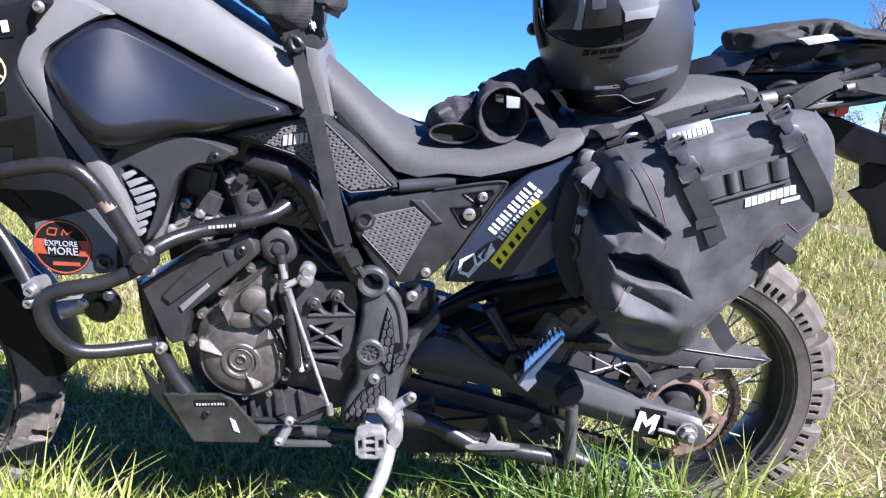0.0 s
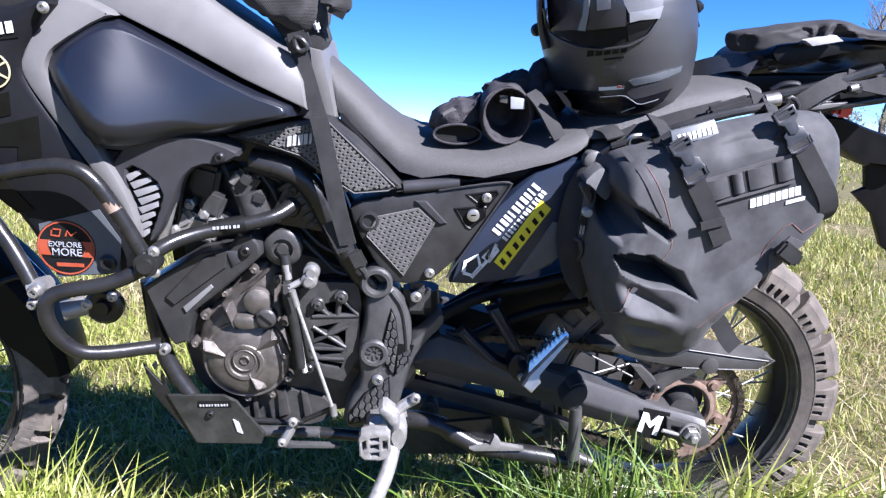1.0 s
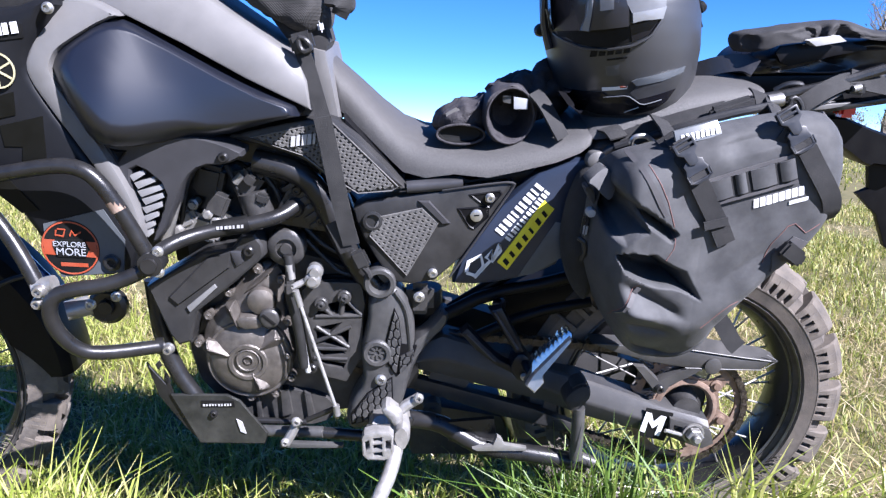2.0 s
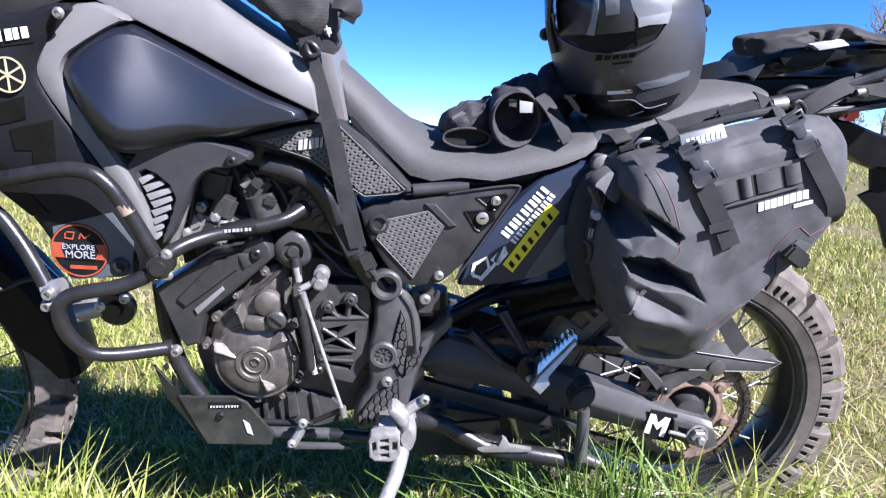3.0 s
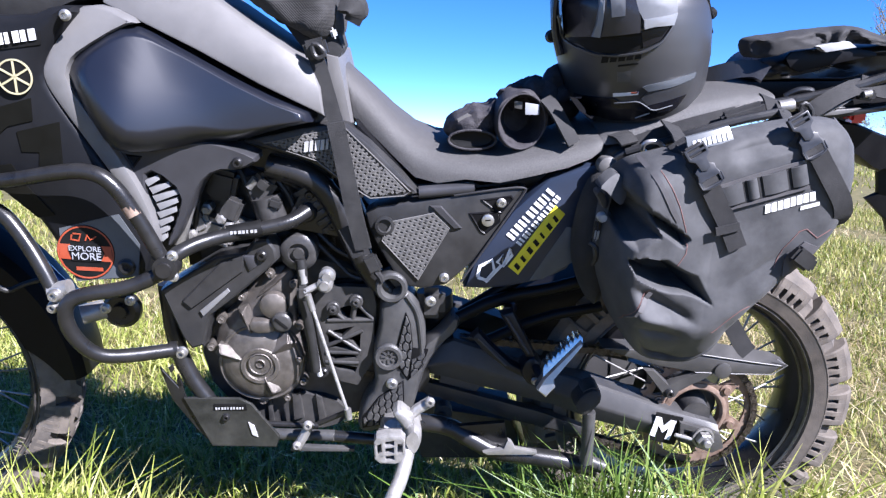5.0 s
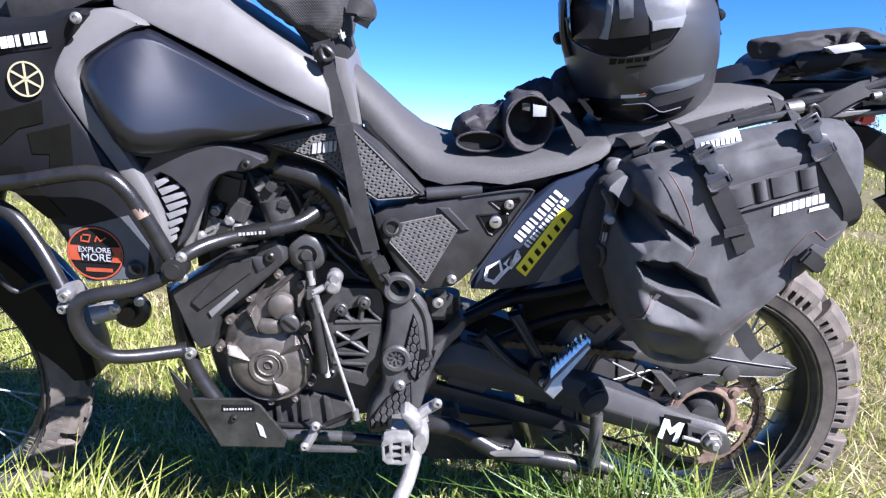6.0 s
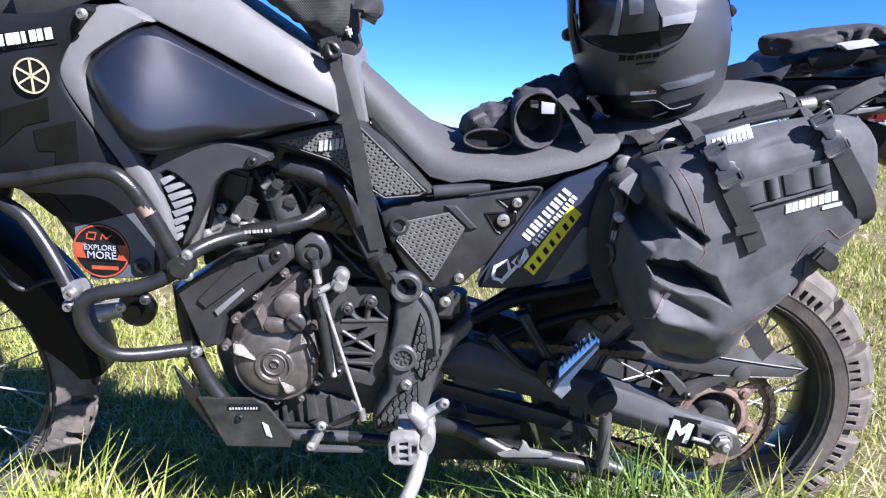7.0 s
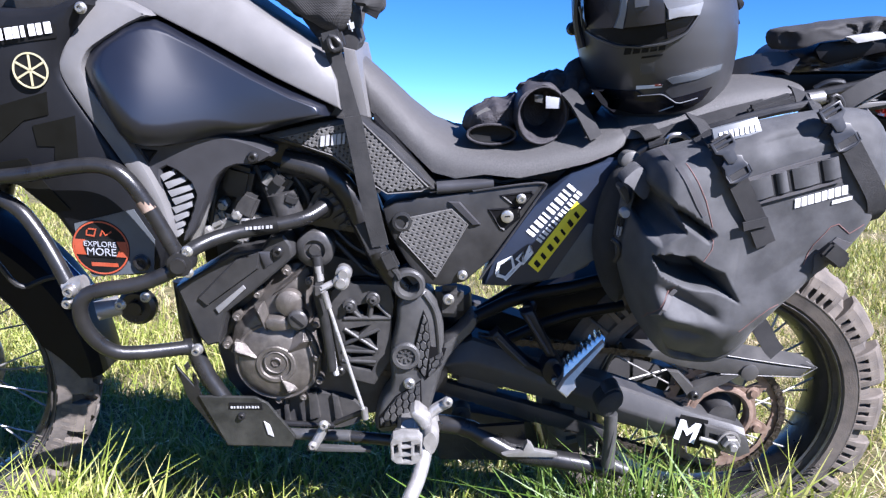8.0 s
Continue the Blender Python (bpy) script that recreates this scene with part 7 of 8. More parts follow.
part("roll_flap", plate([(0.519, 0.827), (0.539, 0.842), (0.55, 0.846), (0.562, 0.834), (0.566, 0.817), (0.557, 0.798), (0.544, 0.807), (0.532, 0.821)], -0.308, 0.040, 0.006, soft=1, bend=lambda x, z: 0.35 * (x - 0.546) + 0.35 * (z - 0.824)), "cloth", bag, "folded cloth flap of the roll closure")
part("roll_flap", plate([(0.528, 0.805), (0.537, 0.810), (0.546, 0.796), (0.548, 0.786), (0.544, 0.777), (0.536, 0.793)], -0.262, 0.030, 0.004, soft=1, bend=lambda x, z: 0.3 * (x - 0.54)), "cloth", bag)
part("end_clip", lathe([(0, -0.012), (0.006, -0.012), (0.0075, -0.008), (0.0075, 0.004)], (0.542, -0.255, 0.766), 16), "grey_print", bag)
part("end_clip", block((0.537, -0.250, 0.742), (0.010, 0.014, 0.036), 0.004, (0, 6, 0)), "buckle", bag)
part("end_clip", block((0.537, -0.252, 0.736), (0.007, 0.014, 0.020), 0.003, (0, 6, 0)), "grey_print", bag)
part("end_clip", tube([(0.528, -0.250, 0.722), (0.538, -0.256, 0.716), (0.541, -0.254, 0.700), (0.536, -0.248, 0.684)], 0.004, 8, 2), "buckle", bag)
# two upright straps with side-release buckles
s1 = dense_line([(0.628, 0.893), (0.651, 0.860), (0.674, 0.822), (0.699, 0.781), (0.714, 0.752)])
s2 = dense_line([(0.776, 0.911), (0.807, 0.891), (0.831, 0.854), (0.854, 0.821), (0.870, 0.778)])
part("strap", strap(on_bag(s1, 0.006), 0.027, 0.004, smooth=1), "web", bag, "black webbing strap")
part("strap", strap(on_bag(s2, 0.006), 0.027, 0.004, smooth=1), "web", bag, "black webbing strap")
part("strap_loop", strap(on_bag([(0.676, 0.779), (0.693, 0.783), (0.710, 0.787)], 0.011), 0.012, 0.003, smooth=0), "web", bag)


def buckle(c, turn, lift=0.010):
    y = bsurf(c[0], c[1], -0.35) - lift
    b = new("buckle")
    b.parent = bag
    b.matrix_basis = Matrix.Translation(-Vector(bag["base"])) @ Matrix.Translation((c[0], y, c[1])) @ Matrix.Rotation(radians(-16), 4, 'X') @ Matrix.Rotation(radians(turn), 4, 'Y') @ Matrix.Scale(0.80, 4)
    b["label"] = "black plastic side-release buckle"
    part("buckle_body", plate([(-0.019, -0.008), (-0.010, -0.002), (0.010, -0.002), (0.019, -0.008), (0.018, -0.016), (0.021, -0.024), (0.021, -0.040), (0.017, -0.044), (-0.017, -0.044), (-0.021, -0.040), (-0.021, -0.024), (-0.018, -0.016)], -0.008, 0.009, 0.0018, [[(-0.016, -0.028), (0.016, -0.028), (0.016, -0.039), (-0.016, -0.039)]]), "buckle", b)
    part("buckle_tongue", plate([(-0.020, 0.034), (0.020, 0.034), (0.020, 0.014), (0.011, 0.007), (0.009, -0.010), (0, -0.014), (-0.009, -0.010), (-0.011, 0.007), (-0.020, 0.014)], -0.011, 0.009, 0.0018, [[(-0.015, 0.030), (0.015, 0.030), (0.015, 0.018), (-0.015, 0.018)]]), "buckle", b)
    part("buckle_webbing", block((0, -0.004, 0.022), (0.030, 0.003, 0.030), 0.001), "web", b)
    part("buckle_webbing", block((0, -0.003, -0.034), (0.032, 0.003, 0.022), 0.001), "web", b)
    part("buckle_bar", block((0, -0.0095, 0.024), (0.032, 0.003, 0.004), 0.001), "buckle", b)
    part("buckle_bar", tube([(-0.0215, -0.007, -0.026), (-0.021, -0.008, -0.044), (0.021, -0.008, -0.044), (0.0215, -0.007, -0.026)], 0.0016, 8, 1), "buckle", b)
    return b


buckle((0.646, 0.874), -30)
buckle((0.788, 0.916), -30)
# horizontal ladder webbing: a sewn band with raised loops
b1 = [(0.681, 0.827), (0.733, 0.843), (0.797, 0.863)]
# The band is toned darker to paint the shade between the loops.
part("webbing_band", strap(on_bag(dense_line(b1), 0.003), 0.034, 0.003, smooth=1), "web", bag, "sewn ladder webbing")
b1 = Vector(b1[0]), Vector(b1[2])
part("band_edge", strap(on_bag(dense_line([(0.676, 0.842), (0.728, 0.859), (0.792, 0.880)]), 0.004), 0.005, 0.003, smooth=1), "smooth_cloth", bag)
part("band_edge", strap(on_bag(dense_line([(0.687, 0.808), (0.739, 0.824), (0.803, 0.844)]), 0.004), 0.004, 0.003, smooth=1), "smooth_cloth", bag)
for f0, f1 in ((0.02, 0.25), (0.31, 0.42), (0.49, 0.76), (0.82, 0.99)):
    q = [b1[0].lerp(b1[1], f0 + (f1 - f0) * k / 4) for k in range(5)]
    part("webbing_loop", strap([(x, bsurf(x, z, -0.35) - 0.005 - 0.003 * math.sin(math.pi * k / 4), z) for k, (x, z) in enumerate(q)], 0.029, 0.003, smooth=1), "cloth", bag)
# maker's print as plain bars
n1 = [(0.748, 0.803), (0.817, 0.825)]
bm = bmesh.new()
d = Vector(n1[1]) - Vector(n1[0])
for k in range(8):
    o = Vector(n1[0]) + d * k / 8
    u = d.normalized()
    v = Vector((-u.y, u.x)) * 0.0125
    w = u * (d.length / 8 * 0.8)
    join(bm, applique([tuple(o), tuple(o + w), tuple(o + w + v + u * 0.002), tuple(o + v + u * 0.002)], bsurf, 0.0015, 0.002, 2))
part("print", bm, "white", bag, "white block print on the cloth")
o = Vector((0.797, 0.809))
part("print", applique([tuple(o), tuple(o + d * 0.36), tuple(o + d * 0.36 + Vector((0, 0.005))), tuple(o + Vector((0, 0.005)))], bsurf, 0.0015, 0.002, 2), "white", bag)
# grey label with a white print on the top edge
part("top_label", plate([(0.63, 0.906), (0.692, 0.922), (0.699, 0.902), (0.633, 0.888)], -0.338, 0.006, 0.001, bend=lambda x, z: 0.5 * (z - 0.905)), "film_grey", bag, "grey label band with white print on the top edge")
bm = bmesh.new()
for k in range(8):
    x, z = 0.6400 + 0.0070 * k, 0.8915 + 0.0017 * k
    plate([(x, z + 0.001), (x + 0.0042, z + 0.0020), (x + 0.0032, z + 0.0108), (x - 0.0010, z + 0.0098)], -0.3395, 0.002, 0, bm=bm, bend=lambda x, z: 0.5 * (z - 0.905))
part("label_print", bm, "white", bag)
# red piping and sewn seams
for pts in ([(0.595, 0.862), (0.610, 0.838), (0.623, 0.813), (0.634, 0.784), (0.641, 0.763), (0.640, 0.744), (0.630, 0.726)], [(0.775, 0.720), (0.784, 0.750), (0.802, 0.777), (0.812, 0.781), (0.830, 0.767), (0.849, 0.780)], [(0.699, 0.614), (0.710, 0.625), (0.725, 0.642), (0.737, 0.653), (0.749, 0.659)], [(0.600, 0.695), (0.588, 0.682), (0.578, 0.663), (0.571, 0.649), (0.569, 0.633), (0.573, 0.612)]):
    part("piping", tube(on_bag(dense_line(pts, 0.006), 0.0002), 0.0008, 6, 0), "red_thread", bag, "red sewn piping")
for pts in ([(0.606, 0.695), (0.596, 0.683), (0.584, 0.665), (0.576, 0.649), (0.571, 0.636)], [(0.574, 0.874), (0.586, 0.856), (0.599, 0.834), (0.613, 0.808), (0.623, 0.793)]):
    part("seam", strap(on_bag(dense_line(pts, 0.008), 0.0012), 0.007, 0.0015, smooth=0), "smooth_cloth", bag, "taped seam")
part("corner_patch", applique([(0.788, 0.707), (0.787, 0.734), (0.812, 0.762), (0.838, 0.752), (0.825, 0.730), (0.801, 0.711)], bsurf, 0.003, 0.003, 4), "smooth_cloth", bag)
part("corner_buckle", block((0.809, bsurf(0.809, 0.739, -0.33) - 0.010, 0.739), (0.034, 0.016, 0.026), 0.004, (0, 35, 0)), "plastic", bag)
part("corner_clip", block((0.838, -0.330, 0.720), (0.022, 0.020, 0.022), 0.004, (0, 20, 0)), "plastic", bag)
part("hanging_strap", strap([(0.755, -0.270, 0.603), (0.768, -0.275, 0.585), (0.786, -0.280, 0.555), (0.797, -0.280, 0.545)], 0.028, 0.003, smooth=1), "web", bag, "loose webbing strap end")
part("rear_binding", tube([(x, -0.300, z) for x, z in [(0.852, 0.928), (0.877, 0.904), (0.893, 0.857), (0.895, 0.814), (0.889, 0.777), (0.855, 0.722)]], 0.005, 8, 2), "smooth_cloth", bag)

# luggage straps across the seat
def kit_strap(name, pts, w, material="web_grey", normal=(0, -1, 0.4), th=0.003, sm=2):
    return part(name, strap(pts, w, th, normal, sm), material, bag)

kit_strap("top_strap", [(0.662, -0.160, 0.898), (0.651, -0.240, 0.893), (0.640, -0.300, 0.891), (0.639, -0.345, 0.883)], 0.028)
kit_strap("top_strap", [(0.843, -0.160, 0.928), (0.814, -0.250, 0.917), (0.802, -0.300, 0.912), (0.793, -0.340, 0.906)], 0.028)
kit_strap("top_strap", [(0.582, -0.130, 0.876), (0.591, -0.155, 0.877), (0.598, -0.175, 0.866)], 0.030, "web_grey", (0, -1, 1))
kit_strap("top_strap", [(0.601, -0.165, 0.864), (0.676, -0.175, 0.895), (0.767, -0.170, 0.918)], 0.020, "web", (0, -1, 0.6))
kit_strap("top_strap", [(0.824, -0.140, 0.940), (0.821, -0.170, 0.937), (0.820, -0.190, 0.919), (0.819, -0.210, 0.904)], 0.024, "web_grey", (0, -1, 0.2))
part("edge_bar", tube([(0.589, -0.190, 0.854), (0.664, -0.215, 0.885), (0.747, -0.220, 0.912), (0.821, -0.210, 0.925)], 0.007, 10, 1), "plastic", bag, "stiffened top edge of the bag")
part("strap_pad", block((0.769, -0.190, 0.918), (0.070, 0.02, 0.024), 0.006, (0, -18, 0)), "web", bag)
part("hook", tube([(0.615, -0.210, 0.859), (0.604, -0.220, 0.866), (0.607, -0.225, 0.878), (0.626, -0.225, 0.880), (0.639, -0.220, 0.870)], 0.004, 8, 2), "chrome", bag, "bent metal hook")
part("tube_end", rod((0.834, -0.170, 0.927), (0.857, -0.170, 0.931), 0.010, 14), "alu_dull", bag)
part("round_tag", lathe([(0, -0.003), (0.009, -0.003), (0.009, 0.003)], (0.797, -0.300, 0.923), 20), "grey_print", bag)

# ---- helmet details ----
hs = surface(shell_mesh())
GLOSS = mat("smoked_gloss_plastic", (0.014, 0.014, 0.017), (0.020, 0.020, 0.024), 0.26, scale=10, spread=0.04, spec=0.5)
SILVER = mat("satin_silver_plastic", (0.16, 0.165, 0.17), (0.19, 0.195, 0.20), 0.34, 0.2, scale=10, spread=0.04, spec=0.5)
for name, pts, lift, thick, mt, label in (
        ("spoiler_side", [(0.478, 1.102), (0.532, 1.103), (0.536, 1.066), (0.532, 1.031), (0.496, 1.025), (0.485, 1.046)], 0.010, 0.012, GLOSS, "glossy dark spoiler panel"),
        ("spoiler_middle", [(0.539, 1.103), (0.577, 1.103), (0.591, 1.062), (0.593, 1.039), (0.564, 1.034), (0.538, 1.030), (0.539, 1.058)], 0.014, 0.014, GLOSS, "glossy dark spoiler panel"),
        ("spoiler_ridge", [(0.534, 1.103), (0.541, 1.103), (0.540, 1.058), (0.538, 1.029), (0.528, 1.030), (0.532, 1.050)], 0.018, 0.016, SILVER, "bright edge of the spoiler"),
        ("spoiler_tile", [(0.546, 1.103), (0.567, 1.103), (0.569, 1.063), (0.551, 1.060)], 0.0165, 0.004, "blade", ""),
        # The right panel's lighter grey paints the sky reflected in it.
        ("spoiler_side", [(0.580, 1.103), (0.648, 1.105), (0.648, 1.068), (0.637, 1.066), (0.596, 1.058), (0.587, 1.073)], 0.012, 0.014, "blade", "spoiler panel greyed for the bright sky it reflects"),
        ("spoiler_strip", [(0.596, 1.058), (0.637, 1.066), (0.648, 1.069), (0.643, 1.051), (0.613, 1.048), (0.598, 1.044)], 0.016, 0.014, SILVER, "bright lower edge of the spoiler"),
        # Flat black patch that paints the shaded hollow below the spoiler's lip.
        ("vent_shade", [(0.494, 1.026), (0.538, 1.030), (0.564, 1.034), (0.593, 1.039), (0.613, 1.047), (0.643, 1.051), (0.640, 1.040), (0.627, 1.027), (0.604, 1.016), (0.578, 1.007), (0.552, 1.004), (0.528, 1.009), (0.506, 1.018)], 0.0012, 0.002, "black_vinyl", "flat black patch for the shade under the spoiler"),
        ("vent_corner", [(0.597, 1.040), (0.643, 1.051), (0.640, 1.040), (0.627, 1.027), (0.603, 1.016)], 0.0024, 0.002, "helmet_black", ""),
        ("lower_trim", [(0.499, 0.936), (0.534, 0.932), (0.572, 0.934), (0.577, 0.927), (0.608, 0.933), (0.633, 0.918), (0.662, 0.926), (0.689, 0.943), (0.675, 0.922), (0.655, 0.908), (0.628, 0.899), (0.577, 0.894), (0.537, 0.901), (0.516, 0.915)], 0.004, 0.006, "helmet_black", "black lower trim"),
        ("side_facet", [(0.611, 0.955), (0.619, 0.959), (0.657, 0.968), (0.701, 0.978), (0.698, 0.969), (0.659, 0.956), (0.620, 0.948)], 0.0045, 0.006, "film_grey", "lighter raised facet"),
        ("side_crease", [(0.620, 0.948), (0.659, 0.956), (0.698, 0.969), (0.689, 0.941), (0.655, 0.932), (0.638, 0.921), (0.626, 0.924), (0.612, 0.936)], 0.003, 0.006, "helmet", ""),
        ("print_square", [(0.571, 0.976), (0.590, 0.980), (0.592, 0.963), (0.574, 0.961)], 0.0006, 0.001, "guard", "faint square print"),
        ("label", [(0.571, 0.942), (0.607, 0.947), (0.607, 0.942), (0.572, 0.936)], 0.001, 0.002, "white", "small white label")):
    part(name, applique(pts, hs, lift, thick, 8 if len(pts) > 5 else 4), mt, helmet, label)
part("label_stripe", applique([(0.596, 0.9455), (0.606, 0.9468), (0.606, 0.9445), (0.596, 0.943)], hs, 0.0022, 0.001, 2), "orange", helmet, "red stripe on the label")
for pts, r, mt in (([(0.480, 1.060), (0.485, 1.046), (0.494, 1.025), (0.508, 1.013), (0.537, 1.002), (0.567, 1.002), (0.605, 1.010), (0.630, 1.025), (0.646, 1.051), (0.648, 1.085)], 0.0022, "helmet"),
                   ([(0.574, 0.926), (0.608, 0.932), (0.633, 0.917), (0.665, 0.926)], 0.0009, "blade"), ([(0.610, 0.903), (0.629, 0.913)], 0.0009, "grey_print")):
    part("trim_line", tube([(x, hs(x, z, -0.10) - 0.005, z) for x, z in dense_line(pts, 0.012)], r, 6, 1), mt, helmet)
pr = [(0.547, 0.989), (0.604, 1.000)]
hb = bmesh.new()
d = Vector(pr[1]) - Vector(pr[0])
for k in range(5):
    o, u = Vector(pr[0]) + d * k / 5, d.normalized()
    v, w = Vector((-u.y, u.x)) * 0.0115, u * (d.length / 5 * 0.80)
    join(hb, applique([tuple(o), tuple(o + w), tuple(o + w + v + u * 0.003), tuple(o + v + u * 0.003)], hs, 0.0010, 0.002, 2))
o = Vector((0.571, 0.985))
join(hb, applique([tuple(o), tuple(o + d * 0.5), tuple(o + d * 0.5 + Vector((0, 0.003))), tuple(o + Vector((0, 0.003)))], hs, 0.0010, 0.002, 2))
part("print", hb, "black_vinyl", helmet, "black block print")
for q in ((0.482, -0.040, 1.024), (0.752, -0.040, 1.066)):
    part("visor_pivot", lathe([(0, -0.014), (0.008, -0.012), (0.011, 0.0), (0.008, 0.012), (0, 0.014)], q, 20), "black_vinyl", helmet)
part("visor_edge", tube([(0.486, -0.060, 1.102), (0.482, -0.060, 1.063), (0.486, -0.060, 1.028), (0.496, -0.065, 0.995)], 0.007, 8, 2), GLOSS, helmet, "dark visor edge")
part("visor_edge", tube([(0.722, -0.098, 1.105), (0.725, -0.098, 1.080), (0.741, -0.085, 1.060)], 0.0035, 8, 1), "black_vinyl", helmet)
part("visor_edge", tube([(0.728, -0.095, 1.062), (0.742, -0.085, 1.036)], 0.0030, 8, 0), "black_vinyl", helmet)

# ---- gloves ----
gl = thing("glove", (0.38, -0.09, 0.88), "black riding glove lying on the rider seat", "glove", "pair of gloves")
part("hand", crumple(pillow([(0.299, 0.858), (0.306, 0.884), (0.321, 0.898), (0.336, 0.901), (0.351, 0.911), (0.367, 0.908), (0.382, 0.912), (0.393, 0.920), (0.401, 0.903), (0.401, 0.861), (0.384, 0.843), (0.346, 0.838), (0.317, 0.843)], -0.03, 0.085, 3, 80, 18, (), 0.02, 12), 0.005, 38, 2), "leather", gl, "creased black leather", sharp=80)
for pts in ([(0.329, -0.070, 0.880), (0.344, -0.040, 0.892), (0.361, 0.000, 0.892)], [(0.357, -0.060, 0.887), (0.377, -0.030, 0.896), (0.394, 0.010, 0.899)], [(0.383, -0.050, 0.882), (0.400, -0.020, 0.897), (0.409, 0.020, 0.904)]):
    part("finger", crumple(tube(pts, 0.013, 10, 2), 0.004, 45), "leather", gl, sharp=80)
# Shallow black dish stands in for the shade inside the cuff.
part("cuff_opening_shade", lathe([(0, 0.008), (0.030, 0.004), (0.034, -0.004), (0.036, 0.0), (0.036, 0.02)], (0, 0, 0), 28), "black_vinyl", gl).matrix_basis = Matrix.Translation(Vector((0.346, -0.118, 0.859)) - Vector(gl["base"])) @ Matrix.Diagonal((1.1, 1, 0.42, 1))
part("cuff_rim", tube([Vector((0.346, -0.122, 0.859)) + Vector((0.040 * math.cos(a), 0, 0.0165 * math.sin(a))) for a in (2 * math.pi * k / 20 for k in range(20))], 0.0022, 8, 0, closed=True), "leather", gl)
part("glove_mark", applique([(0.321, 0.891), (0.338, 0.901), (0.345, 0.897), (0.332, 0.886), (0.323, 0.884)], lambda x, z, f=0: -0.106, 0.0, 0.002, 2), "mesh", gl)

g2 = thing("glove", (0.46, -0.09, 0.88), "black riding glove with an open cuff showing its white tag", "glove", "pair of gloves")
gc = Vector((0.427, -0.110, 0.892))
rings = []
for k, (dy, rx, rz, dz) in enumerate(((-0.020, 0.041, 0.046, 0), (-0.018, 0.044, 0.049, 0), (0.0, 0.045, 0.050, 0), (0.03, 0.046, 0.048, 0.002), (0.06, 0.044, 0.044, 0.006), (0.09, 0.036, 0.034, 0.008), (0.11, 0.02, 0.02, 0.008))):
    rings.append([gc + Vector((rx * math.cos(a) * (1 + 0.04 * math.sin(3 * a + k)), dy + 0.012 * math.cos(a), dz + rz * math.sin(a) * (1 + 0.05 * math.sin(5 * a + k)))) for a in (2 * math.pi * j / 36 for j in range(36))])
inner = [[gc + Vector((rx * math.cos(a), dy + 0.012 * math.cos(a), rz * math.sin(a))) for a in (2 * math.pi * j / 36 for j in range(36))] for dy, rx, rz in ((0.05, 0.024, 0.028), (0.01, 0.036, 0.040), (-0.016, 0.038, 0.043))]
part("cuff", loft(inner + rings), "leather", g2, "open leather cuff")
part("cuff_rim", tube([gc + Vector((0.0405 * math.cos(a), -0.021 + 0.012 * math.cos(a), 0.0455 * math.sin(a))) for a in (2 * math.pi * k / 28 for k in range(28))], 0.0018, 8, 0, closed=True), "leather", g2)
part("tag", plate([(0.432, 0.922), (0.456, 0.919), (0.456, 0.902), (0.433, 0.902)], -0.122, 0.002, 0.0005), "tag", g2, "white care tag")
part("tag_print", plate([(0.414, 0.924), (0.428, 0.923), (0.429, 0.910), (0.415, 0.912)], -0.118, 0.002, 0.0005), "guard", g2)
part("cuff_strap", strap([(0.466, -0.115, 0.929), (0.478, -0.125, 0.917), (0.489, -0.135, 0.900), (0.500, -0.145, 0.880), (0.512, -0.150, 0.860)], 0.026, 0.004, (0.4, -0.8, 0.4), 2), "web", g2, "wide black cuff strap")
for pts in ([(0.406, -0.070, 0.918), (0.427, -0.050, 0.931), (0.448, -0.020, 0.936), (0.468, 0.020, 0.931)], [(0.430, -0.070, 0.926), (0.454, -0.050, 0.934), (0.479, -0.020, 0.928), (0.501, 0.010, 0.909)], [(0.465, -0.050, 0.912), (0.483, -0.030, 0.930), (0.494, -0.010, 0.947), (0.502, 0.010, 0.957)], [(0.477, -0.040, 0.901), (0.504, -0.020, 0.919), (0.518, 0.000, 0.936), (0.519, 0.020, 0.952)], [(0.480, -0.030, 0.885), (0.513, -0.010, 0.892), (0.535, 0.020, 0.893)]):
    part("finger", crumple(tube(pts, 0.019, 12, 3), 0.006, 40), "leather", g2, sharp=80)

# ---- tank bag details ----
part("base_pad", plate([(0.039, 1.040), (0.126, 1.025), (0.132, 1.002), (0.125, 0.988), (0.091, 0.984), (0.065, 1.005)], -0.11, 0.10, 0.006), "web", tank_bag, "black padded base of the tank bag")
part("flap", strap([(0.133, -0.120, 1.072), (0.151, -0.130, 1.070), (0.158, -0.130, 1.060), (0.150, -0.125, 1.046)], 0.026, 0.012, (0.3, -1, 0.3), 2), "web_grey", tank_bag)
part("hanging_pocket", pillow([(0.138, 1.093), (0.169, 1.085), (0.176, 1.058), (0.165, 1.046), (0.149, 1.043), (0.139, 1.058)], -0.09, 0.04, 3, 36, 8, (), 0.01, 3), "web_grey", tank_bag)
part("strap_upper", strap([(0.094, -0.165, 0.999), (0.105, -0.170, 0.968), (0.117, -0.175, 0.925), (0.128, -0.178, 0.885)], 0.024, 0.003, smooth=2), "web_grey", tank_bag, "faded grey strap over the tank side")
part("strap_lower", strap([(0.125, -0.182, 0.895), (0.133, -0.184, 0.855), (0.144, -0.186, 0.791), (0.154, -0.182, 0.733), (0.165, -0.172, 0.681)], 0.028, 0.003, smooth=2), "web_grey", tank_bag, "wide faded strap down to the frame")
part("strap_tail", strap([(0.134, -0.170, 0.719), (0.145, -0.170, 0.695), (0.157, -0.168, 0.667)], 0.022, 0.003, smooth=1), "web_grey", tank_bag)
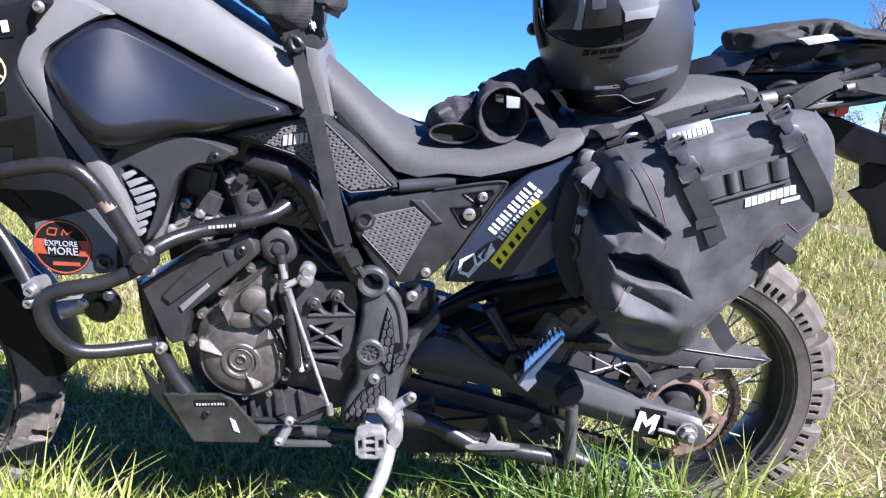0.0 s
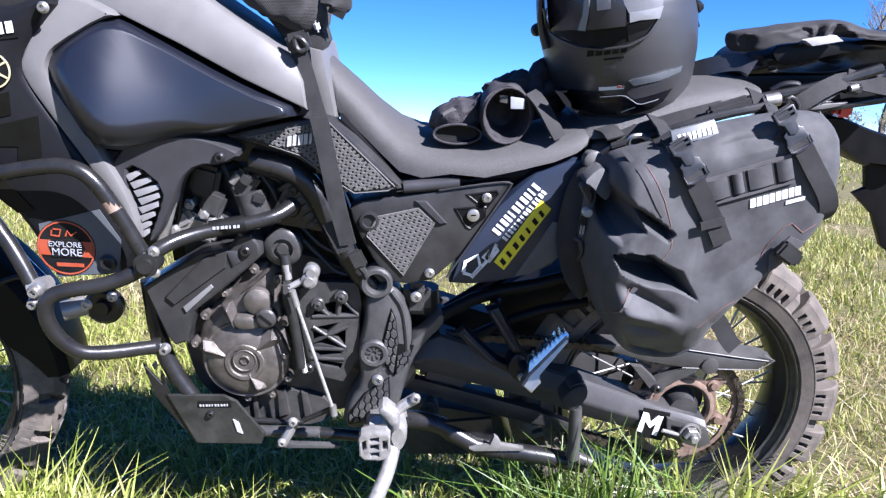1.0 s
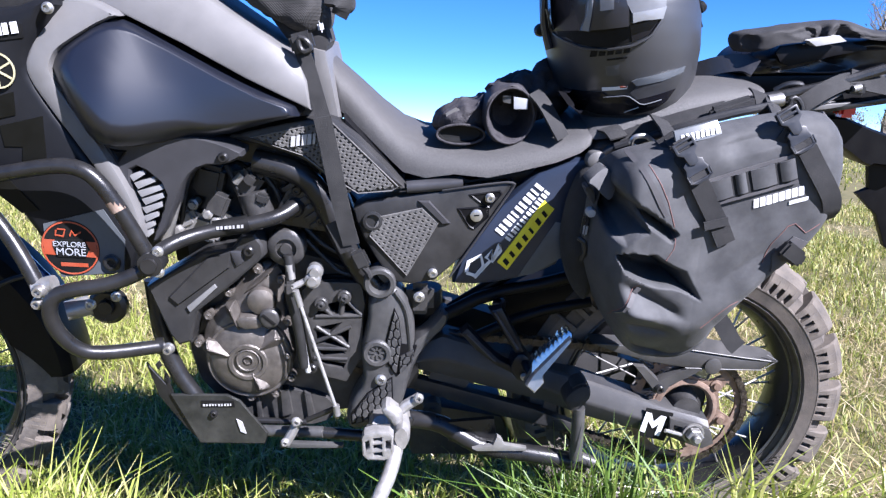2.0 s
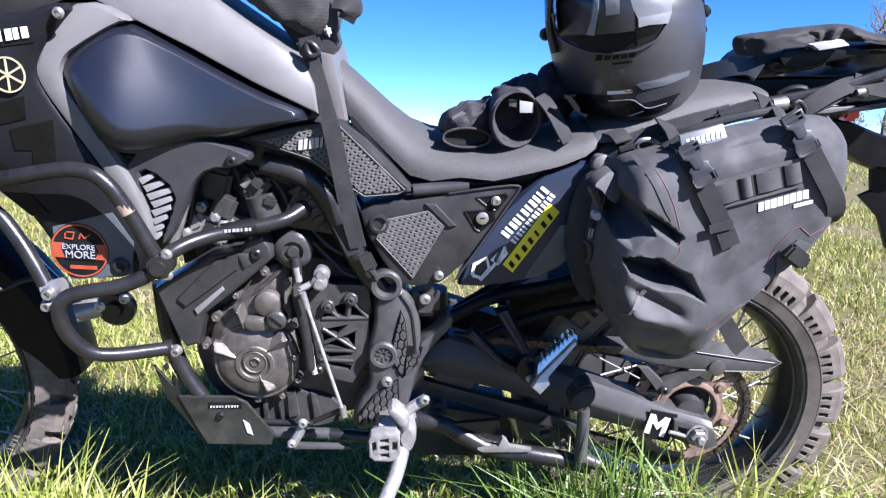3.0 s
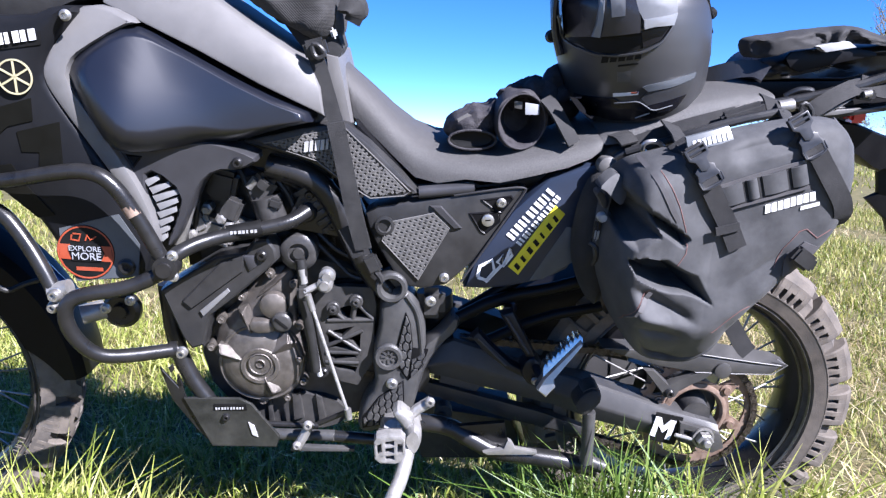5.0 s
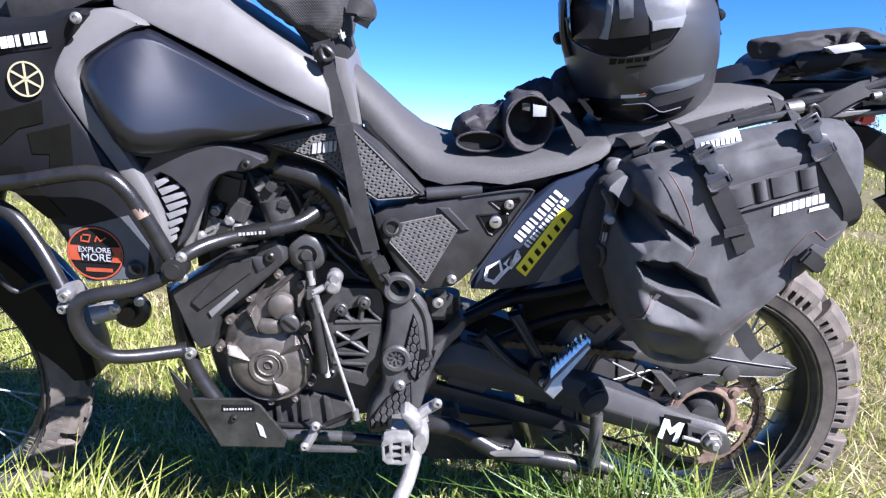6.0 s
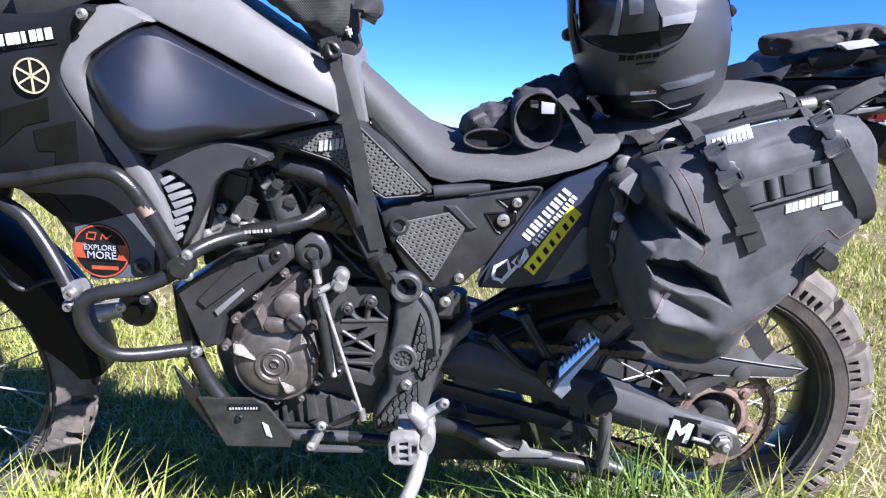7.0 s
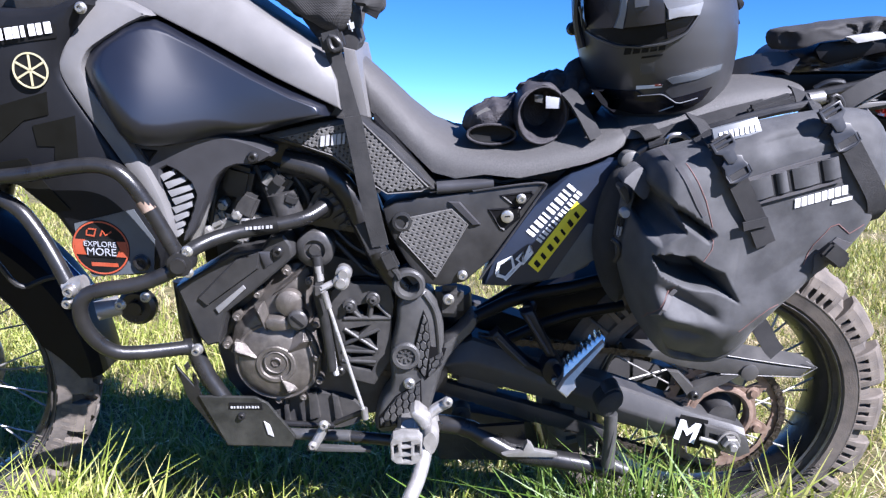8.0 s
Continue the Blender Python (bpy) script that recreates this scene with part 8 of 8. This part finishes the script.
part("strap_buckle", block((0.097, -0.172, 1.007), (0.036, 0.016, 0.030), 0.005, (0, -15, 0)), "plastic", tank_bag, "black strap buckle")
part("strap_buckle", tube([(0.093, -0.185, 1.015), (0.104, -0.187, 1.013), (0.114, -0.187, 1.001), (0.105, -0.187, 0.993), (0.096, -0.186, 0.998)], 0.004, 8, 1, closed=True), "plastic", tank_bag)
part("strap_hook", block((0.179, -0.168, 0.654), (0.026, 0.012, 0.034), 0.004, (0, -25, 0)), "plastic", tank_bag, "black strap clip at the frame")
part("strap_hook", tube([(0.183, -0.165, 0.640), (0.191, -0.163, 0.629), (0.194, -0.160, 0.619)], 0.006, 8, 0), "web", tank_bag)
part("white_patch", block((0.121, -0.130, 1.028), (0.010, 0.008, 0.018), 0.004, (0, -15, 0)), "white", tank_bag)

# ---- rear roll bag details ----
part("rolled_top", crumple(pillow([(0.812, 1.016), (0.816, 1.028), (0.882, 1.037), (0.956, 1.048), (0.996, 1.050), (1.020, 1.044), (1.066, 1.032), (1.215, 1.021), (1.218, 1.008), (1.048, 1.022), (0.989, 1.031), (0.922, 1.026), (0.866, 1.016), (0.845, 1.006), (0.828, 0.990), (0.815, 0.996)], -0.03, 0.05, 6, 110, 26, (), 0.006, 4, cliffs=[crease(*[(0.837, 1.025), (0.851, 1.001)], 0.03, 0.012, 0.006), crease(*[(0.930, 1.043), (0.948, 1.017)], 0.03, 0.010, 0.006), crease(*[(0.953, 1.045), (0.971, 1.021)], 0.03, 0.012, 0.006), crease(*[(0.995, 1.047), (1.010, 1.022)], 0.03, 0.018, 0.006)]), 0.003, 30, 5), "dry_bag", roll, "rolled closure of the dry bag", sharp=80)
part("pack_flap", plate([(0.877, 1.004), (0.934, 1.012), (0.993, 1.017), (1.055, 1.003), (0.997, 0.994), (0.940, 0.980), (0.898, 0.970)], -0.068, 0.006, 0.002, soft=1, bend=lambda x, z: 0.1 * (z - 0.98)), "seat_dark", roll, "shiny dark flap of the dry bag")
part("label", plate([(0.923, 1.017), (0.974, 1.026), (0.988, 1.017), (0.937, 1.008)], -0.092, 0.02, 0.001), "grey_print", roll, "pale label on the dry bag")
part("pack_edge", strap([(0.760, -0.020, 0.956), (0.801, -0.040, 0.972), (0.836, -0.050, 0.977), (0.855, -0.060, 0.967)], 0.030, 0.010, (0, -1, 0.3), 2), "coated", roll)
part("strap", strap([(0.888, -0.150, 0.913), (0.902, -0.155, 0.923), (0.938, -0.150, 0.946), (0.984, -0.130, 0.960), (1.056, -0.110, 0.949)], 0.028, 0.003, (0, -1, 0.5), 2), "web_grey", roll, "black webbing strap")
part("strap_ring", tube([(0.870, -0.165, 0.929), (0.881, -0.165, 0.934), (0.894, -0.165, 0.919), (0.891, -0.165, 0.907), (0.881, -0.165, 0.908)], 0.004, 8, 1, closed=True), "plastic", roll)
part("pack_strap", strap([(0.984, -0.130, 0.962), (1.027, -0.125, 0.951), (1.090, -0.120, 0.942)], 0.030, 0.003, (0, -1, 0.5), 1), "web_grey", roll)
part("strap_loop", tube([(0.865, -0.120, 0.938), (0.884, -0.125, 0.951), (0.913, -0.125, 0.949), (0.896, -0.125, 0.940), (0.870, -0.120, 0.937)], 0.005, 8, 2), "steel_black", roll)
part("clip", block((0.995, -0.130, 0.944), (0.03, 0.02, 0.018), 0.004, (0, 5, 0)), "plastic", roll)
